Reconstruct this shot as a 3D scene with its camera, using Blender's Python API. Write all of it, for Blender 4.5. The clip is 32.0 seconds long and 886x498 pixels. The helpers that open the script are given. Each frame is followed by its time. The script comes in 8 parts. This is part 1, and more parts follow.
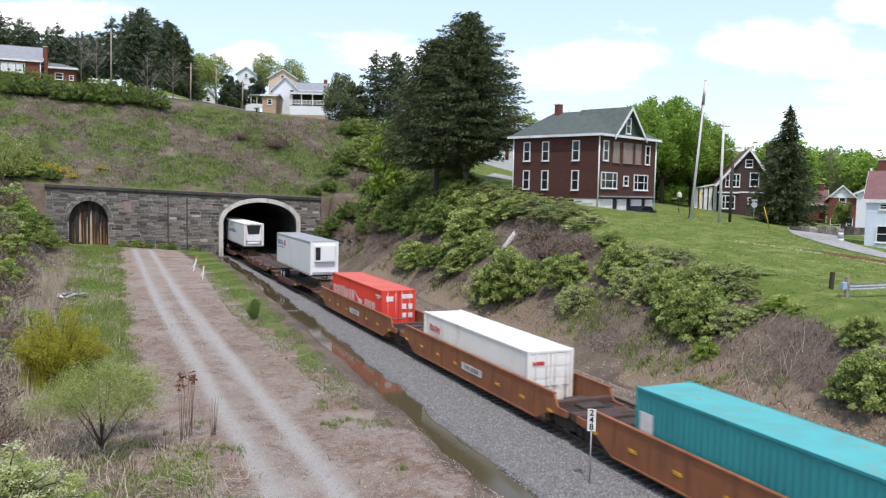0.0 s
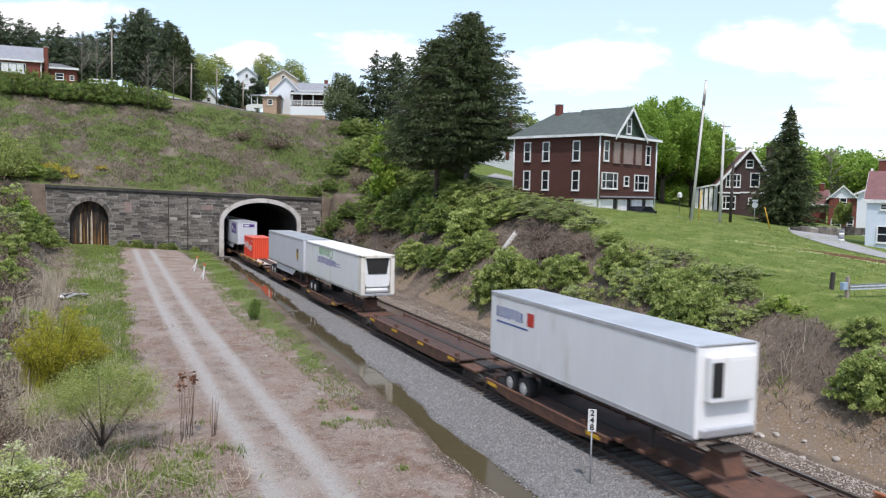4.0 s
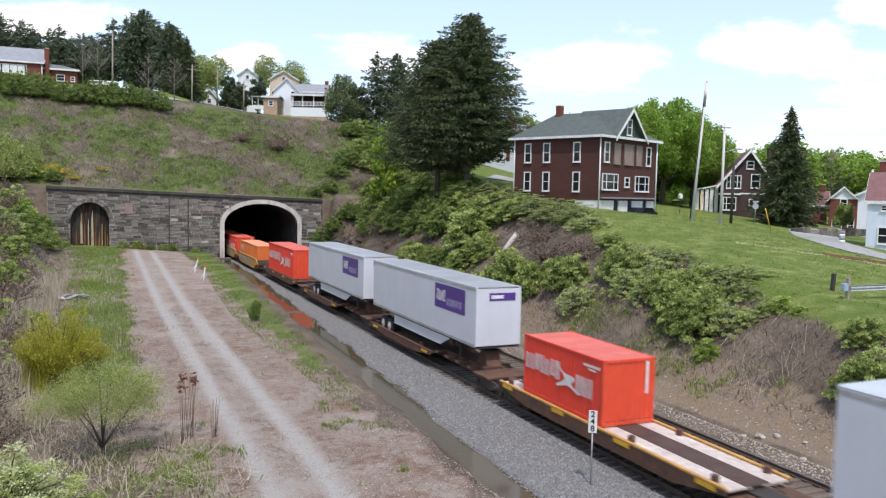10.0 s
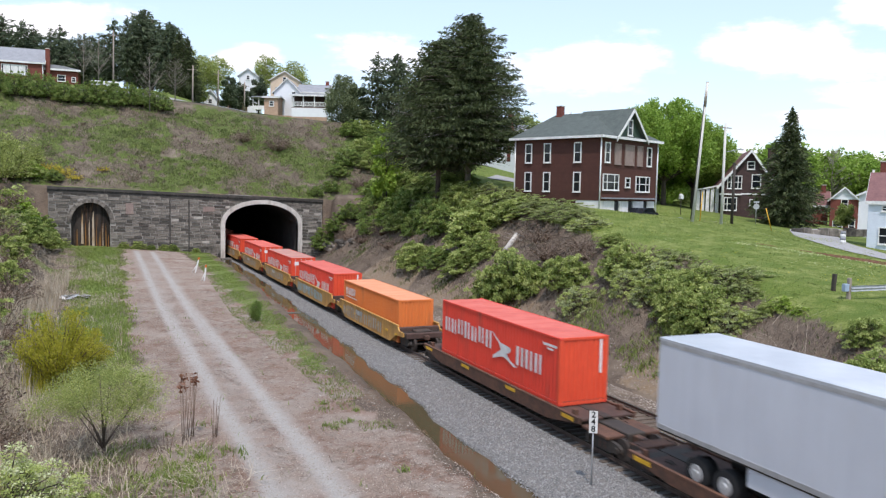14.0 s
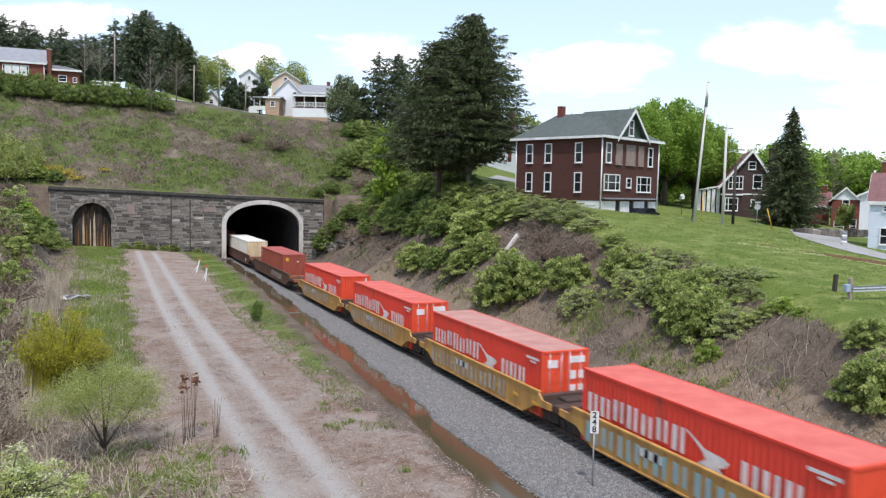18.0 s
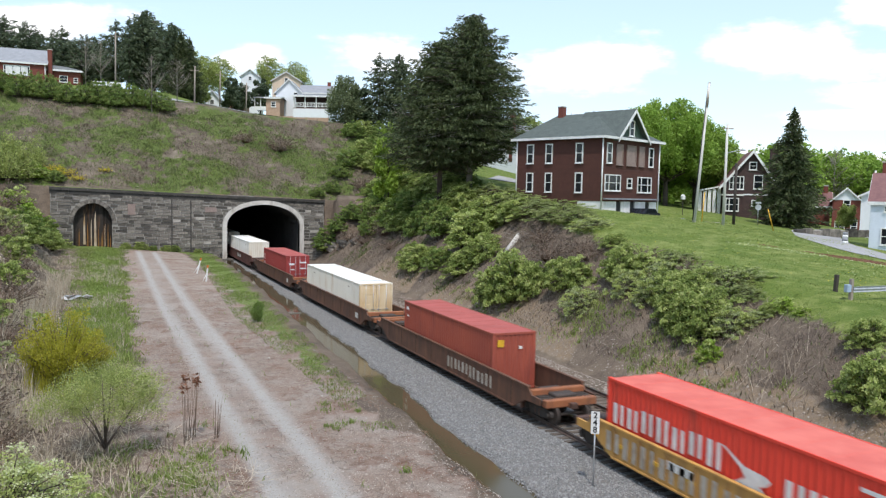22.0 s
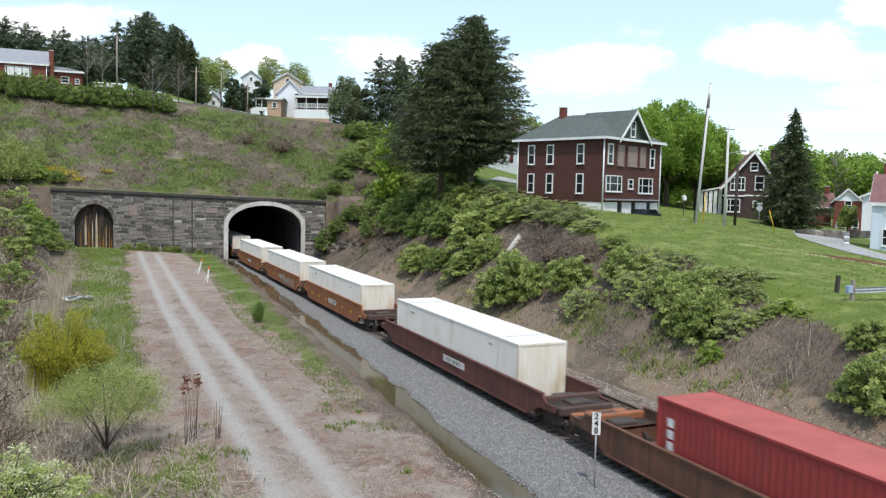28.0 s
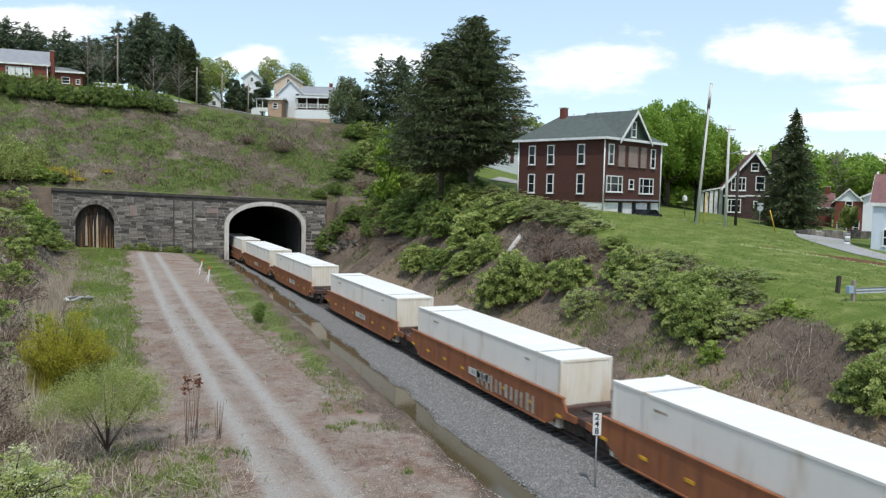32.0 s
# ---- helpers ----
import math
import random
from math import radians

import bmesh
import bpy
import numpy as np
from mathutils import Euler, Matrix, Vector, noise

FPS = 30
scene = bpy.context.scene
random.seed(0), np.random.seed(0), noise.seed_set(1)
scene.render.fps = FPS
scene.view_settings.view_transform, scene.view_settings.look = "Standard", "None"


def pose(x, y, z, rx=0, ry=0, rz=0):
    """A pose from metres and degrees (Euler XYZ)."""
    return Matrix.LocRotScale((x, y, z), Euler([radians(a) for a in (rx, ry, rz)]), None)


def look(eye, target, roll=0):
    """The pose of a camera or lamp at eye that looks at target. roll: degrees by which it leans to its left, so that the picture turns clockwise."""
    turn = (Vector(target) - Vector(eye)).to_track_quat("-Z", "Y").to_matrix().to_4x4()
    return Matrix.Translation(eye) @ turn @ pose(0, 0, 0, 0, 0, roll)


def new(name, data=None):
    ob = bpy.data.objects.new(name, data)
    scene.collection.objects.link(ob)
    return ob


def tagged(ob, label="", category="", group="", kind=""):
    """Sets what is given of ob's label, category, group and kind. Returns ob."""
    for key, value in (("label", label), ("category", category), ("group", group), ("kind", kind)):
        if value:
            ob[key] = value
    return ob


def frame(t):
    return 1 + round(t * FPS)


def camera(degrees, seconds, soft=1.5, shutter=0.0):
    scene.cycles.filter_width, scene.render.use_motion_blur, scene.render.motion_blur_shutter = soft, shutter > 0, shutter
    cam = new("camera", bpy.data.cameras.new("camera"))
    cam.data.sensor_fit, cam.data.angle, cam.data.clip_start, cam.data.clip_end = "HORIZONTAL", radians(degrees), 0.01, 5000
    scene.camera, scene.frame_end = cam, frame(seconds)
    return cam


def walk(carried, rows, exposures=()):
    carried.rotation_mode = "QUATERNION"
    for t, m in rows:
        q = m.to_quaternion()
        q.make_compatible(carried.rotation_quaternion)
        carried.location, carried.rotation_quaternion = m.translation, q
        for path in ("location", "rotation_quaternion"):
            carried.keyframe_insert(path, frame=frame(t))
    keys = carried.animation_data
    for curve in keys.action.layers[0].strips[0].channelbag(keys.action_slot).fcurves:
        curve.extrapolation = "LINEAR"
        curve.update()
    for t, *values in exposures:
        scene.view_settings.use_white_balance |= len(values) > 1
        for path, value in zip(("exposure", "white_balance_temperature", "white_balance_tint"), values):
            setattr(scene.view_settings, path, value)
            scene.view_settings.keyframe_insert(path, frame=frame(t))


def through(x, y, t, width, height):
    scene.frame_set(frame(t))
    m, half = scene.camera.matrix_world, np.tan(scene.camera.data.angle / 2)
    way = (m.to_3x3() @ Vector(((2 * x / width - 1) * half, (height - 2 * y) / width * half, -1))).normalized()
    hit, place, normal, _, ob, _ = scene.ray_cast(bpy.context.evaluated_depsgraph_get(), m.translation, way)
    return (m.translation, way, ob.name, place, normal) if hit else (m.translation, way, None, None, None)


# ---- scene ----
# ---------------------------------------------------------------- camera
EYE = (0.0, 0.0, 9.96)
YAW, PITCH, ROLL, FOCAL = 0.41615, -0.07182, 1.224, 1380.97
cam = camera(59.17, 32.0, soft=1.25, shutter=0.5)


def held(dx, dy):
    """The camera's slow sag on its stand: a turn of dx, dy thousandths of the lens's length."""
    yaw, pit = YAW - dx / FOCAL, PITCH + dy / FOCAL
    way = Vector((math.sin(yaw) * math.cos(pit), math.cos(yaw) * math.cos(pit), math.sin(pit)))
    return look(EYE, Vector(EYE) + 10 * way, ROLL)


walk(cam, [(t, held(dx, dy)) for t, dx, dy in (
    (0, -2.7, -3.0), (3, -2.0, -2.8), (6, -1.6, -1.8), (9.5, -0.9, -0.6), (13, 0.0, 0.0), (16.5, 1.6, 0.2),
    (20.5, 3.0, 1.0), (25, 4.4, 1.4), (28, 5.4, 2.5), (32, 6.5, 3.0))],
     [(0, 0.28, 6500, 17), (9, 0.28, 6500, 17), (18, 0.31, 6500, 17), (24, 0.30, 6500, 11), (28.3, 0.30, 6500, 11), (29.2, 0.24, 6500, 11), (30, 0.08, 6500, 10), (32, 0.06, 6500, 10)])

# ---------------------------------------------------------------- sky and sun
VEIL = 0.42                                              # thin high cloud over the open sky
# bearing and height of each cloud bank's middle, and its half sizes
CLOUD_BANKS = ((-0.50, 0.205, 0.10, 0.022), (-0.26, 0.165, 0.05, 0.018), (-0.085, 0.172, 0.075, 0.032), (0.18, 0.165, 0.11, 0.045),
               (0.46, 0.190, 0.14, 0.036), (0.60, 0.135, 0.17, 0.016), (0.56, 0.238, 0.07, 0.03), (0.48, 0.105, 0.10, 0.012), (0.10, 0.045, 1.2, 0.025))
SUN_WAY = Vector((-0.14, -0.50, 0.95)).normalized()      # towards the sun
world = bpy.data.worlds.new("sky")
scene.world = world
world.use_nodes = True
wn, wl = world.node_tree.nodes, world.node_tree.links
wn.clear()
w_out, w_bg = wn.new("ShaderNodeOutputWorld"), wn.new("ShaderNodeBackground")
w_sky = wn.new("ShaderNodeTexSky")
w_sky.sky_type, w_sky.sun_disc = "NISHITA", False
w_sky.sun_elevation = math.asin(SUN_WAY.z)
w_sky.sun_rotation = math.atan2(SUN_WAY.x, SUN_WAY.y)
w_sky.altitude, w_sky.dust_density, w_sky.ozone_density = 650, 1.5, 1.0
w_gain = wn.new("ShaderNodeVectorMath")
w_gain.operation = "SCALE"
w_gain.inputs["Scale"].default_value = 0.15
w_co = wn.new("ShaderNodeTexCoord")


def w_math(op, a, b=None, c=None):
    m = wn.new("ShaderNodeMath")
    m.operation = op
    for i, v in enumerate((a, b, c)):
        if isinstance(v, (int, float)):
            m.inputs[i].default_value = v
        elif v is not None:
            wl.new(v, m.inputs[i])
    return m.outputs["Value"]


def w_dot(v):
    m = wn.new("ShaderNodeVectorMath")
    m.operation = "DOT_PRODUCT"
    m.inputs[1].default_value = v
    wl.new(w_co.outputs["Generated"], m.inputs[0])
    return m.outputs["Value"]


def w_cloud_noise(scale, squash, detail=8):
    mp, ns = wn.new("ShaderNodeMapping"), wn.new("ShaderNodeTexNoise")
    mp.inputs["Scale"].default_value = (1, 1, squash)
    ns.inputs["Scale"].default_value, ns.inputs["Detail"].default_value, ns.inputs["Roughness"].default_value = scale, detail, 0.58
    wl.new(w_co.outputs["Generated"], mp.inputs["Vector"])
    wl.new(mp.outputs["Vector"], ns.inputs["Vector"])
    return ns.outputs["Fac"]


# cumulus banks over the hilltop, by bearing and height above the horizon, and broken cloud over the rest of the sky
ahead = w_math("MAXIMUM", w_dot((0.4031, 0.9124, 0.0)), 0.12)
bearing = w_math("DIVIDE", w_dot((0.9124, -0.4031, 0.0)), ahead)
height = w_math("DIVIDE", w_dot((0.0, 0.0, 1.0)), ahead)
puff = w_cloud_noise(11.0, 1.9, 12)
mass = w_cloud_noise(2.4, 2.6, 6)
banks = None
for cb, ch, rb, rh in CLOUD_BANKS:
    e = w_math("ADD", w_math("POWER", w_math("ABSOLUTE", w_math("DIVIDE", w_math("SUBTRACT", bearing, cb), rb)), 2.0), w_math("POWER", w_math("ABSOLUTE", w_math("DIVIDE", w_math("SUBTRACT", height, ch), rh)), 2.0))
    f = w_math("SUBTRACT", 1.0, e)
    banks = f if banks is None else w_math("MAXIMUM", banks, f)
shape = w_math("ADD", w_math("MAXIMUM", banks, w_math("MULTIPLY_ADD", mass, 5.0, -3.7)), w_math("ADD", w_math("MULTIPLY_ADD", puff, 4.2, -2.15), w_math("MULTIPLY_ADD", w_cloud_noise(4.0, 7.0, 5), 3.2, -1.75)))
w_ramp = wn.new("ShaderNodeMapRange")
w_ramp.interpolation_type = "SMOOTHSTEP"
w_ramp.inputs["From Min"].default_value, w_ramp.inputs["From Max"].default_value = -0.45, 0.75
w_ramp.inputs["To Min"].default_value, w_ramp.inputs["To Max"].default_value = VEIL, 1.0
w_mix = wn.new("ShaderNodeMix")
w_mix.data_type = "RGBA"
w_mix.inputs["B"].default_value = (1.0, 1.0, 1.0, 1)
w_veil = wn.new("ShaderNodeMix")
w_veil.data_type = "RGBA"
w_veil.inputs["A"].default_value, w_veil.inputs["B"].default_value = (0.50, 0.80, 0.95, 1), (0.88, 0.885, 0.90, 1)
wl.new(w_ramp.outputs["Result"], w_veil.inputs["Factor"])
wl.new(w_veil.outputs["Result"], w_mix.inputs["B"])
wl.new(w_sky.outputs["Color"], w_gain.inputs[0])
wl.new(shape, w_ramp.inputs["Value"])
wl.new(w_ramp.outputs["Result"], w_mix.inputs["Factor"])
wl.new(w_gain.outputs["Vector"], w_mix.inputs["A"])
wl.new(w_mix.outputs["Result"], w_bg.inputs["Color"])
wl.new(w_bg.outputs["Background"], w_out.inputs["Surface"])
w_bg.inputs["Strength"].default_value = 1.2

sun = new("sun", bpy.data.lights.new("sun", "SUN"))
sun.data.energy, sun.data.angle, sun.data.color = 2.6, radians(1.5), (1.0, 0.96, 0.90)
sun.matrix_world = look(SUN_WAY * 200, (0, 0, 0))


# ---------------------------------------------------------------- materials
def mat(name, col, col2=None, rough=0.7, metal=0.0, scale=3.0, big=0.25, bump=0.15, streak=0.0, spec=0.4,
        piece=0.0, island=False, dirt=None, dirt_amount=0.0, world_space=False):
    """A surface of two mixed tones at two scales, with grain relief, optional upright streaks and dirt."""
    m = bpy.data.materials.new(name)
    m.use_nodes = True
    nt = m.node_tree
    n, l = nt.nodes, nt.links
    b = n["Principled BSDF"]
    b.inputs["Roughness"].default_value = rough
    b.inputs["Metallic"].default_value = metal
    b.inputs["Specular IOR Level"].default_value = spec
    col2 = col2 or tuple(c * 0.72 for c in col)
    co = n.new("ShaderNodeTexCoord")
    fine, large = n.new("ShaderNodeTexNoise"), n.new("ShaderNodeTexNoise")
    fine.inputs["Scale"].default_value, fine.inputs["Detail"].default_value = scale, 6
    fine.inputs["Roughness"].default_value = 0.65
    large.inputs["Scale"].default_value, large.inputs["Detail"].default_value = scale * big, 3
    vec = co.outputs["Object"]
    if streak:
        mp = n.new("ShaderNodeMapping")
        mp.inputs["Scale"].default_value = (1, 1, 1 - streak)
        l.new(vec, mp.inputs["Vector"])
        l.new(mp.outputs["Vector"], fine.inputs["Vector"])
    else:
        l.new(vec, fine.inputs["Vector"])
    l.new(vec, large.inputs["Vector"])
    add = n.new("ShaderNodeMath")
    add.operation = "ADD"
    l.new(fine.outputs["Fac"], add.inputs[0])
    l.new(large.outputs["Fac"], add.inputs[1])
    ramp = n.new("ShaderNodeMapRange")
    ramp.inputs["From Min"].default_value, ramp.inputs["From Max"].default_value = 0.72, 1.28
    l.new(add.outputs["Value"], ramp.inputs["Value"])
    mix = n.new("ShaderNodeMix")
    mix.data_type = "RGBA"
    mix.inputs["A"].default_value, mix.inputs["B"].default_value = (*col2, 1), (*col, 1)
    l.new(ramp.outputs["Result"], mix.inputs["Factor"])
    out = mix.outputs["Result"]
    if piece:
        info, hs, mr = n.new("ShaderNodeObjectInfo"), n.new("ShaderNodeHueSaturation"), n.new("ShaderNodeMapRange")
        mr.inputs["To Min"].default_value, mr.inputs["To Max"].default_value = 1 - piece, 1 + piece
        if island:
            l.new(n.new("ShaderNodeNewGeometry").outputs["Random Per Island"], mr.inputs["Value"])
        else:
            l.new(info.outputs["Random"], mr.inputs["Value"])
        l.new(mr.outputs["Result"], hs.inputs["Value"])
        l.new(out, hs.inputs["Color"])
        out = hs.outputs["Color"]
    if dirt:
        dn, dr, dm = n.new("ShaderNodeTexNoise"), n.new("ShaderNodeMapRange"), n.new("ShaderNodeMix")
        dp = n.new("ShaderNodeMapping")
        dp.inputs["Scale"].default_value = (1.2, 1.2, 0.25)
        dn.inputs["Scale"].default_value, dn.inputs["Detail"].default_value = 1.6, 7
        dr.inputs["From Min"].default_value, dr.inputs["From Max"].default_value = 0.62 - 0.3 * dirt_amount, 0.85
        dm.data_type = "RGBA"
        dm.inputs["B"].default_value = (*dirt, 1)
        l.new(vec, dp.inputs["Vector"])
        l.new(dp.outputs["Vector"], dn.inputs["Vector"])
        l.new(dn.outputs["Fac"], dr.inputs["Value"])
        l.new(dr.outputs["Result"], dm.inputs["Factor"])
        l.new(out, dm.inputs["A"])
        out = dm.outputs["Result"]
    l.new(out, b.inputs["Base Color"])
    if bump:
        bp = n.new("ShaderNodeBump")
        bp.inputs["Strength"].default_value, bp.inputs["Distance"].default_value = bump, 0.05
        l.new(fine.outputs["Fac"], bp.inputs["Height"])
        l.new(bp.outputs["Normal"], b.inputs["Normal"])
    return m


def leaf_mat(name, col, col2, through=0.35, rough=0.55):
    """Leaves: tone by leaf, with some light passing through."""
    m = bpy.data.materials.new(name)
    m.use_nodes = True
    n, l = m.node_tree.nodes, m.node_tree.links
    b = n["Principled BSDF"]
    geo, mix = n.new("ShaderNodeNewGeometry"), n.new("ShaderNodeMix")
    mix.data_type = "RGBA"
    mix.inputs["A"].default_value, mix.inputs["B"].default_value = (*col, 1), (*col2, 1)
    l.new(geo.outputs["Random Per Island"], mix.inputs["Factor"])
    l.new(mix.outputs["Result"], b.inputs["Base Color"])
    b.inputs["Roughness"].default_value = rough
    b.inputs["Specular IOR Level"].default_value = 0.25
    if through:
        t, ms = n.new("ShaderNodeBsdfTranslucent"), n.new("ShaderNodeMixShader")
        ms.inputs["Fac"].default_value = through
        l.new(mix.outputs["Result"], t.inputs["Color"])
        l.new(b.outputs["BSDF"], ms.inputs[1])
        l.new(t.outputs["BSDF"], ms.inputs[2])
        l.new(ms.outputs["Shader"], n["Material Output"].inputs["Surface"])
    return m


M = {}
for nm, args in dict(
        rust_steel=dict(col=(0.16, 0.075, 0.045), col2=(0.07, 0.04, 0.03), rough=0.8, scale=6, bump=0.2),
        rail_steel=dict(col=(0.16, 0.12, 0.10), col2=(0.09, 0.06, 0.05), rough=0.6, metal=0.3, scale=9),
        rail_head=dict(col=(0.5, 0.49, 0.48), rough=0.25, metal=0.9, scale=12, bump=0.02),
        black_steel=dict(col=(0.035, 0.032, 0.03), col2=(0.06, 0.045, 0.035), rough=0.75, scale=7),
        tie_wood=dict(col=(0.13, 0.105, 0.085), col2=(0.06, 0.048, 0.04), rough=0.9, scale=8, piece=0.3, bump=0.4),
        tie_concrete=dict(col=(0.155, 0.122, 0.096), col2=(0.085, 0.066, 0.053), rough=0.9, scale=5, piece=0.15),
        well_orange=dict(col=(0.35, 0.13, 0.052), col2=(0.25, 0.09, 0.042), rough=0.65, scale=3, streak=0.8, dirt=(0.14, 0.065, 0.04), dirt_amount=0.45),
        well_yellow=dict(col=(0.60, 0.33, 0.085), col2=(0.46, 0.24, 0.07), rough=0.65, scale=3, streak=0.8, dirt=(0.22, 0.11, 0.05), dirt_amount=0.55),
        well_brown=dict(col=(0.19, 0.085, 0.048), col2=(0.09, 0.045, 0.03), rough=0.75, scale=3, streak=0.8, dirt=(0.06, 0.035, 0.025), dirt_amount=0.6),
        well_maroon=dict(col=(0.16, 0.058, 0.042), col2=(0.085, 0.035, 0.028), rough=0.7, scale=3, streak=0.8, dirt=(0.07, 0.035, 0.03), dirt_amount=0.5),
        deck_brown=dict(col=(0.10, 0.055, 0.042), col2=(0.055, 0.035, 0.03), rough=0.85, scale=4, dirt=(0.1, 0.06, 0.05), dirt_amount=0.4),
        deck_white=dict(col=(0.62, 0.55, 0.50), col2=(0.42, 0.34, 0.30), rough=0.85, scale=5),
        stripe_yellow=dict(col=(0.75, 0.42, 0.03), rough=0.5, scale=6),
        stripe_white=dict(col=(0.75, 0.73, 0.68), rough=0.5, scale=6),
        graffiti_blue=dict(col=(0.20, 0.42, 0.48), col2=(0.40, 0.42, 0.36), rough=0.6, scale=4),
        graffiti_grey=dict(col=(0.48, 0.43, 0.36), col2=(0.30, 0.24, 0.18), rough=0.6, scale=4),
        box_red=dict(col=(0.78, 0.064, 0.036), col2=(0.68, 0.055, 0.032), rough=0.5, scale=2, streak=0.85, dirt=(0.36, 0.06, 0.04), dirt_amount=0.25),
        # red boxes' roof: side paint made paler, the sun on top put into colour
        box_red_lit_roof=dict(col=(0.66, 0.16, 0.12), col2=(0.55, 0.10, 0.075), rough=0.6, scale=1.5),
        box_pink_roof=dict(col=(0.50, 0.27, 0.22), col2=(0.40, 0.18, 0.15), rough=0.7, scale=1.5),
        # red boxes' near end: the same red, tinted as the sunlit face
        box_red_lit_end=dict(col=(0.78, 0.088, 0.034), col2=(0.66, 0.07, 0.03), rough=0.5, scale=2),
        box_orange=dict(col=(0.74, 0.20, 0.045), col2=(0.64, 0.165, 0.04), rough=0.5, scale=2, streak=0.85, dirt=(0.4, 0.13, 0.05), dirt_amount=0.25),
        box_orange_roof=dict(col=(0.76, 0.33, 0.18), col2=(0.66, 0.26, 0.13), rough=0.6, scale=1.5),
        box_brick=dict(col=(0.36, 0.082, 0.048), col2=(0.28, 0.062, 0.04), rough=0.6, scale=2, streak=0.85, dirt=(0.2, 0.05, 0.04), dirt_amount=0.3),
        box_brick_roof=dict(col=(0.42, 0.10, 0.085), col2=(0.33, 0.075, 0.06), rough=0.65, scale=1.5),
        box_crimson=dict(col=(0.33, 0.045, 0.04), col2=(0.26, 0.04, 0.036), rough=0.6, scale=2, streak=0.85, dirt=(0.2, 0.045, 0.04), dirt_amount=0.3),
        box_teal=dict(col=(0.03, 0.30, 0.31), col2=(0.03, 0.24, 0.25), rough=0.5, scale=2, streak=0.85),
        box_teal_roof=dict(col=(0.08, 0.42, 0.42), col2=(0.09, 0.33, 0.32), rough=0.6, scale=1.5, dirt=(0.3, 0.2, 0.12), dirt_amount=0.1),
        box_white=dict(col=(0.80, 0.775, 0.72), col2=(0.74, 0.715, 0.66), rough=0.5, scale=2, streak=0.9, dirt=(0.55, 0.47, 0.36), dirt_amount=0.2),
        box_cream=dict(col=(0.80, 0.755, 0.66), col2=(0.74, 0.69, 0.60), rough=0.5, scale=2, streak=0.9, dirt=(0.52, 0.36, 0.2), dirt_amount=0.25),
        box_rusty_end=dict(col=(0.74, 0.63, 0.45), col2=(0.58, 0.40, 0.20), rough=0.6, scale=1.2, streak=0.9, dirt=(0.45, 0.24, 0.08), dirt_amount=0.5),
        box_nose=dict(col=(0.74, 0.70, 0.61), col2=(0.68, 0.60, 0.48), rough=0.55, scale=1.5, streak=0.9, dirt=(0.50, 0.33, 0.16), dirt_amount=0.4),
        wheel_steel=dict(col=(0.07, 0.05, 0.04), col2=(0.04, 0.032, 0.028), rough=0.7, scale=7),
        roof_white=dict(col=(0.82, 0.81, 0.77), col2=(0.74, 0.73, 0.69), rough=0.5, scale=1.2),
        trailer_grey=dict(col=(0.62, 0.63, 0.67), col2=(0.56, 0.57, 0.61), rough=0.4, scale=2, streak=0.9, dirt=(0.56, 0.56, 0.58), dirt_amount=0.2),
        trailer_white=dict(col=(0.80, 0.80, 0.79), col2=(0.74, 0.74, 0.73), rough=0.4, scale=2, streak=0.9, dirt=(0.6, 0.57, 0.5), dirt_amount=0.2),
        trailer_bone=dict(col=(0.76, 0.72, 0.64), col2=(0.66, 0.62, 0.54), rough=0.5, scale=2, dirt=(0.45, 0.38, 0.3), dirt_amount=0.3),
        aluminium=dict(col=(0.62, 0.63, 0.65), rough=0.4, metal=0.6, scale=4),
        roof_silver=dict(col=(0.66, 0.68, 0.71), col2=(0.50, 0.52, 0.56), rough=0.3, scale=0.8, metal=0.4),
        rubber=dict(col=(0.025, 0.025, 0.026), rough=0.9, scale=8),
        hub_white=dict(col=(0.62, 0.62, 0.62), rough=0.4, metal=0.4, scale=8),
        paint_purple=dict(col=(0.10, 0.045, 0.26), rough=0.4, scale=3, bump=0.02),
        paint_lilac=dict(col=(0.36, 0.33, 0.5), rough=0.4, scale=3, bump=0.02),
        paint_white=dict(col=(0.8, 0.78, 0.76), rough=0.5, scale=3, bump=0.02),
        paint_green=dict(col=(0.10, 0.42, 0.10), rough=0.4, scale=3, bump=0.02),
        paint_blue=dict(col=(0.05, 0.05, 0.30), rough=0.4, scale=3, bump=0.02),
        paint_navy=dict(col=(0.05, 0.10, 0.33), rough=0.4, scale=3, bump=0.02),
        paint_red=dict(col=(0.6, 0.05, 0.04), rough=0.4, scale=3, bump=0.02),
        paint_brown=dict(col=(0.11, 0.05, 0.015), rough=0.4, scale=3, bump=0.02),
        paint_gold=dict(col=(0.55, 0.30, 0.02), rough=0.4, scale=3, bump=0.02),
        paint_black=dict(col=(0.02, 0.02, 0.02), rough=0.5, scale=3, bump=0.02),
        orange_vivid=dict(col=(0.8, 0.16, 0.03), rough=0.5, scale=3, bump=0.02),
        stone=dict(col=(0.26, 0.232, 0.198), col2=(0.06, 0.053, 0.046), rough=0.9, scale=2.6, piece=0.6, bump=0.5, dirt=(0.045, 0.042, 0.038), dirt_amount=0.5),
        stone_joined=dict(col=(0.26, 0.232, 0.198), col2=(0.06, 0.053, 0.046), rough=0.9, scale=2.6, piece=0.6, island=True, bump=0.5, dirt=(0.045, 0.042, 0.038), dirt_amount=0.5),
        mortar=dict(col=(0.42, 0.395, 0.355), col2=(0.09, 0.083, 0.075), rough=0.95, scale=1.2, bump=0.3),
        coping=dict(col=(0.085, 0.078, 0.07), col2=(0.035, 0.033, 0.03), rough=0.95, scale=1.5, bump=0.4),
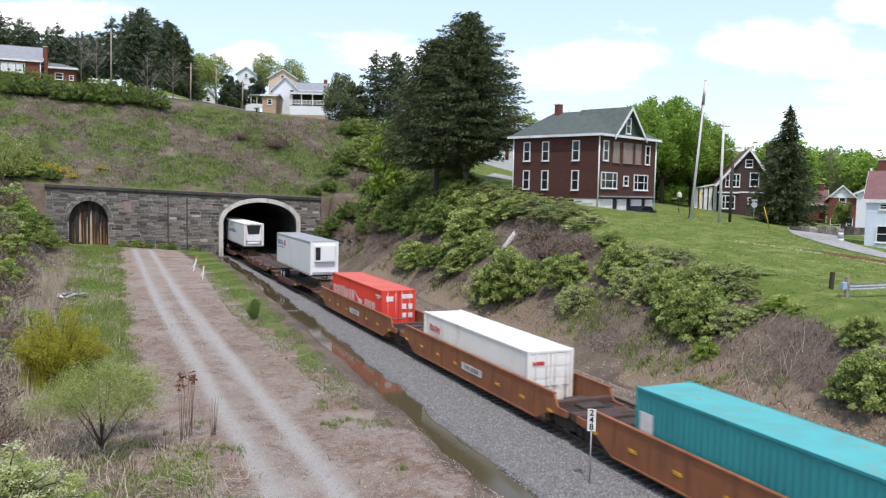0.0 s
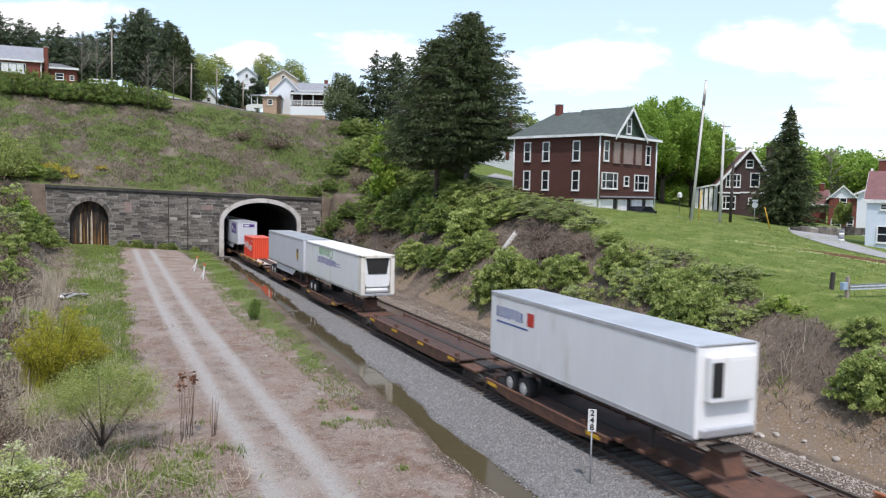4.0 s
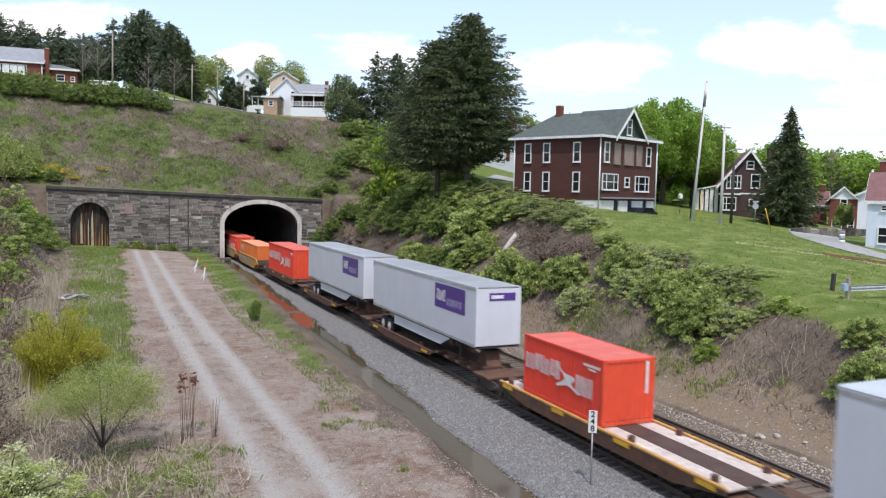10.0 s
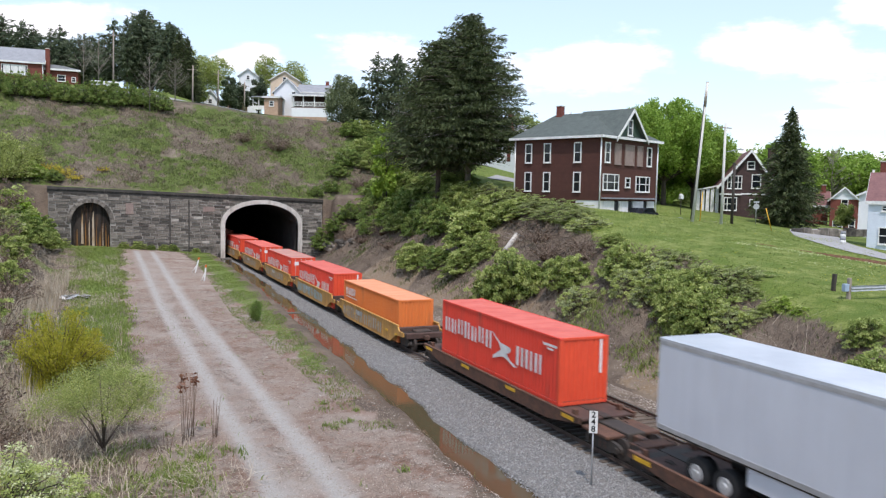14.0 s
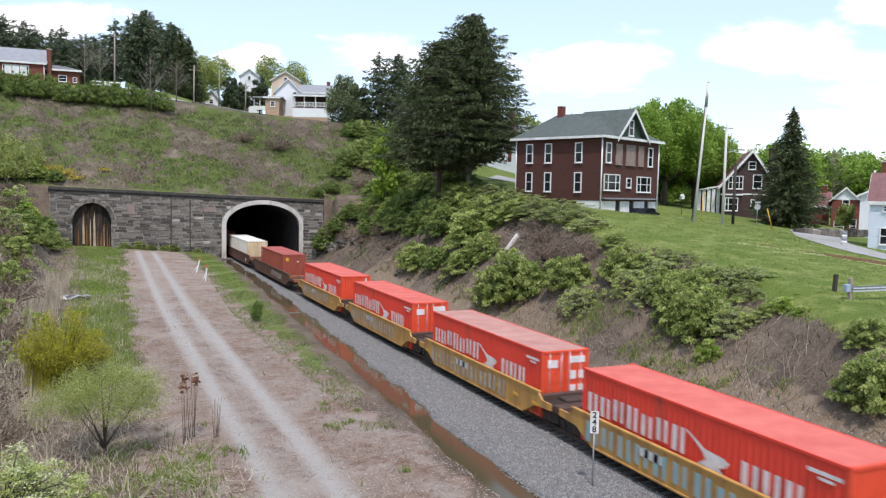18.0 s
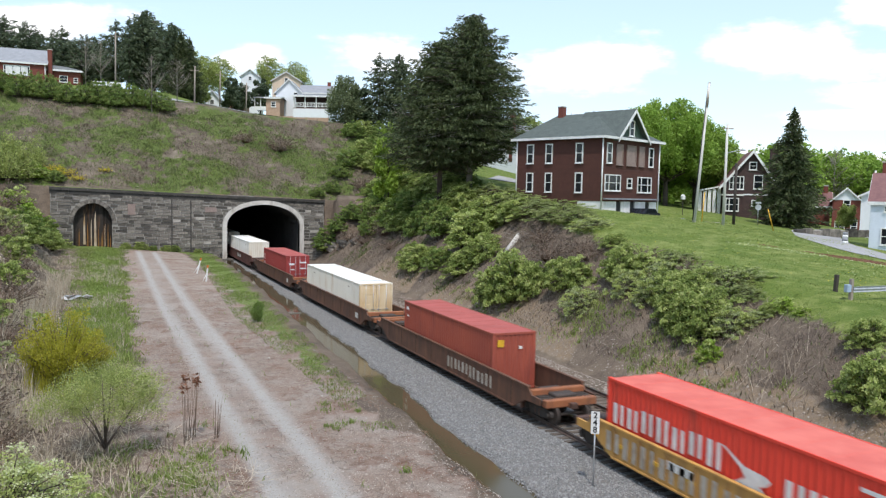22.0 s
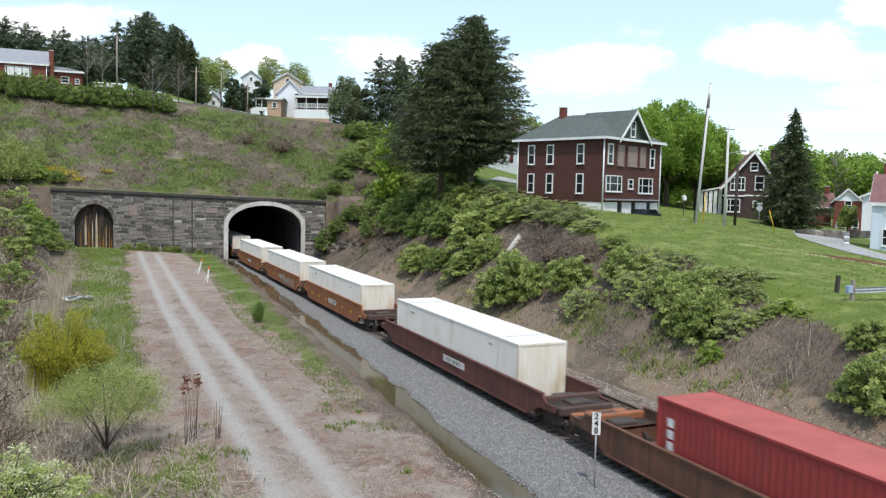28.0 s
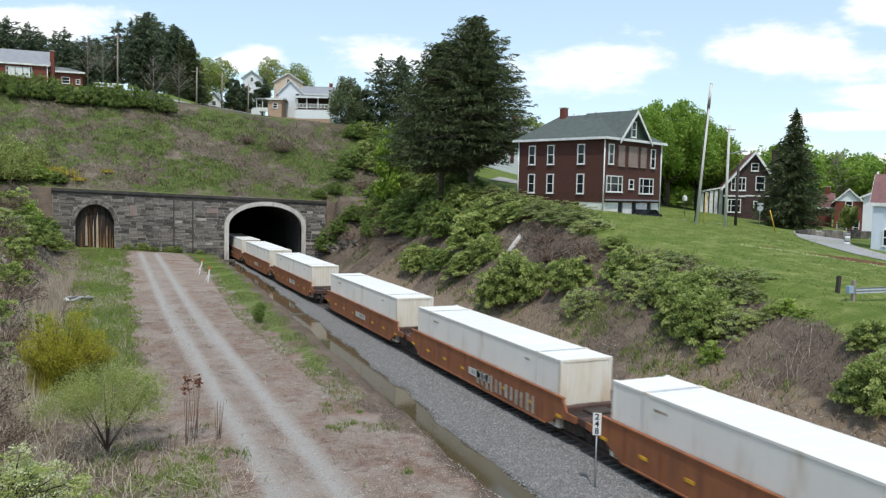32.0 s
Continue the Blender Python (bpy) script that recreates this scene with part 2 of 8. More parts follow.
        concrete=dict(col=(0.62, 0.59, 0.54), col2=(0.48, 0.45, 0.41), rough=0.85, scale=2, dirt=(0.24, 0.19, 0.15), dirt_amount=0.3),
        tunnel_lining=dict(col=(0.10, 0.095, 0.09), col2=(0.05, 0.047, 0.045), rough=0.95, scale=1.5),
        old_planks=dict(col=(0.055, 0.045, 0.037), col2=(0.018, 0.015, 0.013), rough=0.95, scale=1.6, streak=0.93, dirt=(0.20, 0.10, 0.045), dirt_amount=0.35, piece=0.5),
        rust_stain=dict(col=(0.30, 0.15, 0.035), col2=(0.12, 0.06, 0.025), rough=0.95, scale=2, streak=0.9),
        lime_stain=dict(col=(0.58, 0.53, 0.45), col2=(0.32, 0.19, 0.07), rough=0.9, scale=2, streak=0.9),
        siding_brown=dict(col=(0.088, 0.033, 0.023), col2=(0.068, 0.026, 0.019), rough=0.85, scale=8, bump=0.15, piece=0.05),
        shingle_green=dict(col=(0.105, 0.125, 0.115), col2=(0.07, 0.085, 0.08), rough=0.9, scale=6, bump=0.3),
        siding_green=dict(col=(0.05, 0.085, 0.06), rough=0.7, scale=5),
        trim_white=dict(col=(0.80, 0.80, 0.78), rough=0.5, scale=4, bump=0.03),
        boarded=dict(col=(0.30, 0.23, 0.20), col2=(0.22, 0.16, 0.14), rough=0.8, scale=5),
        block_white=dict(col=(0.78, 0.77, 0.75), col2=(0.64, 0.62, 0.59), rough=0.8, scale=3, dirt=(0.5, 0.46, 0.4), dirt_amount=0.15),
        brick_red=dict(col=(0.20, 0.06, 0.042), col2=(0.14, 0.045, 0.034), rough=0.9, scale=9, bump=0.3),
        brick_tan=dict(col=(0.48, 0.33, 0.24), col2=(0.36, 0.24, 0.17), rough=0.9, scale=9, bump=0.3),
        brick_dark=dict(col=(0.078, 0.046, 0.042), col2=(0.05, 0.032, 0.03), rough=0.9, scale=9, bump=0.3),
        siding_white=dict(col=(0.76, 0.78, 0.80), col2=(0.70, 0.72, 0.74), rough=0.6, scale=5),
        siding_blue=dict(col=(0.60, 0.655, 0.72), col2=(0.54, 0.59, 0.655), rough=0.6, scale=5),
        siding_tan=dict(col=(0.66, 0.52, 0.40), col2=(0.58, 0.45, 0.34), rough=0.6, scale=5),
        roof_grey=dict(col=(0.30, 0.31, 0.33), col2=(0.22, 0.23, 0.25), rough=0.85, scale=5, bump=0.3),
        roof_maroon=dict(col=(0.22, 0.11, 0.105), col2=(0.16, 0.08, 0.08), rough=0.85, scale=5, bump=0.3),
        bark=dict(col=(0.13, 0.10, 0.08), col2=(0.07, 0.055, 0.045), rough=0.95, scale=5, streak=0.7, bump=0.6),
        bark_grey=dict(col=(0.24, 0.22, 0.20), col2=(0.13, 0.115, 0.10), rough=0.95, scale=5, streak=0.7, bump=0.6),
        bark_pale=dict(col=(0.34, 0.30, 0.26), col2=(0.22, 0.19, 0.16), rough=0.95, scale=6, bump=0.4),
        twig_dry=dict(col=(0.20, 0.135, 0.095), col2=(0.13, 0.09, 0.065), rough=0.95, scale=6),
        pole_wood=dict(col=(0.36, 0.31, 0.26), col2=(0.24, 0.20, 0.165), rough=0.9, scale=4, streak=0.9, bump=0.4),
        pole_pale=dict(col=(0.62, 0.61, 0.57), col2=(0.50, 0.48, 0.45), rough=0.8, scale=4, streak=0.9),
        galvanised=dict(col=(0.55, 0.56, 0.57), rough=0.45, metal=0.6, scale=5),
        asphalt=dict(col=(0.36, 0.355, 0.35), col2=(0.27, 0.265, 0.26), rough=0.9, scale=3),
        car_dark=dict(col=(0.03, 0.035, 0.045), rough=0.25, metal=0.3, scale=2, bump=0),
        car_white=dict(col=(0.8, 0.8, 0.8), rough=0.3, scale=2, bump=0),
        box_blue=dict(col=(0.35, 0.45, 0.58), rough=0.6, scale=3),
        gravel_blue=dict(col=(0.36, 0.40, 0.46), col2=(0.24, 0.27, 0.32), rough=0.95, scale=7, bump=0.6),
        rock_pale=dict(col=(0.48, 0.44, 0.39), col2=(0.30, 0.27, 0.24), rough=0.9, scale=4, bump=0.5),
).items():
    M[nm] = mat(nm, **args)

glass = bpy.data.materials.new("window_glass")
glass.use_nodes = True
gb = glass.node_tree.nodes["Principled BSDF"]
gb.inputs["Base Color"].default_value = (0.012, 0.015, 0.018, 1)
gb.inputs["Roughness"].default_value = 0.06
gb.inputs["Specular IOR Level"].default_value = 0.35
M["glass"] = glass

water = bpy.data.materials.new("ditch_water")
water.use_nodes = True
nb = water.node_tree.nodes["Principled BSDF"]
nb.inputs["Base Color"].default_value = (0.085, 0.068, 0.038, 1)
nb.inputs["Roughness"].default_value = 0.07
nb.inputs["Specular IOR Level"].default_value = 0.32
wno, wbu = water.node_tree.nodes.new("ShaderNodeTexNoise"), water.node_tree.nodes.new("ShaderNodeBump")
wno.inputs["Scale"].default_value = 5.0
wbu.inputs["Strength"].default_value, wbu.inputs["Distance"].default_value = 0.25, 0.01
water.node_tree.links.new(wno.outputs["Fac"], wbu.inputs["Height"])
water.node_tree.links.new(wbu.outputs["Normal"], nb.inputs["Normal"])
M["water"] = water

LEAF = dict(
    bush=leaf_mat("leaf_bush", (0.145, 0.205, 0.042), (0.38, 0.45, 0.14), 0.46),
    bush_light=leaf_mat("leaf_bush_light", (0.33, 0.41, 0.10), (0.58, 0.62, 0.26), 0.46),
    bush_deep=leaf_mat("leaf_bush_deep", (0.18, 0.225, 0.075), (0.42, 0.46, 0.20), 0.4),
    bush_pale=leaf_mat("leaf_pale", (0.19, 0.245, 0.08), (0.50, 0.53, 0.29), 0.38),
    bright=leaf_mat("leaf_bright", (0.18, 0.29, 0.03), (0.34, 0.46, 0.08), 0.4),
    yellow=leaf_mat("leaf_yellow", (0.30, 0.31, 0.03), (0.50, 0.46, 0.06), 0.45),
    maple=leaf_mat("leaf_maple", (0.16, 0.27, 0.04), (0.34, 0.48, 0.09), 0.5),
    hedge=leaf_mat("leaf_hedge", (0.105, 0.175, 0.038), (0.25, 0.34, 0.09)),
    dark=leaf_mat("leaf_spruce", (0.034, 0.054, 0.022), (0.115, 0.142, 0.056), 0.25),
    pine=leaf_mat("leaf_pine", (0.05, 0.075, 0.042), (0.14, 0.175, 0.095), 0.25),
    hill=leaf_mat("hill_grass", (0.075, 0.11, 0.03), (0.17, 0.20, 0.075), 0.3),
    grey=leaf_mat("leaf_grey", (0.09, 0.12, 0.055), (0.24, 0.28, 0.14), 0.3),
    willow=leaf_mat("leaf_willow", (0.21, 0.27, 0.06), (0.46, 0.50, 0.18), 0.42),
    grass=leaf_mat("grass_blade", (0.12, 0.18, 0.038), (0.27, 0.33, 0.10), 0.35),
    straw=leaf_mat("dry_blade", (0.34, 0.275, 0.195), (0.60, 0.52, 0.41), 0.2),
    dead=leaf_mat("dead_stem", (0.10, 0.073, 0.054), (0.255, 0.195, 0.15), 0.1),
    flower=leaf_mat("yellow_flower", (0.70, 0.52, 0.02), (0.55, 0.50, 0.03), 0.2),
    blossom=leaf_mat("white_blossom", (0.66, 0.67, 0.46), (0.36, 0.44, 0.13), 0.3),
    bare=leaf_mat("bare_twig", (0.20, 0.17, 0.15), (0.36, 0.31, 0.27), 0.0),
    rusty=leaf_mat("rusty_leaf", (0.13, 0.055, 0.032), (0.27, 0.13, 0.08), 0.2),
)


# ---------------------------------------------------------------- mesh helpers
def mesh_ob(name, bm, material):
    me = bpy.data.meshes.new(name)
    bm.to_mesh(me)
    bm.free()
    for m in (material if isinstance(material, (list, tuple)) else [material]):
        me.materials.append(m)
    return me


def part(name, bm, material, parent, label=""):
    """One mesh object under a thing or under one of its parts; bm is a bmesh or a ready mesh."""
    me = bm if isinstance(bm, bpy.types.Mesh) else mesh_ob(name, bm, material)
    ob = new(name, me)
    ob.parent = parent
    if label:
        ob["label"] = label
    return ob


def thing(name, label, category, m=None, group="", kind=""):
    ob = new(name)
    ob.empty_display_size = 0.3
    if m is not None:
        ob.matrix_world = m
    return tagged(ob, label, category, group, kind)


def solid(name, bm, material, label, category, m=None, group="", kind=""):
    me = bm if isinstance(bm, bpy.types.Mesh) else mesh_ob(name, bm, material)
    ob = new(name, me)
    if m is not None:
        ob.matrix_world = m
    return tagged(ob, label, category, group, kind)


def box(bm, x0, x1, y0, y1, z0, z1, bevel=0.0, mi=0):
    v = [bm.verts.new((x, y, z)) for x in (x0, x1) for y in (y0, y1) for z in (z0, z1)]
    fs = []
    for a in ((0, 1, 3, 2), (4, 6, 7, 5), (0, 4, 5, 1), (2, 3, 7, 6), (0, 2, 6, 4), (1, 5, 7, 3)):
        f = bm.faces.new([v[i] for i in a])
        f.material_index = mi
        fs.append(f)
    if bevel:
        bmesh.ops.bevel(bm, geom=list({e for f in fs for e in f.edges}), offset=bevel, segments=1, affect="EDGES")
    return bm


def B(x0, x1, y0, y1, z0, z1, bevel=0.0):
    return box(bmesh.new(), x0, x1, y0, y1, z0, z1, bevel)


def rod(bm, p0, p1, r0, r1=None, n=8):
    """A tapered round bar between two points."""
    r1 = r0 if r1 is None else r1
    p0, p1 = Vector(p0), Vector(p1)
    d = p1 - p0
    q = d.to_track_quat("Z", "Y").to_matrix()
    ring = []
    for p, r in ((p0, r0), (p1, r1)):
        ring.append([bm.verts.new(p + q @ Vector((r * math.cos(2 * math.pi * i / n), r * math.sin(2 * math.pi * i / n), 0))) for i in range(n)])
    for i in range(n):
        j = (i + 1) % n
        bm.faces.new((ring[0][i], ring[0][j], ring[1][j], ring[1][i])).smooth = True
    bm.faces.new(ring[0][::-1])
    bm.faces.new(ring[1])
    return bm


def R(p0, p1, r0, r1=None, n=8):
    return rod(bmesh.new(), p0, p1, r0, r1, n)


def prism(bm, pts, axis, a, b):
    """Extrudes an outline of 2D points along an axis (0, 1 or 2) from a to b."""
    def at(p, s):
        c = list(p)
        c.insert(axis, s)
        return bm.verts.new(c)
    lo, hi = [at(p, a) for p in pts], [at(p, b) for p in pts]
    k = len(pts)
    for i in range(k):
        j = (i + 1) % k
        bm.faces.new((lo[i], lo[j], hi[j], hi[i]))
    bm.faces.new(lo[::-1])
    bm.faces.new(hi)
    bmesh.ops.recalc_face_normals(bm, faces=bm.faces[:])
    return bm


def PR(pts, axis, a, b):
    return prism(bmesh.new(), pts, axis, a, b)


def quads(name, V, material, smooth=False):
    """A mesh of loose quads from an array of shape (n, 4, 3)."""
    V = np.asarray(V, dtype=np.float64)
    n = len(V)
    me = bpy.data.meshes.new(name)
    me.from_pydata(V.reshape(-1, 3).tolist(), [], np.arange(n * 4).reshape(n, 4).tolist())
    me.materials.append(material)
    return me


def step(a, b, v):
    t = np.clip((np.asarray(v, float) - a) / (b - a), 0, 1)
    return t * t * (3 - 2 * t)
# ---------------------------------------------------------------- lie of the land
TRACK_X, TRACK2_X = 18.8, 22.6
WALL_Y = 116.0


def wobble(x, y, f, s=0.0):
    return (np.sin(x * f + 1.7 * np.sin(y * f * 0.7 + s)) + np.sin(y * f * 1.13 + 2.1 * np.sin(x * f * 0.6 + 2 * s))) * 0.5


def ditch(y):
    """Middle, half width and water level of the ditch beside the track."""
    y = np.asarray(y, float)
    mid = np.interp(y, [-60, 20, 26, 46, 66, 88, 110, 116], [12.6, 12.95, 13.15, 14.2, 15.1, 15.95, 16.0, 15.9])
    half = np.interp(y, [0, 24, 40, 50, 66, 88, 112], [0.5, 0.46, 0.50, 0.55, 0.50, 0.55, 0.45]) + 0.13 * np.sin(y * 0.55) + 0.08 * np.sin(y * 1.7)
    return mid, half, -0.50 + 0.004 * (y - 22)


def plateau(x, y):
    z = 8.6 + 0.1 * (np.clip(y, 10, 90) - 67) + 0.18 * np.clip(y - 90, 0, 62) * (1 - step(62, 100, x)) + 0.03 * np.clip(y - 152, 0, 60)
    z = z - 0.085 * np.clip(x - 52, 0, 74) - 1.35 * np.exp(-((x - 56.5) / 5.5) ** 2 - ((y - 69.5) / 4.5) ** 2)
    return z


def gz(x, y):
    """Height of the ground."""
    x, y = np.asarray(x, float), np.asarray(y, float)
    shelf = 0.12 + step(55, 116, y) * (0.35 + 0.075 * np.clip(16 - x, 0, 17)) + 0.025 * wobble(x, y, 0.55) + 0.015 * wobble(x, y, 1.9, 4)
    toe = np.interp(y, [0, 35, 60, 80, 116], [-3.0, -2.6, -3.4, -4.2, -6.0])
    rise = np.interp(y, [0, 40, 75, 100], [0.55, 0.55, 0.8, 1.05])
    left = shelf + np.minimum(rise * np.clip(toe - x, 0, 60), 9.5 + 0.12 * np.clip(toe - x, 0, 90)) + 0.15 * wobble(x, y, 0.8, 1) * step(0, 3, toe - x)
    mid, half, wz = ditch(y)
    edge = mid + half
    bed = -0.22 - np.clip((17.2 - x) / np.maximum(17.2 - edge, 0.2), 0, 1) ** 1.5 * (-0.22 - wz - 0.06) - 0.5 * np.clip(x - 25.3, 0, 0.7)
    low = np.where(x < mid, left, bed)
    inside = 1 - np.where(x < mid, step(half * 0.75, half + 0.8, mid - x), step(half * 0.7, half + 0.25, x - mid))
    low = low * (1 - inside) + np.minimum(low, wz - 0.35) * inside
    rtoe = np.interp(y, [0, 40, 72, 95, 116], [26.2, 26.5, 28.8, 29.6, 29.6])
    rrise = np.interp(y, [0, 22, 40, 70, 116], [0.6, 0.62, 0.66, 0.8, 0.8])
    bank = -0.45 + rrise * (x - rtoe) + 0.35 * wobble(x, y, 0.45, 2) * step(1, 5, x - rtoe)
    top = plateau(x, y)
    k = 1.6
    h = np.clip(0.5 + 0.5 * (top - bank) / k, 0, 1)
    right = top * (1 - h) + bank * h - k * h * (1 - h) * 0.5
    z = np.where(x > rtoe, np.maximum(low, right), low)
    crest = 24.9 - 0.08 * np.clip(x - 10, 0, 30) - 0.05 * np.clip(x - 40, 0, 40) + 0.02 * np.clip(-x, 0, 60)
    hill = np.minimum(9.70 - 0.033 * (x + 6) + 0.56 * (y - 117), crest + (0.10 + 0.10 * (1 - step(8, 26, x))) * np.clip(y - 144.5, 0, 19)) + 0.25 * wobble(x, y, 0.35, 3) * step(119, 124, y)
    face = 9.4 - 1.0 * (117 - y)
    beside = np.maximum(step(30.4, 33.5, x), step(-6.5, -9.0, x))
    hill = np.where(y >= 116.95, np.maximum(hill, z), z)
    z = np.where(y >= 116.95, hill, np.maximum(z, np.where(beside > 0, face * beside - 3 * (1 - beside), -99)))
    z = z - np.clip(y - 260, 0, 400) * 0.02
    return z


def gz1(x, y):
    return float(gz(np.array([x]), np.array([y]))[0])


def spread(lo, hi, near, far, n):
    """Grid lines from near out to far, ever wider."""
    s = np.geomspace(1, 1 + abs(far - near), n)[1:] - 1
    return near + np.sign(far - near) * s


gx = np.concatenate([spread(0, 0, -20, -2500, 22)[::-1], np.arange(-20, 60, 0.5), spread(0, 0, 59.5, 2500, 30)])
gy = np.concatenate([spread(0, 0, 10, -2500, 24)[::-1], np.arange(10, 116.5, 0.6), [116.94, 116.96], np.arange(117.5, 160, 1.0), spread(0, 0, 159.5, 3000, 34)])
GX, GY = np.meshgrid(gx, gy)
GZ = gz(GX, GY)
nx, ny = len(gx), len(gy)
idx = np.arange(nx * ny).reshape(ny, nx)
cells = np.stack([idx[:-1, :-1], idx[:-1, 1:], idx[1:, 1:], idx[1:, :-1]], -1)
cx, cy = (gx[:-1] + gx[1:]) / 2, (gy[:-1] + gy[1:]) / 2
CX, CY = np.meshgrid(cx, cy)
keep = ~((CY > 116.93) & (CY < 116.97) & (CX > -5.5) & (CX < 29.8))
me = bpy.data.meshes.new("ground")
me.from_pydata(np.stack([GX, GY, GZ], -1).reshape(-1, 3).tolist(), [], cells[keep].tolist())
me.polygons.foreach_set("use_smooth", [True] * len(me.polygons))


def field(name, values):
    me.attributes.new(name, "FLOAT", "POINT").data.foreach_set("value", np.asarray(values, float).reshape(-1))


mid_, half_, wz_ = ditch(GY)
# the dirt road: middle, half width
road_mid = np.interp(GY, [0, 24, 45, 70, 95, 116], [6.4, 6.2, 6.2, 6.3, 6.6, 6.6])
road_half = np.interp(GY, [0, 24, 60, 100, 114, 118], [5.2, 4.9, 4.4, 4.2, 3.6, 0])
dr = np.abs(GX - road_mid)
ragged = 0.55 * wobble(GX, GY, 0.45, 7) + 0.45 * wobble(GX, GY, 1.3) + 0.3 * wobble(GX, GY, 3.1, 1)
road_f = (1 - step(-0.5, 0.8, dr - road_half + ragged)) * (GY < 117)
rut_mid = np.interp(GY, [0, 24, 45, 70, 100], [6.0, 6.15, 5.9, 5.6, 5.5])
rut_f = np.maximum(0.3 * np.exp(-((GX - rut_mid) / 1.3) ** 2) * (GY < 112), np.maximum(np.exp(-((GX - rut_mid - 1.0) / 0.46) ** 2), np.exp(-((GX - rut_mid + 1.0) / 0.46) ** 2)) * (GY < 112))
ball_f = step(-0.15, 0.25, GX - (mid_ + half_ + 0.1)) * (1 - step(25.2, 26.2, GX + 0.3 * ragged)) * (1 - 0.62 * step(20.3, 21.3, GX + 0.2 * ragged)) * (GY < 117)
grass_hill = (0.46 + 0.34 * wobble(GX, GY, 0.33, 4) + 0.26 * wobble(GX, GY, 1.1, 2)) * (GY > 117) / 0.85
rtoe_ = np.interp(GY, [0, 40, 72, 95, 116], [26.2, 26.5, 28.8, 29.6, 29.6])
top_ = plateau(GX, GY)
lawn = step(-1.3, -0.2, GZ - top_ + 0.3 * ragged) * (GX > rtoe_ + 3) * (GY < 117)
shoulder = np.exp(-((GX - np.interp(GY, [0, 30, 45, 60, 90, 112], [10.9, 10.6, 11.0, 11.2, 12.5, 12.6])) / np.interp(GY, [20, 40, 60, 90], [0.3, 0.8, 1.5, 1.5])) ** 2) * step(28, 52, GY + 6 * ragged) * (GY < 116)
verge = step(0.0, 1.2, road_mid - road_half - GX + 0.8 * ragged) * (1 - step(3.0, 4.5, road_mid - road_half - GX)) * (GY < 117) * step(30, 55, GY)
foot = step(111, 115, GY + ragged) * (GX < 15) * (GX > -6) * (GY < 117)
left_green = step(0.1, 0.8, wobble(GX, GY, 0.5, 5)) * (GX < -4) * (GY < 117) * 0.7
far_green = ((GX > 70) | (GY > 150) | (GY < 0)) * 0.9
field("hill", (GY > 117) * (GY < 149) * (GX < 46) * np.clip(0.5 + 0.36 * wobble(GX, GY, 0.30, 4) + 0.30 * wobble(GX, GY, 0.9, 2), -0.3, 1.3))
field("hillside", (GY > 117) * (GY < 149) * (GX < 46) * 1.0)
field("lawn", lawn * (GX < 72) * (GY < 100))
field("grass", np.clip(np.maximum.reduce([grass_hill * 0.85, lawn, shoulder, verge * 0.85, foot, left_green, far_green]), 0, 1))
field("road", road_f)
field("rut", rut_f * road_f)
field("ballast", ball_f)
field("clay", step(-0.5, 0.3, GX - rtoe_) * (1 - step(2.2, 4.5, GX - rtoe_ + ragged)) * (GY < 100) * step(0, 0.4, wobble(GX, GY, 0.3, 6) + 0.6))
field("mud", (1 - step(0.05, 0.5, np.abs(GX - mid_) - half_)) * (GY < 117) * (1 - ball_f))
ground = tagged(new("ground", me), "cutting of dry grass, dirt track, clay banks and green lawns", "ground", kind="structure")


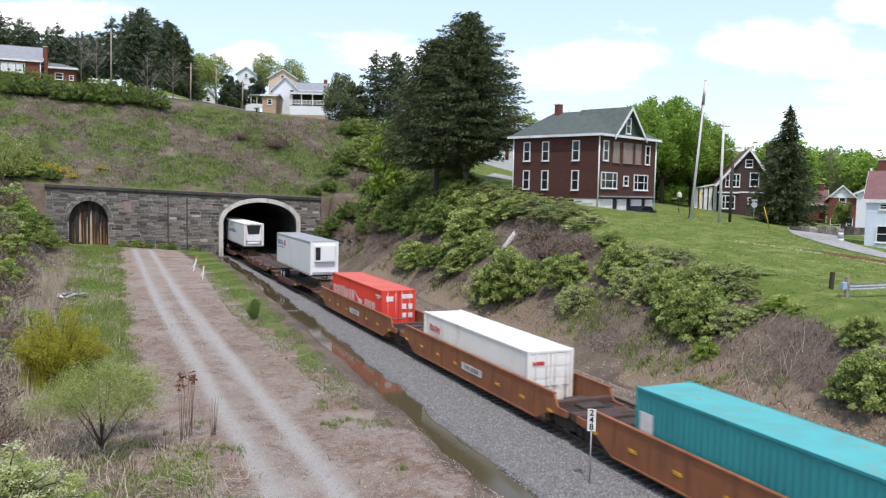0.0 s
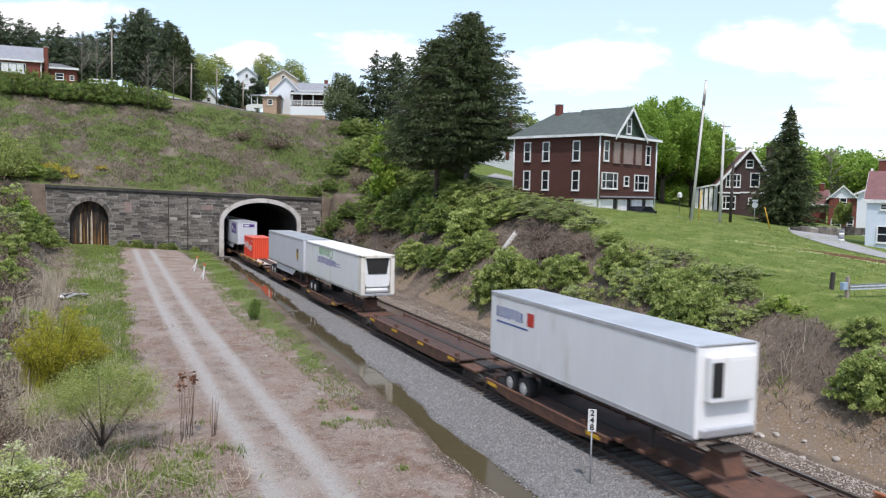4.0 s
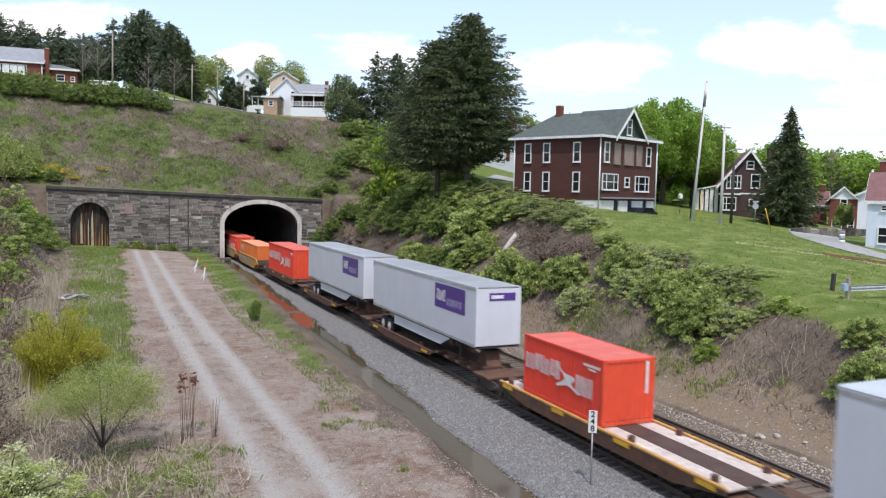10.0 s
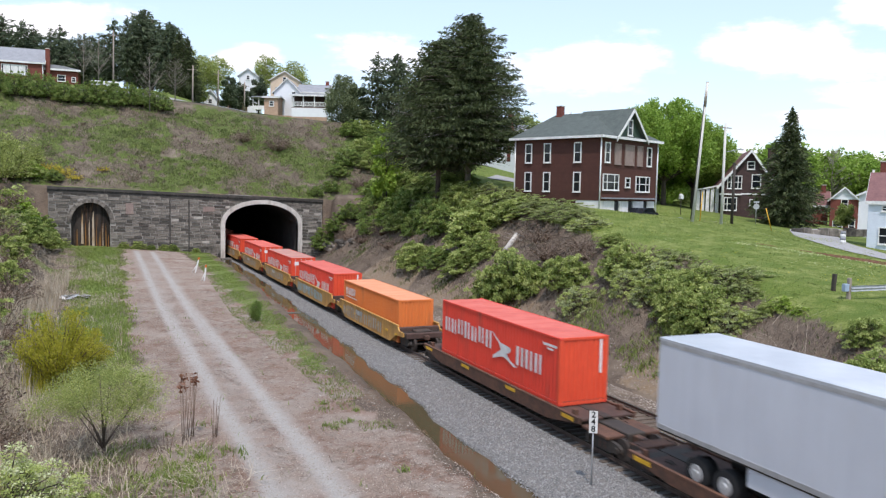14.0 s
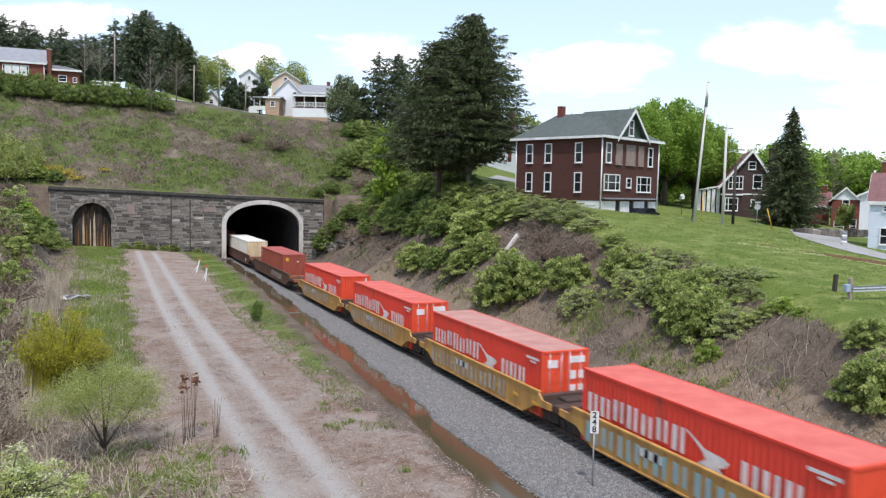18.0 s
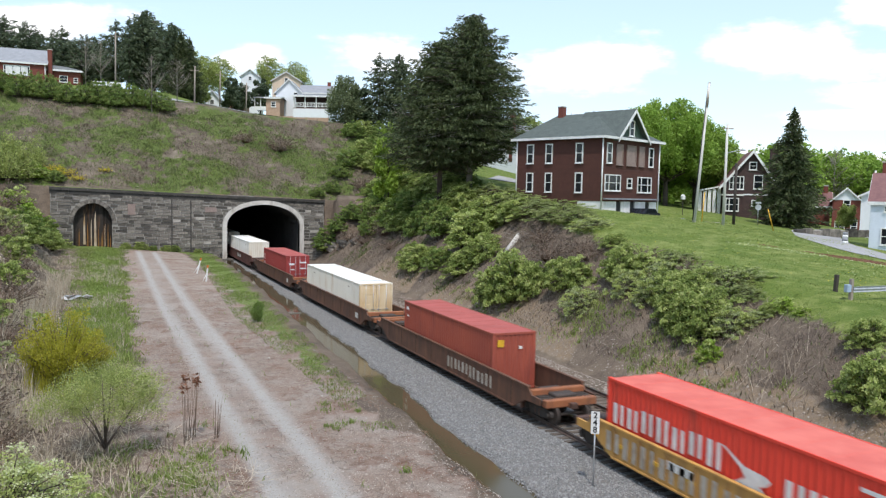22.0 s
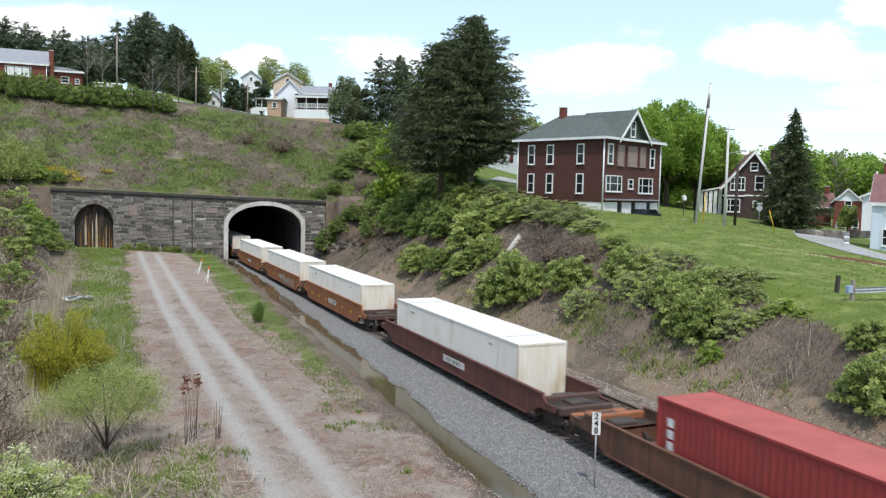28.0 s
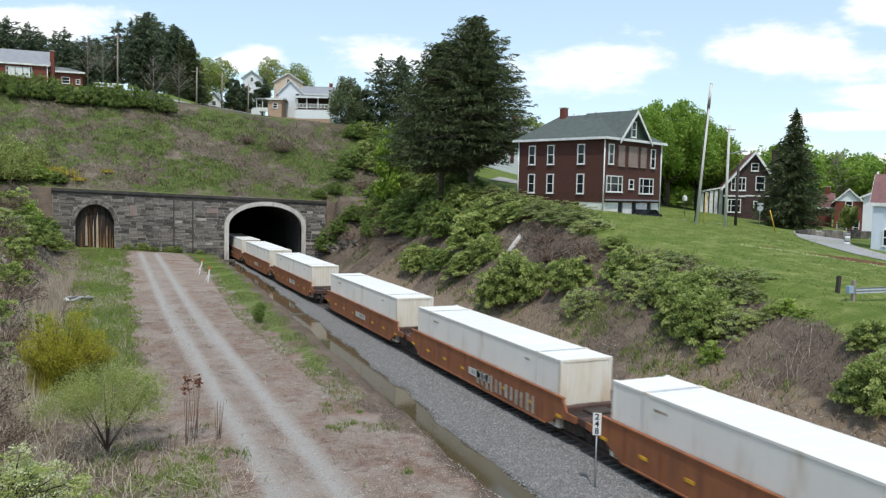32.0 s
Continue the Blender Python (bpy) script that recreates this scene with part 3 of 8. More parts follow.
def ground_material():
    m = bpy.data.materials.new("ground_cover")
    m.use_nodes = True
    n, l = m.node_tree.nodes, m.node_tree.links
    b = n["Principled BSDF"]
    b.inputs["Roughness"].default_value = 0.95
    b.inputs["Specular IOR Level"].default_value = 0.15
    co = n.new("ShaderNodeTexCoord")

    def grain(scale, detail=6, rough=0.65):
        t = n.new("ShaderNodeTexNoise")
        t.inputs["Scale"].default_value, t.inputs["Detail"].default_value, t.inputs["Roughness"].default_value = scale, detail, rough
        l.new(co.outputs["Object"], t.inputs["Vector"])
        return t.outputs["Fac"]

    def tone(a, c, fac, lo=0.35, hi=0.65):
        r, x = n.new("ShaderNodeMapRange"), n.new("ShaderNodeMix")
        r.inputs["From Min"].default_value, r.inputs["From Max"].default_value = lo, hi
        l.new(fac, r.inputs["Value"])
        x.data_type = "RGBA"
        for sock, v in (("A", a), ("B", c)):
            if isinstance(v, tuple):
                x.inputs[sock].default_value = (*v, 1)
            else:
                l.new(v, x.inputs[sock])
        l.new(r.outputs["Result"], x.inputs["Factor"])
        return x.outputs["Result"]

    def attr(name, noise_fac, spread_=0.5, lo=0.4, hi=0.6):
        """A cover's amount, its edge broken up by the grain."""
        a, mu, ad = n.new("ShaderNodeAttribute"), n.new("ShaderNodeMath"), n.new("ShaderNodeMath")
        a.attribute_name = name
        mu.operation, ad.operation = "MULTIPLY_ADD", "ADD"
        mu.inputs[1].default_value, mu.inputs[2].default_value = spread_, -spread_ / 2
        l.new(noise_fac, mu.inputs[0])
        l.new(a.outputs["Fac"], ad.inputs[0])
        l.new(mu.outputs["Value"], ad.inputs[1])
        return ad.outputs["Value"]

    g1, g2, g3, g4, g5 = grain(0.35), grain(2.2), grain(9), grain(16, 4), grain(0.55, 9, 0.72)
    dry = tone(tone((0.085, 0.066, 0.052), (0.17, 0.132, 0.102), g3), (0.22, 0.173, 0.13), g1, 0.42, 0.7)
    green = tone(tone((0.07, 0.115, 0.022), (0.14, 0.19, 0.045), g3), (0.20, 0.235, 0.07), g2, 0.4, 0.75)
    road = tone(tone(tone((0.145, 0.105, 0.083), (0.42, 0.325, 0.265), g4, 0.33, 0.67), (0.29, 0.218, 0.175), g3), (0.34, 0.295, 0.255), g1, 0.42, 0.66)
    road = tone(tone(road, (0.22, 0.135, 0.10), g5, 0.50, 0.66), (0.12, 0.092, 0.074), g2, 0.58, 0.78)
    rut = tone(tone((0.26, 0.242, 0.222), (0.47, 0.442, 0.41), g4, 0.3, 0.7), (0.385, 0.362, 0.335), g2)
    stone_ = tone(tone((0.10, 0.098, 0.096), (0.28, 0.275, 0.268), g4, 0.3, 0.7), (0.22, 0.205, 0.185), g2, 0.4, 0.7)
    clay = tone(tone((0.15, 0.105, 0.066), (0.36, 0.262, 0.165), g3, 0.3, 0.7), (0.25, 0.20, 0.155), g2)
    mud = tone((0.19, 0.125, 0.075), (0.33, 0.23, 0.145), g2)
    c = tone(dry, green, attr("grass", g2, 1.6), 0.36, 0.68)
    hill = tone(tone(tone((0.07, 0.056, 0.042), (0.165, 0.135, 0.10), g2), (0.22, 0.18, 0.14), g1, 0.5, 0.72),
                tone(tone((0.042, 0.066, 0.016), (0.105, 0.138, 0.034), g3), (0.15, 0.18, 0.058), g2, 0.42, 0.75), attr("hill", g5, 3.0), 0.44, 0.58)
    c = tone(c, hill, attr("hillside", g3, 0.1), 0.4, 0.6)
    c = tone(c, tone(tone(tone((0.075, 0.118, 0.022), (0.165, 0.215, 0.045), g3), (0.26, 0.285, 0.095), g5, 0.46, 0.66), (0.10, 0.15, 0.03), g1, 0.5, 0.68), attr("lawn", g2, 0.8), 0.4, 0.7)
    c = tone(c, clay, attr("clay", g2, 0.9), 0.55, 0.8)
    c = tone(c, road, attr("road", g3, 0.7), 0.35, 0.65)
    c = tone(c, rut, attr("rut", g2, 0.8), 0.15, 0.8)
    c = tone(c, mud, attr("mud", g3, 0.5), 0.35, 0.7)
    c = tone(c, stone_, attr("ballast", g4, 0.5), 0.4, 0.6)
    l.new(c, b.inputs["Base Color"])
    bp, bp2 = n.new("ShaderNodeBump"), n.new("ShaderNodeBump")
    bp.inputs["Strength"].default_value, bp.inputs["Distance"].default_value = 0.45, 0.06
    bp2.inputs["Strength"].default_value, bp2.inputs["Distance"].default_value = 0.9, 0.08
    l.new(g3, bp.inputs["Height"])
    l.new(g4, bp2.inputs["Height"])
    l.new(bp.outputs["Normal"], bp2.inputs["Normal"])
    l.new(bp2.outputs["Normal"], b.inputs["Normal"])
    return m


me.materials.append(ground_material())

# the water in the ditch
bm = bmesh.new()
prev = None
for y in np.arange(-40, 115.2, 1.0):
    mid, half, wz = (float(v) for v in ditch(y))
    row = [bm.verts.new((mid + s * (half + 0.3), y, wz)) for s in (-1, 1)]
    if prev:
        bm.faces.new((prev[0], prev[1], row[1], row[0]))
    prev = row
solid("water", bm, M["water"], "muddy brown standing water in a trackside ditch", "water", kind="structure")


# ---------------------------------------------------------------- the two tracks
def railway(x, ties, label, near_ties):
    t = thing("railway_track", label, "railway track", pose(x, 0, 0), "pair of railway tracks", "structure")
    for s in (-1, 1):
        c = s * 0.7525
        bm = bmesh.new()
        prism(bm, [(c - 0.07, -0.17), (c + 0.07, -0.17), (c + 0.07, -0.15), (c + 0.015, -0.13), (c + 0.015, -0.05), (c + 0.036, -0.035),
                   (c + 0.036, -0.008), (c - 0.036, -0.008), (c - 0.036, -0.035), (c - 0.015, -0.05), (c - 0.015, -0.13), (c - 0.07, -0.15)], 1, -460, 560)
        rail = part("rail", bm, M["rail_steel"], t, "rust-brown steel rail")
        part("running_surface", B(c - 0.03, c + 0.03, -460, 560, -0.010, 0.0), M["rail_head"], rail, "polished steel rail head")
    tie = mesh_ob("tie", box(bmesh.new(), -1.3, 1.3, -0.115, 0.115, -0.34, -0.172, 0.015), ties)
    rng = random.Random(int(x * 10))
    ys = np.arange(-100, 160, 0.52)
    far = bmesh.new()
    for y in ys:
        if 17.5 < y < 117 and near_ties:
            ob = part("tie", tie, None, t)
            ob.matrix_basis = pose(rng.uniform(-0.05, 0.05), y + rng.uniform(-0.03, 0.03), rng.uniform(-0.012, 0.006), 0, 0, rng.uniform(-1.2, 1.2))
        else:
            box(far, -1.3, 1.3, y - 0.115, y + 0.115, -0.34, -0.172)
    rest = part("ties_beyond", far, ties, t)
    rest["kind"] = "stuff"
    return t


railway(TRACK_X, M["tie_wood"], "railway track on dark wooden ties in grey ballast", True)
railway(TRACK2_X, M["tie_concrete"], "railway track on pale dusty ties beside the bank", True)


# loose stone on the ballast shoulder and grit on the dirt track
def stones(name, n, x0, x1, y0, y1, size, material, label, test=None, seed=3):
    rs = np.random.RandomState(seed)
    x, y = rs.uniform(x0, x1, n), y0 + (y1 - y0) * rs.uniform(0, 1, n) ** 1.5
    if test is not None:
        k = test(x, y)
        x, y = x[k], y[k]
    n = len(x)
    C = np.stack([x, y, gz(x, y)], 1)
    s = size * rs.uniform(0.5, 1.5, n)
    a = rs.uniform(0, 6.283, n)
    d1 = np.stack([np.cos(a), np.sin(a), rs.uniform(-0.4, 0.4, n)], 1) * s[:, None]
    d2 = np.stack([-np.sin(a), np.cos(a), rs.uniform(-0.4, 0.4, n)], 1) * (s * rs.uniform(0.5, 0.9, n))[:, None]
    d3 = np.stack([rs.uniform(-0.3, 0.3, n), rs.uniform(-0.3, 0.3, n), np.ones(n)], 1) * (s * rs.uniform(0.5, 1.0, n))[:, None]
    V = np.stack([C + d1, C + d2, C - d1, C - d2, C + d3], 1).reshape(-1, 3)
    b = np.arange(n)[:, None] * 5
    F = np.concatenate([b + np.array([[0, 1, 4]]), b + np.array([[1, 2, 4]]), b + np.array([[2, 3, 4]]), b + np.array([[3, 0, 4]])])
    me_ = bpy.data.meshes.new(name)
    me_.from_pydata(V.tolist(), [], F.tolist())
    me_.materials.append(material)
    return tagged(new(name, me_), label, "stones", kind="stuff")


def stone_tones(name, a, b):
    m = leaf_mat(name, a, b, 0.0, 0.9)
    return m


GREY_STONE, BUFF_STONE = stone_tones("grey_stone", (0.125, 0.125, 0.124), (0.31, 0.305, 0.298)), stone_tones("buff_stone", (0.20, 0.155, 0.12), (0.48, 0.43, 0.38))
stones("ballast_stones", 60000, 13.2, 17.6, 17, 100, 0.042, GREY_STONE, "grey crushed ballast stones", lambda x, y: x > ditch(y)[0] + ditch(y)[1] + 0.05)
stones("ballast_stones", 9000, 24.0, 26.0, 17, 100, 0.045, BUFF_STONE, "brown dusty ballast stones", seed=5)
stones("ballast_stones", 6000, 20.0, 21.6, 17, 100, 0.045, GREY_STONE, "grey crushed ballast stones", seed=6)
stones("grit", 30000, 1.8, 12.2, 21, 100, 0.026, BUFF_STONE, "buff grit and pebbles on the dirt track", lambda x, y: x < ditch(y)[0] - ditch(y)[1] - 0.4, seed=7)
stones("clay_lumps", 6000, 26.0, 31.0, 18, 95, 0.05, BUFF_STONE, "buff clay lumps and stones at the foot of the bank", lambda x, y: x < np.interp(y, [0, 40, 72, 95, 116], [26.2, 26.5, 28.8, 29.6, 29.6]) + 2.5, seed=8)
# ---------------------------------------------------------------- the train
MOVING, WHEELS = [], []


def travelled(t):
    """Metres the train has come by t seconds."""
    return 12.4135 * t - 0.010547 * t * t


def on_rails(ob, q, z=0.0):
    ob.matrix_world = pose(TRACK_X, q, z)
    MOVING.append((ob, q, z))
    return ob


def wheelset_mesh():
    bm = bmesh.new()
    rod(bm, (-1.0, 0, 0), (1.0, 0, 0), 0.075, n=8)
    for s in (-1, 1):
        rod(bm, (s * 0.70, 0, 0), (s * 0.83, 0, 0), 0.42, 0.42, n=20)
        rod(bm, (s * 0.68, 0, 0), (s * 0.71, 0, 0), 0.45, 0.45, n=20)
        for k in range(3):
            a = k * 2.094
            box(bm, min(s * 0.83, s * 0.845), max(s * 0.83, s * 0.845), 0.2 * math.cos(a) - 0.05, 0.2 * math.cos(a) + 0.05, 0.2 * math.sin(a) - 0.05, 0.2 * math.sin(a) + 0.05)
    return mesh_ob("wheelset", bm, M["wheel_steel"])


def side_frame_mesh(s):
    x0, x1 = sorted((s * 0.92, s * 1.08))
    bm = bmesh.new()
    prism(bm, [(-1.15, 0.52), (-0.95, 0.64), (-0.5, 0.68), (0.5, 0.68), (0.95, 0.64), (1.15, 0.52), (1.15, 0.38), (0.75, 0.36), (0.45, 0.20),
               (-0.45, 0.20), (-0.75, 0.36), (-1.15, 0.38)], 0, x0, x1)
    for y in (-0.89, 0.89):
        rod(bm, (s * 1.06, y, 0.42), (s * 1.16, y, 0.42), 0.13, n=10)
    return mesh_ob("side_frame", bm, M["black_steel"])


WHEELSET, FRAME_L, FRAME_R = wheelset_mesh(), side_frame_mesh(-1), side_frame_mesh(1)
SPRING = mesh_ob("spring", rod(bmesh.new(), (0, 0, 0.26), (0, 0, 0.56), 0.1, n=8), M["rust_steel"])


def truck(car, y):
    """A two-axle truck under a car's end."""
    bm = B(-1.0, 1.0, -0.25, 0.25, 0.5, 0.78, 0.03)
    t = part("truck", bm, M["black_steel"], car, "rusty black cast-steel truck")
    t.matrix_basis = pose(0, y, 0)
    part("side_frame", FRAME_L, None, t)
    part("side_frame", FRAME_R, None, t)
    for s in (-1, 1):
        for dy in (-0.16, 0.16):
            part("spring", SPRING, None, t).matrix_basis = pose(s * 1.0, dy, 0)
    for dy in (-0.89, 0.89):
        w = part("wheelset", WHEELSET, None, t)
        w.matrix_basis = pose(0, dy, 0.42)
        WHEELS.append((w, dy, car))
    return t


def bars(name, parent, x, rects, material, label=""):
    """Flat painted shapes on the side x of a thing: rectangles (y0, y1, z0, z1)."""
    d = 0.006 if x > 0 else -0.006
    made = [part(name, B(min(x, x + d), max(x, x + d), min(y0, y1), max(y0, y1), z0, z1), material, parent, label) for y0, y1, z0, z1 in rects]
    return made[0]


def letters(L, start, end, n, z0, z1, seed=1, gap=0.52):
    """A row of plain upright bars, one in the place of each letter, from far to near."""
    rng, out = random.Random(seed), []
    pitch = (end - start) / n
    for i in range(n):
        a = L - start - i * pitch
        lo, hi = z0 + rng.choice((0, 0, 0.1)) * (z1 - z0), z1 - rng.choice((0, 0, 0.12)) * (z1 - z0)
        body = pitch * (1 - gap) * rng.uniform(1.35, 1.6)
        out += [(a - body * 0.38, a, lo, hi), (a - body, a - body * 0.70, lo, hi)]
    return out


def corrugated(y0, y1, z0, z1, x, s, pitch=0.28, depth=0.036):
    """A folded side wall with its outer face at x, facing s."""
    pts, y = [], y0
    n = max(2, round((y1 - y0) / pitch))
    p = (y1 - y0) / n
    for i in range(n):
        a = y0 + i * p
        pts += [(x, a), (x, a + 0.3 * p), (x - s * depth, a + 0.5 * p), (x - s * depth, a + 0.8 * p)]
    pts += [(x, y1), (x - s * 0.06, y1), (x - s * 0.06, y0)]
    return PR(pts, 2, z0, z1)


def corrugated_end(x0, x1, z0, z1, y, s, pitch=0.25, depth=0.036):
    pts = []
    n = max(2, round((x1 - x0) / pitch))
    p = (x1 - x0) / n
    for i in range(n):
        a = x0 + i * p
        pts += [(a, y), (a + 0.3 * p, y), (a + 0.5 * p, y - s * depth), (a + 0.8 * p, y - s * depth)]
    pts += [(x1, y), (x1, y - s * 0.06), (x0, y - s * 0.06)]
    return PR(pts, 2, z0, z1)


CASTING = {}


def container(q, z, L, side, roof, near, label, near_end="nose", w=2.44, h=2.9, pitch=0.28, depth=0.036):
    """A freight container, its near end at q; near_end is nose or doors."""
    c = on_rails(thing("freight_container", label, "container", group="freight containers on the train"), q, z)
    hw, sm, em = w / 2, M[side], M[near]
    part("underframe", B(-hw + 0.02, hw - 0.02, 0.02, L - 0.02, 0.03, 0.17), M["black_steel"], c)
    for s in (-1, 1):
        part("side_panel", corrugated(0.14, L - 0.14, 0.16, h - 0.10, s * (hw - 0.015), s, pitch, depth), sm, c)
        part("bottom_rail", B(*sorted((s * (hw - 0.07), s * hw)), 0.15, L - 0.15, 0.0, 0.16, 0.01), sm, c)
        part("top_rail", B(*sorted((s * (hw - 0.06), s * hw)), 0.15, L - 0.15, h - 0.11, h - 0.01, 0.01), sm, c)
        for y0, y1, mt in ((0, 0.16, em), (L - 0.16, L, sm)):
            part("corner_post", B(*sorted((s * (hw - 0.16), s * hw)), y0, y1, 0.11, h - 0.11, 0.015), mt, c)
            for zz in (0.0, h - 0.115):
                key = (side,)
                if key not in CASTING:
                    CASTING[key] = mesh_ob("corner_casting", B(-0.085, 0.085, -0.09, 0.09, 0, 0.12, 0.012), sm)
                part("corner_casting", CASTING[key], None, c).matrix_basis = pose(s * (hw - 0.083), 0.087 if y0 == 0 else L - 0.087, zz)
    # roof: one sheet with low cross ridges
    pts, n_ = [(0.12, h - 0.08)], int(L / 1.2)
    for i in range(n_ + 1):
        y = 0.12 + i * (L - 0.24) / n_
        pts += [(max(y - 0.05, 0.12), h - 0.025), (max(y - 0.02, 0.125), h - 0.013), (min(y + 0.02, L - 0.125), h - 0.013), (min(y + 0.05, L - 0.12), h - 0.025)]
    pts.append((L - 0.12, h - 0.08))
    bm = PR(pts, 0, -hw + 0.05, hw - 0.05)
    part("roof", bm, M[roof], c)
    part("end_panel", corrugated_end(-hw + 0.15, hw - 0.15, 0.15, h - 0.1, L - 0.02, 1), sm, c)
    part("header", B(-hw + 0.15, hw - 0.15, 0.0, 0.13, h - 0.13, h - 0.01, 0.01), em, c)
    part("sill", B(-hw + 0.15, hw - 0.15, 0.0, 0.13, 0.0, 0.15, 0.01), em, c)
    if near_end == "doors":
        for s in (-1, 1):
            d = part("door", B(*sorted((s * 0.01, s * (hw - 0.165))), 0.03, 0.08, 0.16, h - 0.14, 0.012), em, c)
            bm = bmesh.new()
            for k in range(4):
                zz = 0.30 + k * (h - 0.5) / 4
                box(bm, *sorted((s * 0.06, s * (hw - 0.22))), 0.015, 0.032, zz, zz + (h - 0.5) / 4 - 0.16)
            part("door_ribs", bm, em, d)
            for xx in (0.22, 0.80):
                rodm = part("lock_rod", R((s * xx, 0.005, 0.1), (s * xx, 0.005, h - 0.08), 0.02, n=6), M["galvanised"], d, "galvanised lock rod")
                part("handle", B(s * xx - 0.16, s * xx + 0.16, -0.015, 0.0, 0.95, 0.99), M["galvanised"], rodm)
    else:
        part("end_panel", corrugated_end(-hw + 0.15, hw - 0.15, 0.15, h - 0.12, 0.02, -1, 0.25, depth), em, c)
    return c


def seabird(c, L, w, h, y, z, k):
    """A white sweeping bird shape on the side."""
    bm = bmesh.new()
    x = -w / 2 - 0.006
    wing = [(1.5, 0.85), (1.3, 0.82), (0.4, 0.32), (-0.45, 0.26), (-0.78, 0.12), (-0.6, -0.1), (-0.3, -0.25), (-0.7, -0.55), (-1.4, -0.8), (-1.1, -0.88), (-0.2, -0.55), (0.1, -0.5),
            (0.5, -0.6), (1.25, -0.84), (1.3, -0.68), (0.7, -0.35), (0.35, -0.1), (0.55, 0.2), (1.1, 0.6)]
    prism(bm, [(y + a * k, z + b * k * 0.85) for a, b in wing], 0, x, x + 0.004)
    part("emblem", bm, M["paint_white"], c, "white sweeping bird emblem")


def sea_box(q, z, L=12.19, roof="box_red_lit_roof", near="nose", end="box_red_lit_end", dim=False):
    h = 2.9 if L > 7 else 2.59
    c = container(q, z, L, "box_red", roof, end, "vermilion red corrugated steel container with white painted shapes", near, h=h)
    k = L / 12.19
    za, zb = h * 0.44, h * 0.74
    bars("lettering", c, -1.222, letters(L, 0.45 * k, 6.2 * k, 7, za, zb, 3), M["paint_white"], "plain white bars in place of lettering")
    seabird(c, L, 2.44, h, L - 7.3 * k, h * 0.52, 0.9 * (k ** 0.4))
    bars("lettering", c, -1.222, letters(L, 8.5 * k, 11.0 * k, 3, za - 0.25, zb - 0.25, 8), M["paint_white"], "plain white bars in place of lettering")
    bars("marking", c, -1.222, [(0.25, 1.35, h * 0.83, h * 0.87), (0.5, 1.0, h * 0.78, h * 0.81)], M["paint_white"])
    bm = bmesh.new()
    if near == "nose":
        box(bm, 0.78, 0.90, -0.008, 0.0, h * 0.45, h * 0.95)
    else:
        for a, b, e, f in ((0.2, 1.0, 0.80, 0.90), (0.25, 0.55, 0.55, 0.68), (0.7, 1.0, 0.55, 0.68), (0.25, 0.55, 0.35, 0.46), (0.7, 1.0, 0.35, 0.46), (-0.9, -0.4, 0.74, 0.86)):
            box(bm, a, b, -0.004, 0.014, h * e, h * f)
    part("marking", bm, M["paint_white"], c)
    return c


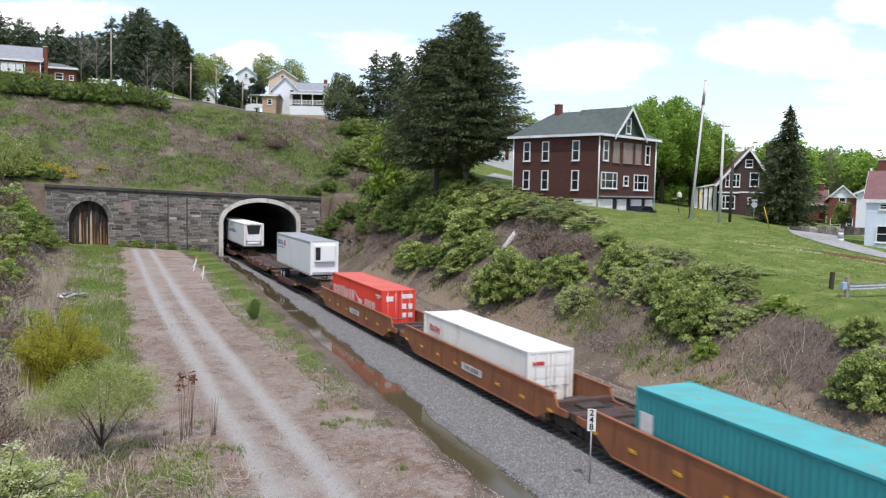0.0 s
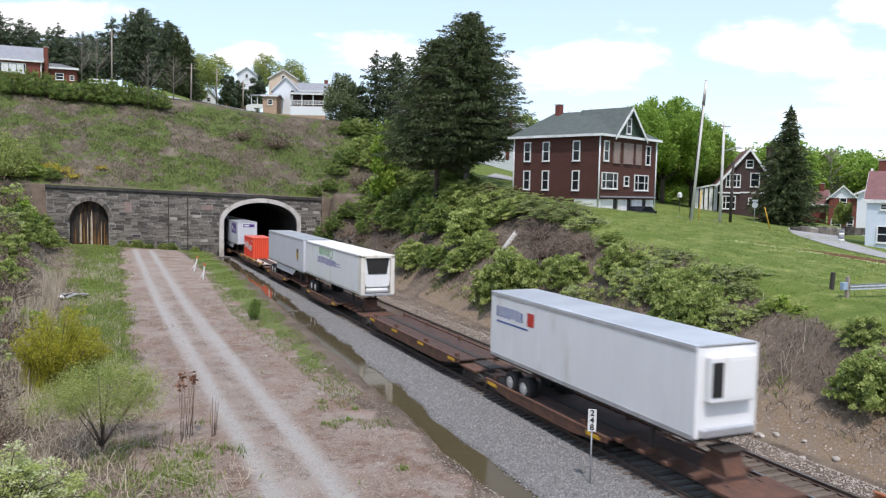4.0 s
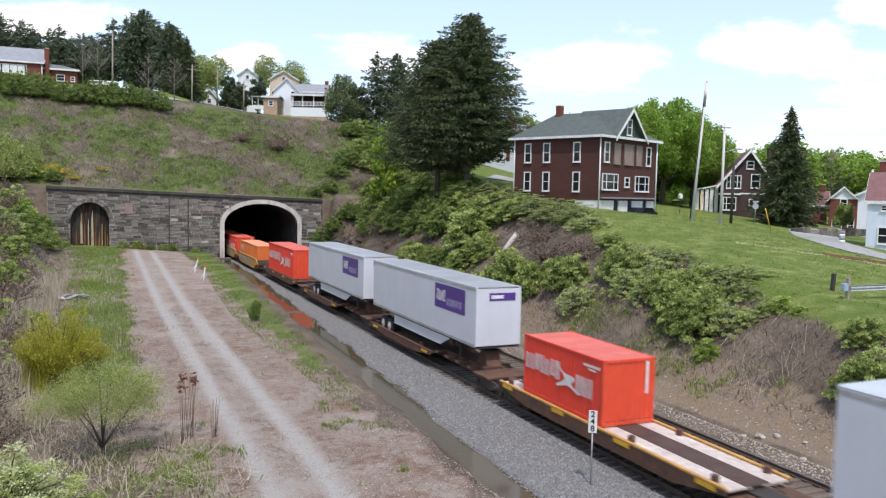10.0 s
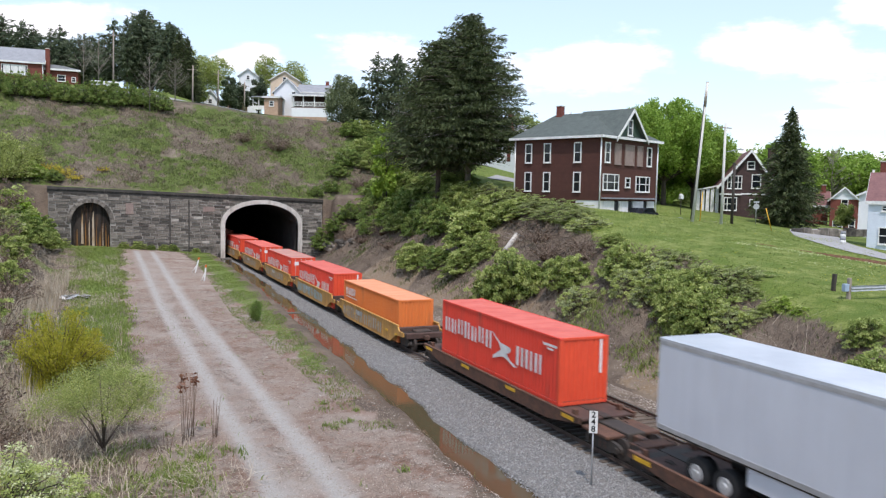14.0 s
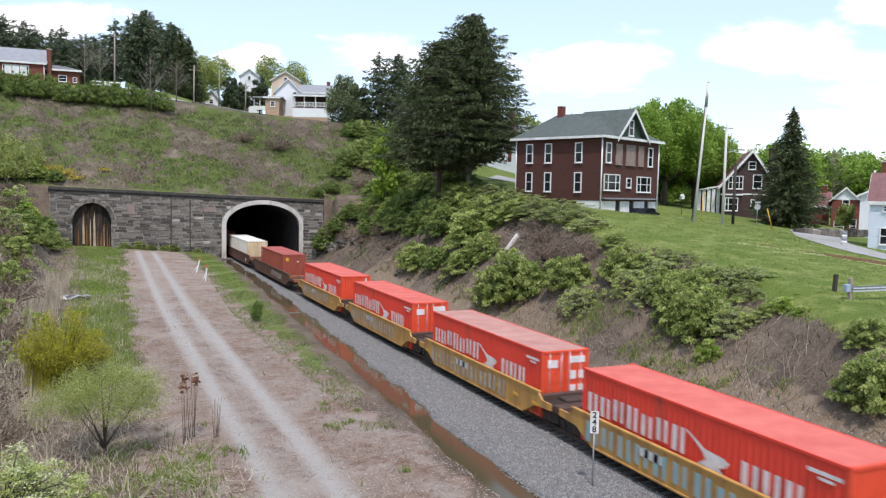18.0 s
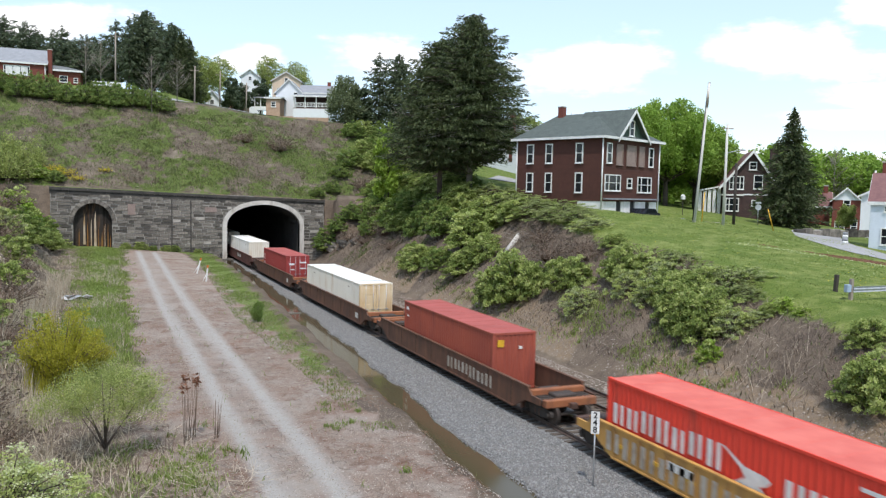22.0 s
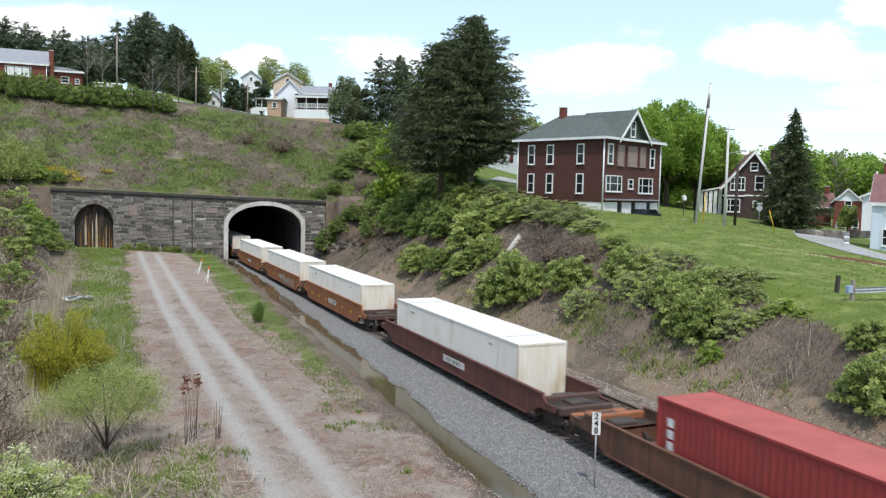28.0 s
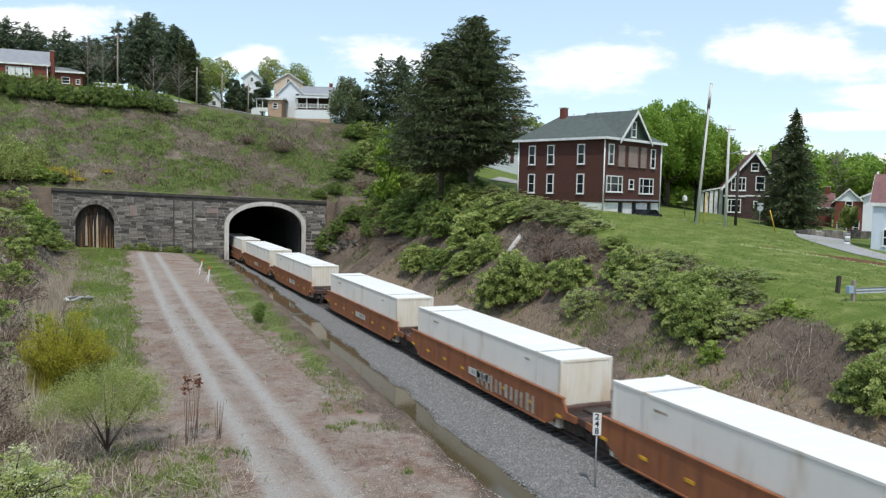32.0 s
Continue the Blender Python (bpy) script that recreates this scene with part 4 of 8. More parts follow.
def trailer(q, L, side, roof, near, label, h=3.05, z=2.02, wheels_y=None, skirt=True, reefer=False, lift=0.13):
    """A road trailer on the train, nose towards near; wheels under its far end."""
    c = on_rails(thing("semi_trailer", label, "trailer", group="road trailers on the train"), q, lift)
    hw = 1.295
    part("side_panel", B(-hw, -hw + 0.05, 0.06, L - 0.02, z, z + h - 0.03), M[side], c)
    part("side_panel", B(hw - 0.05, hw, 0.06, L - 0.02, z, z + h - 0.03), M[side], c)
    part("front_panel", B(-hw + 0.05, hw - 0.05, 0.0, 0.06, z, z + h - 0.03, 0.01), M[near], c)
    part("rear_door", B(-hw + 0.05, hw - 0.05, L - 0.06, L - 0.01, z, z + h - 0.03), M[side], c)
    part("floor_frame", B(-hw + 0.02, hw - 0.02, 0.05, L - 0.03, z - 0.13, z + 0.02), M["black_steel"], c)
    bm = bmesh.new()
    prism(bm, [(-hw - 0.004, z + h - 0.08), (-hw - 0.004, z + h - 0.01), (-hw + 0.1, z + h + 0.015), (hw - 0.1, z + h + 0.015), (hw + 0.004, z + h - 0.01), (hw + 0.004, z + h - 0.08)], 1, 0.0, L)
    part("roof", bm, M[roof], c)
    for s in (-1, 1):
        part("bottom_rail", B(*sorted((s * hw, s * (hw + 0.012))), 0.05, L - 0.05, z - 0.06, z + 0.10), M["aluminium"], c)
        part("top_rail", B(*sorted((s * hw, s * (hw + 0.012))), 0.05, L - 0.05, z + h - 0.22, z + h - 0.09), M["aluminium"], c)
        part("corner_post", B(*sorted((s * (hw - 0.09), s * (hw + 0.006))), -0.012, 0.10, z, z + h - 0.05, 0.012), M[near], c)
        bm = bmesh.new()
        for i in range(1, int(L / 1.22)):
            box(bm, *sorted((s * hw, s * (hw + 0.004))), i * 1.22 - 0.012, i * 1.22 + 0.012, z + 0.1, z + h - 0.2)
        part("panel_seams", bm, M[side], c)
    wy = wheels_y or (L - 2.6)
    part("bogie", B(-0.45, 0.45, wy - 1.3, wy + 1.3, z - 0.5, z - 0.12), M["black_steel"], c)
    for dy in (-0.63, 0.63):
        for s in (-1, 1):
            bm = bmesh.new()
            rod(bm, (s * 0.72, wy + dy, 0.98), (s * 1.24, wy + dy, 0.98), 0.5, n=20)
            w = part("wheel", bm, M["rubber"], c, "black rubber tyres on a pale hub")
            bm = bmesh.new()
            rod(bm, (s * 1.235, wy + dy, 0.98), (s * 1.255, wy + dy, 0.98), 0.29, 0.27, n=16)
            rod(bm, (s * 1.25, wy + dy, 0.98), (s * 1.29, wy + dy, 0.98), 0.12, 0.1, n=10)
            part("hub", bm, M["hub_white"], w)
    if skirt:
        for s in (-1, 1):
            bm = PR([(3.2, z - 0.1), (wy - 1.5, z - 0.1), (wy - 1.5, z - 0.72), (4.6, z - 0.72)], 0, *sorted((s * 1.2, s * 1.23)))
            part("side_skirt", bm, M[side], c)
    for s in (-1, 1):
        part("landing_leg", B(s * 0.9 - 0.06, s * 0.9 + 0.06, 2.4, 2.55, 0.95, z - 0.1), M["black_steel"], c)
    if reefer:
        for s in (-1, 1):
            part("nose_post", B(*sorted((s * 0.98, s * 1.30)), -0.62, 0.0, z - 0.05, z + h - 0.05, 0.03), M["trailer_bone"], c)
        part("nose_beam", B(-1.30, 1.30, -0.62, 0.0, z + h - 0.22, z + h + 0.01, 0.03), M["trailer_bone"], c)
        bm = PR([(-0.86, z + 0.55), (0.86, z + 0.55), (0.97, z + 0.9), (0.97, z + 2.8), (-0.97, z + 2.8), (-0.97, z + 0.9)], 1, -0.48, 0.0)
        u = part("cooling_unit", bm, M["trailer_white"], c, "white cooling unit with a dark grille")
        part("grille", PR([(-0.72, z + 1.5), (0.72, z + 1.5), (0.9, z + 2.72), (-0.9, z + 2.72)], 1, -0.52, -0.48), M["paint_black"], u)
        bm = bmesh.new()
        for k in range(8):
            box(bm, -0.72, 0.72, -0.535, -0.52, z + 1.58 + k * 0.135, z + 1.61 + k * 0.135)
        part("louvres", bm, M["black_steel"], u)
        part("fuel_tank", R((-0.85, -0.3, z + 0.28), (0.85, -0.3, z + 0.28), 0.2, n=12), M["trailer_white"], c)
        part("bumper", B(-1.25, 1.25, -0.5, 0.0, z - 0.12, z + 0.04, 0.02), M["aluminium"], c)
    return c


def well_car(q0, q1, paint, label, sill_top=1.55, marks=(), stripe=True, ends="deck_brown"):
    """One well unit between q0 and q1, with deep side sills and end platforms over its trucks."""
    U = q1 - q0
    c = on_rails(thing("well_car", label, "well car", group="well cars of the train"), q0)
    m = M[paint]
    for s in (-1, 1):
        xs = sorted((s * 1.36, s * 1.45))
        a, t = 1.9, sill_top
        part("side_sill", PR([(a + 0.4, t), (a - 0.55, t), (a - 0.85, 1.14), (0.35, 1.14), (0.35, 0.86), (a - 0.3, 0.80), (a + 0.7, 0.30), (U - a - 0.7, 0.30), (U - a + 0.3, 0.80),
                              (U - 0.35, 0.86), (U - 0.35, 1.14), (U - a + 0.85, 1.14), (U - a + 0.55, t), (U - a - 0.4, t)], 0, *xs), m, c)
        part("top_chord", B(*sorted((s * 1.33, s * 1.49)), a - 0.6, U - a + 0.6, t, t + 0.08, 0.012), m, c)
        part("bottom_chord", B(*sorted((s * 1.22, s * 1.48)), a + 0.8, U - a - 0.8, 0.24, 0.32, 0.012), m, c)
        rib = mesh_ob("rib", B(*sorted((s * 1.45, s * 1.475)), -0.05, 0.05, 0.34, t - 0.02), m)
        n = 8
        for i in range(n):
            part("rib", rib, None, c).matrix_basis = pose(0, a + 1.0 + i * (U - 2 * a - 2.0) / (n - 1), 0)
        if stripe:
            for i in range(8):
                y = 1.6 + i * (U - 3.2) / 7
                part("reflector", B(*sorted((s * 1.45, s * 1.482)), y - 0.20, y + 0.20, 0.80, 0.92), M["stripe_yellow"], c, "yellow reflector")
    for y0, y1 in ((0.35, 2.2), (U - 2.2, U - 0.35)):
        part("end_platform", B(-1.35, 1.35, y0, y1, 0.92, 1.06, 0.02), M["black_steel"], c)
        e0, e1 = (0.02, 0.345) if y0 < 1 else (U - 0.345, U - 0.02)
        part("end_beam", B(-1.3, 1.3, e0, e1, 0.78, 1.12, 0.03), M[ends], c)
        part("draft_housing", B(-0.55, 0.55, y0 + 0.1, y1 - 0.1, 1.0, 1.22, 0.05), M["wheel_steel"], c)
        bm = bmesh.new()
        for k in range(6):
            box(bm, -1.2, 1.2, y0 + 0.12 + k * 0.3, y0 + 0.22 + k * 0.3, 1.06, 1.10)
        part("grating", bm, M["wheel_steel"], c)
        part("crossbeam", B(-1.36, 1.36, (y0 + y1) / 2 - 0.15, (y0 + y1) / 2 + 0.15, 1.06, 1.34, 0.03), M[ends], c)
        part("bulkhead", B(-1.34, 1.34, y1 - 0.08 if y0 < 1 else y0, y1 if y0 < 1 else y0 + 0.08, 0.3, 1.06), m, c)
    part("well_floor", B(-1.3, 1.3, 2.2, U - 2.2, 0.12, 0.22), M["black_steel"], c)
    for y in (-0.25, U - 0.55):
        part("coupler", B(-0.16, 0.16, y, y + 0.8, 0.72, 0.98, 0.03), M["rust_steel"], c)
    truck(c, 1.15)
    truck(c, U - 1.15)
    for name, rects, material, lab in marks:
        bars(name, c, -1.478, rects, M[material], lab)
    return c


def spine_car(q0, q1, label, pale=False, dz=0.0):
    """A flat unit between q0 and q1: broad deck with a middle channel, edge sills and trucks under its ends."""
    U = q1 - q0
    c = on_rails(thing("flat_car", label, "flat car", group="flat cars of the train"), q0)
    part("centre_sill", B(-0.42, 0.42, 0.3, U - 0.3, 0.40, 0.66 + dz, 0.03), M["black_steel"], c)
    ya = 2.2 if dz else U * 0.40
    part("centre_channel", B(-0.5 if pale else -0.20, 0.5 if pale else 0.20, ya, U - 1.2, 0.74 + dz, 0.80 + dz, 0.01), M["deck_brown" if pale else "black_steel"], c)
    for s in (-1, 1):
        part("side_sill", PR([(ya, 0.78 + dz), (U - 1.0, 0.78 + dz), (U - 1.0, 0.62 + dz), (U - 3.4, 0.36 + dz / 2), (ya + 2.4, 0.36 + dz / 2), (ya, 0.62 + dz)], 0, *sorted((s * 1.28, s * 1.40))), M["rust_steel"], c)
        part("edge_strip", B(*sorted((s * 1.26, s * 1.41)), ya, U - 1.0, 0.78 + dz, 0.86 + dz, 0.01), M["well_yellow"] if pale else M["rust_steel"], c)
        part("deck_plate", B(*sorted((s * 0.22, s * 1.26)), ya, U * 0.55, 0.70 + dz, 0.78 + dz, 0.01), M["deck_white"] if pale else M["deck_brown"], c)
        part("deck_plate", B(*sorted((s * 0.22, s * 1.26)), U * 0.55 + 0.03, U - 1.0, 0.70 + dz, 0.775 + dz, 0.01), M["deck_white"] if pale else M["deck_brown"], c)
        for i in range(4 if dz else 2):
            y = ya + 0.8 + i * (U - 2.6 - ya) / (3 if dz else 1)
            part("reflector", B(*sorted((s * 1.40, s * 1.422)), y - 0.45, y + 0.45, 0.62 + dz, 0.77 + dz), M["stripe_yellow"], c, "yellow reflector")
    bracket = mesh_ob("bracket", B(-0.09, 0.09, -0.12, 0.12, 0.78 + dz, 0.86 + dz + 0.16, 0.02), M["rust_steel"])
    for y in ((2.9, U * 0.4, U - 5.8, U - 1.6) if dz else (U * 0.5, U - 1.6)):
        for x in (-1.1, 1.1):
            part("bracket", bracket, None, c).matrix_basis = pose(x, y, 0)
    part("end_platform", B(-1.25, 1.25, 0.5, 2.2, 0.72, 0.84, 0.02), M["rust_steel"], c)
    part("end_platform", B(-0.8, 0.8, U - 1.0, U - 0.3, 0.72, 0.84, 0.02), M["rust_steel"], c)
    if not dz:
        part("spine_box", B(-0.55, 0.55, 2.2, ya, 0.42, 0.98, 0.04), M["deck_brown"], c)
        for k in range(4):
            y = 2.9 + k * (ya - 3.4) / 3
            part("outrigger", PR([(-1.25, 0.82), (1.25, 0.82), (1.25, 0.92), (0.6, 0.98), (-0.6, 0.98), (-1.25, 0.92)], 1, y - 0.14, y + 0.14), M["rust_steel"], c)
        part("hitch", PR([(2.2, 0.98), (3.5, 0.98), (2.95, 1.72), (2.5, 1.72)], 0, -0.42, 0.42), M["rust_steel"], c)
        part("hitch_plate", B(-0.5, 0.5, 2.3, 3.1, 1.72, 1.80, 0.02), M["black_steel"], c)
    part("coupler", B(-0.16, 0.16, -0.3, 0.5, 0.60, 0.86, 0.03), M["rust_steel"], c)
    truck(c, 1.0)
    truck(c, U - 1.6)
    return c


WELL_LABEL = "rust-orange steel well car with yellow reflectors"
side_sign = lambda U: [("sign_plate", [(U * 0.40, U * 0.52, 0.75, 1.12)], "stripe_white", "dirty white plate"), ("lettering", letters(U, U * 0.50, U * 0.585, 3, 0.82, 1.05, 2), "paint_black", "")]

# three orange wells at the head
for i, (a, b) in enumerate(((6.3, 26.0), (26.0, 45.8), (45.8, 65.6))):
    well_car(a, b, "well_orange", WELL_LABEL, 1.62, side_sign(b - a))
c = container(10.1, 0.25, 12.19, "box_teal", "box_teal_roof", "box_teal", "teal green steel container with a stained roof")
bars("sign_plate", c, -1.225, [(11.2, 11.9, 0.5, 2.1)], M["paint_white"])
c = container(29.95, 0.25, 12.19, "box_white", "roof_white", "box_white", "off-white corrugated steel container with red marks", "doors", h=2.62)
bars("lettering", c, -1.222, letters(12.19, 0.9, 2.5, 4, 1.65, 2.05, 5), M["paint_red"], "plain red bars in place of lettering")
c_mark = bmesh.new()
box(c_mark, -0.95, -0.35, -0.004, 0.014, 1.95, 2.12)
part("marking", c_mark, M["paint_red"], c, "faded red markings")
sea_box(49.55, 0.25, near="doors", end="box_red")

# flat units with road trailers and two boxes
for i, (a, b) in enumerate(((65.9, 84.3), (84.3, 102.4), (102.4, 120.4), (120.4, 138.6), (138.6, 156.4), (156.4, 175.4), (175.4, 195.2), (195.2, 214.6))):
    spine_car(a, b, "rust-brown flat car with a pale worn deck" if i == 4 else "rust-brown steel flat car with yellow edge marks", i == 4, 0.27 if i in (1, 4, 7) else 0.0)
c = trailer(68.7, 14.3, "trailer_white", "roof_silver", "trailer_white", "white refrigerated trailer with a navy and red stripe", reefer=False, skirt=False)
bars("lettering", c, -1.297, letters(14.3, 0.6, 3.2, 7, 3.95, 4.45, 4), M["paint_navy"], "plain navy bars in place of lettering")
bars("stripe", c, -1.297, [(14.3 - 3.6, 14.3 - 0.6, 3.68, 3.76)], M["paint_navy"])
bars("emblem", c, -1.297, [(14.3 - 4.1, 14.3 - 3.5, 3.9, 4.5)], M["paint_red"])
u = part("cooling_unit", B(-0.95, 0.95, -0.3, 0.0, 3.2, 4.75, 0.06), M["trailer_white"], c, "white cooling unit with a dark grille")
part("grille", B(-0.9, -0.45, -0.315, -0.3, 3.4, 4.55), M["paint_black"], u)
part("access_door", B(-0.3, 0.85, -0.312, -0.3, 3.35, 4.6), M["trailer_white"], u)
part("bumper", B(-1.1, 1.1, -0.2, 0.0, 2.05, 2.35, 0.04), M["aluminium"], c)
c = trailer(104.15, 15.9, "trailer_white", "roof_white", "trailer_bone", "white refrigerated trailer with green and blue shapes", h=2.88, reefer=True, skirt=False, lift=0.28)
bars("lettering", c, -1.297, letters(15.0, 3.9, 7.2, 5, 4.05, 4.75, 6), M["paint_green"], "plain green bars in place of lettering")
bm = bmesh.new()
rod(bm, (-1.297, 7.4, 4.35), (-1.304, 7.4, 4.35), 0.42, n=20)
part("emblem", bm, M["paint_green"], c, "green ring")
part("emblem", R((-1.304, 7.4, 4.35), (-1.308, 7.4, 4.35), 0.30, n=20), M["trailer_white"], c)
bars("lettering", c, -1.297, letters(15.0, 3.4, 9.0, 11, 3.35, 3.9, 9), M["paint_blue"], "plain blue bars in place of lettering")
bars("stripe", c, -1.297, [(4.8, 6.1, 3.45, 3.5), (4.8, 6.1, 3.65, 3.7)], M["paint_blue"])
c = trailer(121.0, 16.15, "trailer_grey", "roof_silver", "trailer_grey", "pale grey-blue trailer with a brown and gold shield")
shield = [(-0.40, 0.52), (0.0, 0.62), (0.40, 0.52), (0.40, -0.12), (0.22, -0.46), (0.0, -0.62), (-0.22, -0.46), (-0.40, -0.12)]
part("emblem", PR([(2.38 + a, 3.45 + b) for a, b in shield], 0, -1.303, -1.295), M["paint_brown"], c, "brown shield")
part("emblem", PR([(2.38 + a * 0.78, 3.36 + b * 0.66) for a, b in shield], 0, -1.309, -1.303), M["paint_gold"], c, "gold shield face")
sea_box(147.4, 1.1, 6.06)
for q in (158.3, 176.7):
    c = trailer(q, 16.15, "trailer_grey", "roof_silver", "trailer_grey", "pale grey trailer with purple panels")
    p_ = bars("sign_panel", c, -1.299, [(1.3, 5.3, 3.4, 4.75)], M["paint_purple"], "purple panel")
    bars("lettering", p_, -1.305, letters(5.3, 0.3, 1.5, 3, 3.75, 4.45, 5), M["paint_white"], "plain white bars in place of lettering")
    bars("lettering", p_, -1.305, letters(5.3, 1.7, 3.7, 5, 3.65, 4.05, 7), M["paint_lilac"])
    p_ = part("sign_panel", B(-0.55, 0.95, -0.02, -0.002, 4.35, 4.75), M["paint_purple"], c, "purple panel")
    part("lettering", B(-0.45, 0.25, -0.027, -0.02, 4.46, 4.64), M["paint_white"], p_)
sea_box(199.2, 1.1)

# five mustard yellow wells
edges = (216.6, 232.2, 247.5, 263.0, 278.4, 294.2)
for i in range(5):
    a, b = edges[i], edges[i + 1]
    U = b - a
    marks = [("graffiti", letters(U, 2.4, 11.5, 9, 0.45, 1.25, 20 + i), ("graffiti_grey", "graffiti_blue", "graffiti_grey", "graffiti_grey", "graffiti_grey")[i], "faded sprayed paint shapes"),
             ("marking", [(U * 0.55, U * 0.63, 0.9, 1.2)], "stripe_white", "")]
    well_car(a, b, "well_yellow", "mustard yellow steel well car with faded sprayed paint", 1.42, marks, i % 2 == 0)
c = container(218.4, 0.25, 12.19, "box_orange", "box_orange_roof", "box_orange", "orange corrugated steel container with white marks", h=2.75)
bars("lettering", c, -1.222, letters(12.19, 0.6, 3.1, 4, 1.75, 2.3, 7), M["paint_white"], "plain white bars in place of lettering")
bars("stripe", c, -1.222, [(12.19 - 3.3, 12.19 - 0.6, 1.55, 1.62)], M["paint_white"])
sea_box(233.65, 0.25, roof="box_red_lit_roof")
sea_box(249.0, 0.25, roof="box_pink_roof", near="doors")
sea_box(264.5, 0.25, near="doors")
sea_box(280.0, 0.25)

# single brown wells
for a, b, paint, lab in ((296.4, 319.0, "well_brown", "dark rust-brown steel well car with sprayed letters"), (319.6, 342.6, "well_brown", "rust-brown steel well car"),
                         (343.2, 366.0, "well_brown", "rust-brown steel well car with orange end beams"), (366.6, 389.6, "well_maroon", "maroon steel well car with pale markings")):
    U = b - a
    well_car(a, b, paint, lab, 1.42, [("graffiti", letters(U, 12.5, 18.0, 6, 0.55, 1.15, int(a)), "graffiti_grey", "faded sprayed paint shapes")] if a < 300 else ([("marking", [(U * 0.14, U * 0.17, 0.62, 1.0)], "stripe_white", "small white plate")] if paint == "well_brown" else side_sign(U)), False, "well_orange" if paint == "well_brown" else "deck_brown")
c = container(301.7, 0.25, 12.19, "box_brick", "box_brick_roof", "box_brick", "brick red steel container with a yellow label")
part("marking", B(-0.95, -0.6, -0.01, 0.005, 2.2, 2.55), M["stripe_yellow"], c, "yellow label")
part("marking", B(0.25, 0.45, -0.01, 0.005, 2.05, 2.2), M["stripe_white"], c)
bars("marking", c, -1.222, [(11.4, 11.8, 2.4, 2.6), (11.4, 11.7, 2.0, 2.1)], M["paint_white"])


def big_box(q, side, label, near, end):
    c = container(q, 0.25, 16.15, side, "roof_white", end, label, near, w=2.59, h=2.9, pitch=0.2, depth=0.018)
    for y in (1.95, 14.2):
        for s in (-1, 1):
            part("lift_post", B(*sorted((s * 1.28, s * 1.303)), y - 0.1, y + 0.1, 0.15, 2.85), M[side], c)
    for y in (1.95, 14.2):
        part("roof_seam", B(-1.25, 1.25, y - 0.05, y + 0.05, 2.86, 2.905), M["aluminium"], c)
        for s in (-1, 1):
            part("lift_casting", B(*sorted((s * 1.14, s * 1.31)), y - 0.11, y + 0.11, 2.80, 2.915, 0.01), M["box_nose"], c)
    bars("marking", c, -1.305, [(13.0, 13.7, 2.35, 2.45), (2.6, 3.0, 2.35, 2.45)], M["graffiti_grey"])
    return c


big_box(323.05, "box_cream", "cream ribbed container with rusty doors", "doors", "box_rusty_end")
c = container(348.5, 0.25, 12.19, "box_crimson", "box_brick_roof", "box_crimson", "crimson steel container with white door marks", "doors")
bm = bmesh.new()
for a, b, e, f in ((-0.9, -0.35, 1.9, 2.1), (0.25, 0.9, 2.1, 2.25), (0.25, 0.9, 1.5, 1.62), (-0.8, -0.35, 1.4, 1.5)):
    box(bm, a, b, -0.004, 0.012, e, f)
part("marking", bm, M["paint_white"], c, "white markings")
bars("marking", c, -1.222, [(11.3, 11.6, 1.2, 1.5), (11.3, 11.6, 1.6, 1.9), (11.3, 11.6, 2.0, 2.3)], M["paint_white"])
for q in (370.4, 394.2, 413.95, 433.85, 456.65, 476.5, 496.3):
    big_box(q, "box_white", "off-white ribbed container with a rust-stained nose", "nose", "box_nose")
for i, (a, b) in enumerate(((392.4, 412.15), (412.15, 432.0), (432.0, 451.8), (454.8, 474.6), (474.6, 494.4), (494.4, 514.2))):
    U = b - a
    well_car(a, b, "well_orange", WELL_LABEL if i != 1 else "rust-orange steel well car with grey sprayed letters", 1.62,
             side_sign(U) + ([("graffiti", letters(U, 10.5, 16.5, 6, 0.4, 1.2, 33), "graffiti_grey", "grey sprayed letter shapes")] if i == 1 else []))
# ---------------------------------------------------------------- tunnel portal
def arch(xc, half, spring, rise, base, n=28, grow=0.0):
    """Outline of an arched opening, from its left foot over the crown to its right foot."""
    pts = [(xc - half - grow, base)]
    for i in range(n + 1):
        a = math.pi - math.pi * i / n
        pts.append((xc + (half + grow) * math.cos(a), spring + (rise + grow) * math.sin(a)))
    return pts + [(xc + half + grow, base)]


def wall_top(x):
    return 9.55 - 0.033 * (x + 6.0)


MAIN = (21.98, 5.32, 4.75, 3.0)
OLD = (-1.05, 2.42, 4.9, 2.75)
portal = thing("portal_wall", "weathered grey stone tunnel portal wall with a dark coping", "stone wall", pose(0, WALL_Y, 0), kind="structure")
outline = [(-6.2, -1.0), (OLD[0] - OLD[1], -1.0)] + arch(*OLD, -1.0)[1:-1] + [(OLD[0] + OLD[1], -1.0), (MAIN[0] - MAIN[1], -1.0)] + arch(*MAIN, -1.0)[1:-1] + [
    (MAIN[0] + MAIN[1], -1.0), (31.0, -1.0), (31.0, wall_top(31.0)), (-6.2, wall_top(-6.2))]
part("core", PR(outline, 1, -0.012, 0.93), M["mortar"], portal)
for k in range(16):
    a, b = -6.3 + k * 2.34, -6.3 + (k + 1) * 2.34 - 0.02
    za, zb = wall_top(a), wall_top(b)
    part("coping_stone", PR([(a, za - 0.16), (b, zb - 0.16), (b, zb + 0.22), (a, za + 0.22)], 1, -0.22, 0.94), M["coping"], portal)
    part("belt_stone", PR([(a, za - 0.66), (b, zb - 0.66), (b, zb - 0.17), (a, za - 0.17)], 1, -0.08, 0.13), M["coping"], portal)


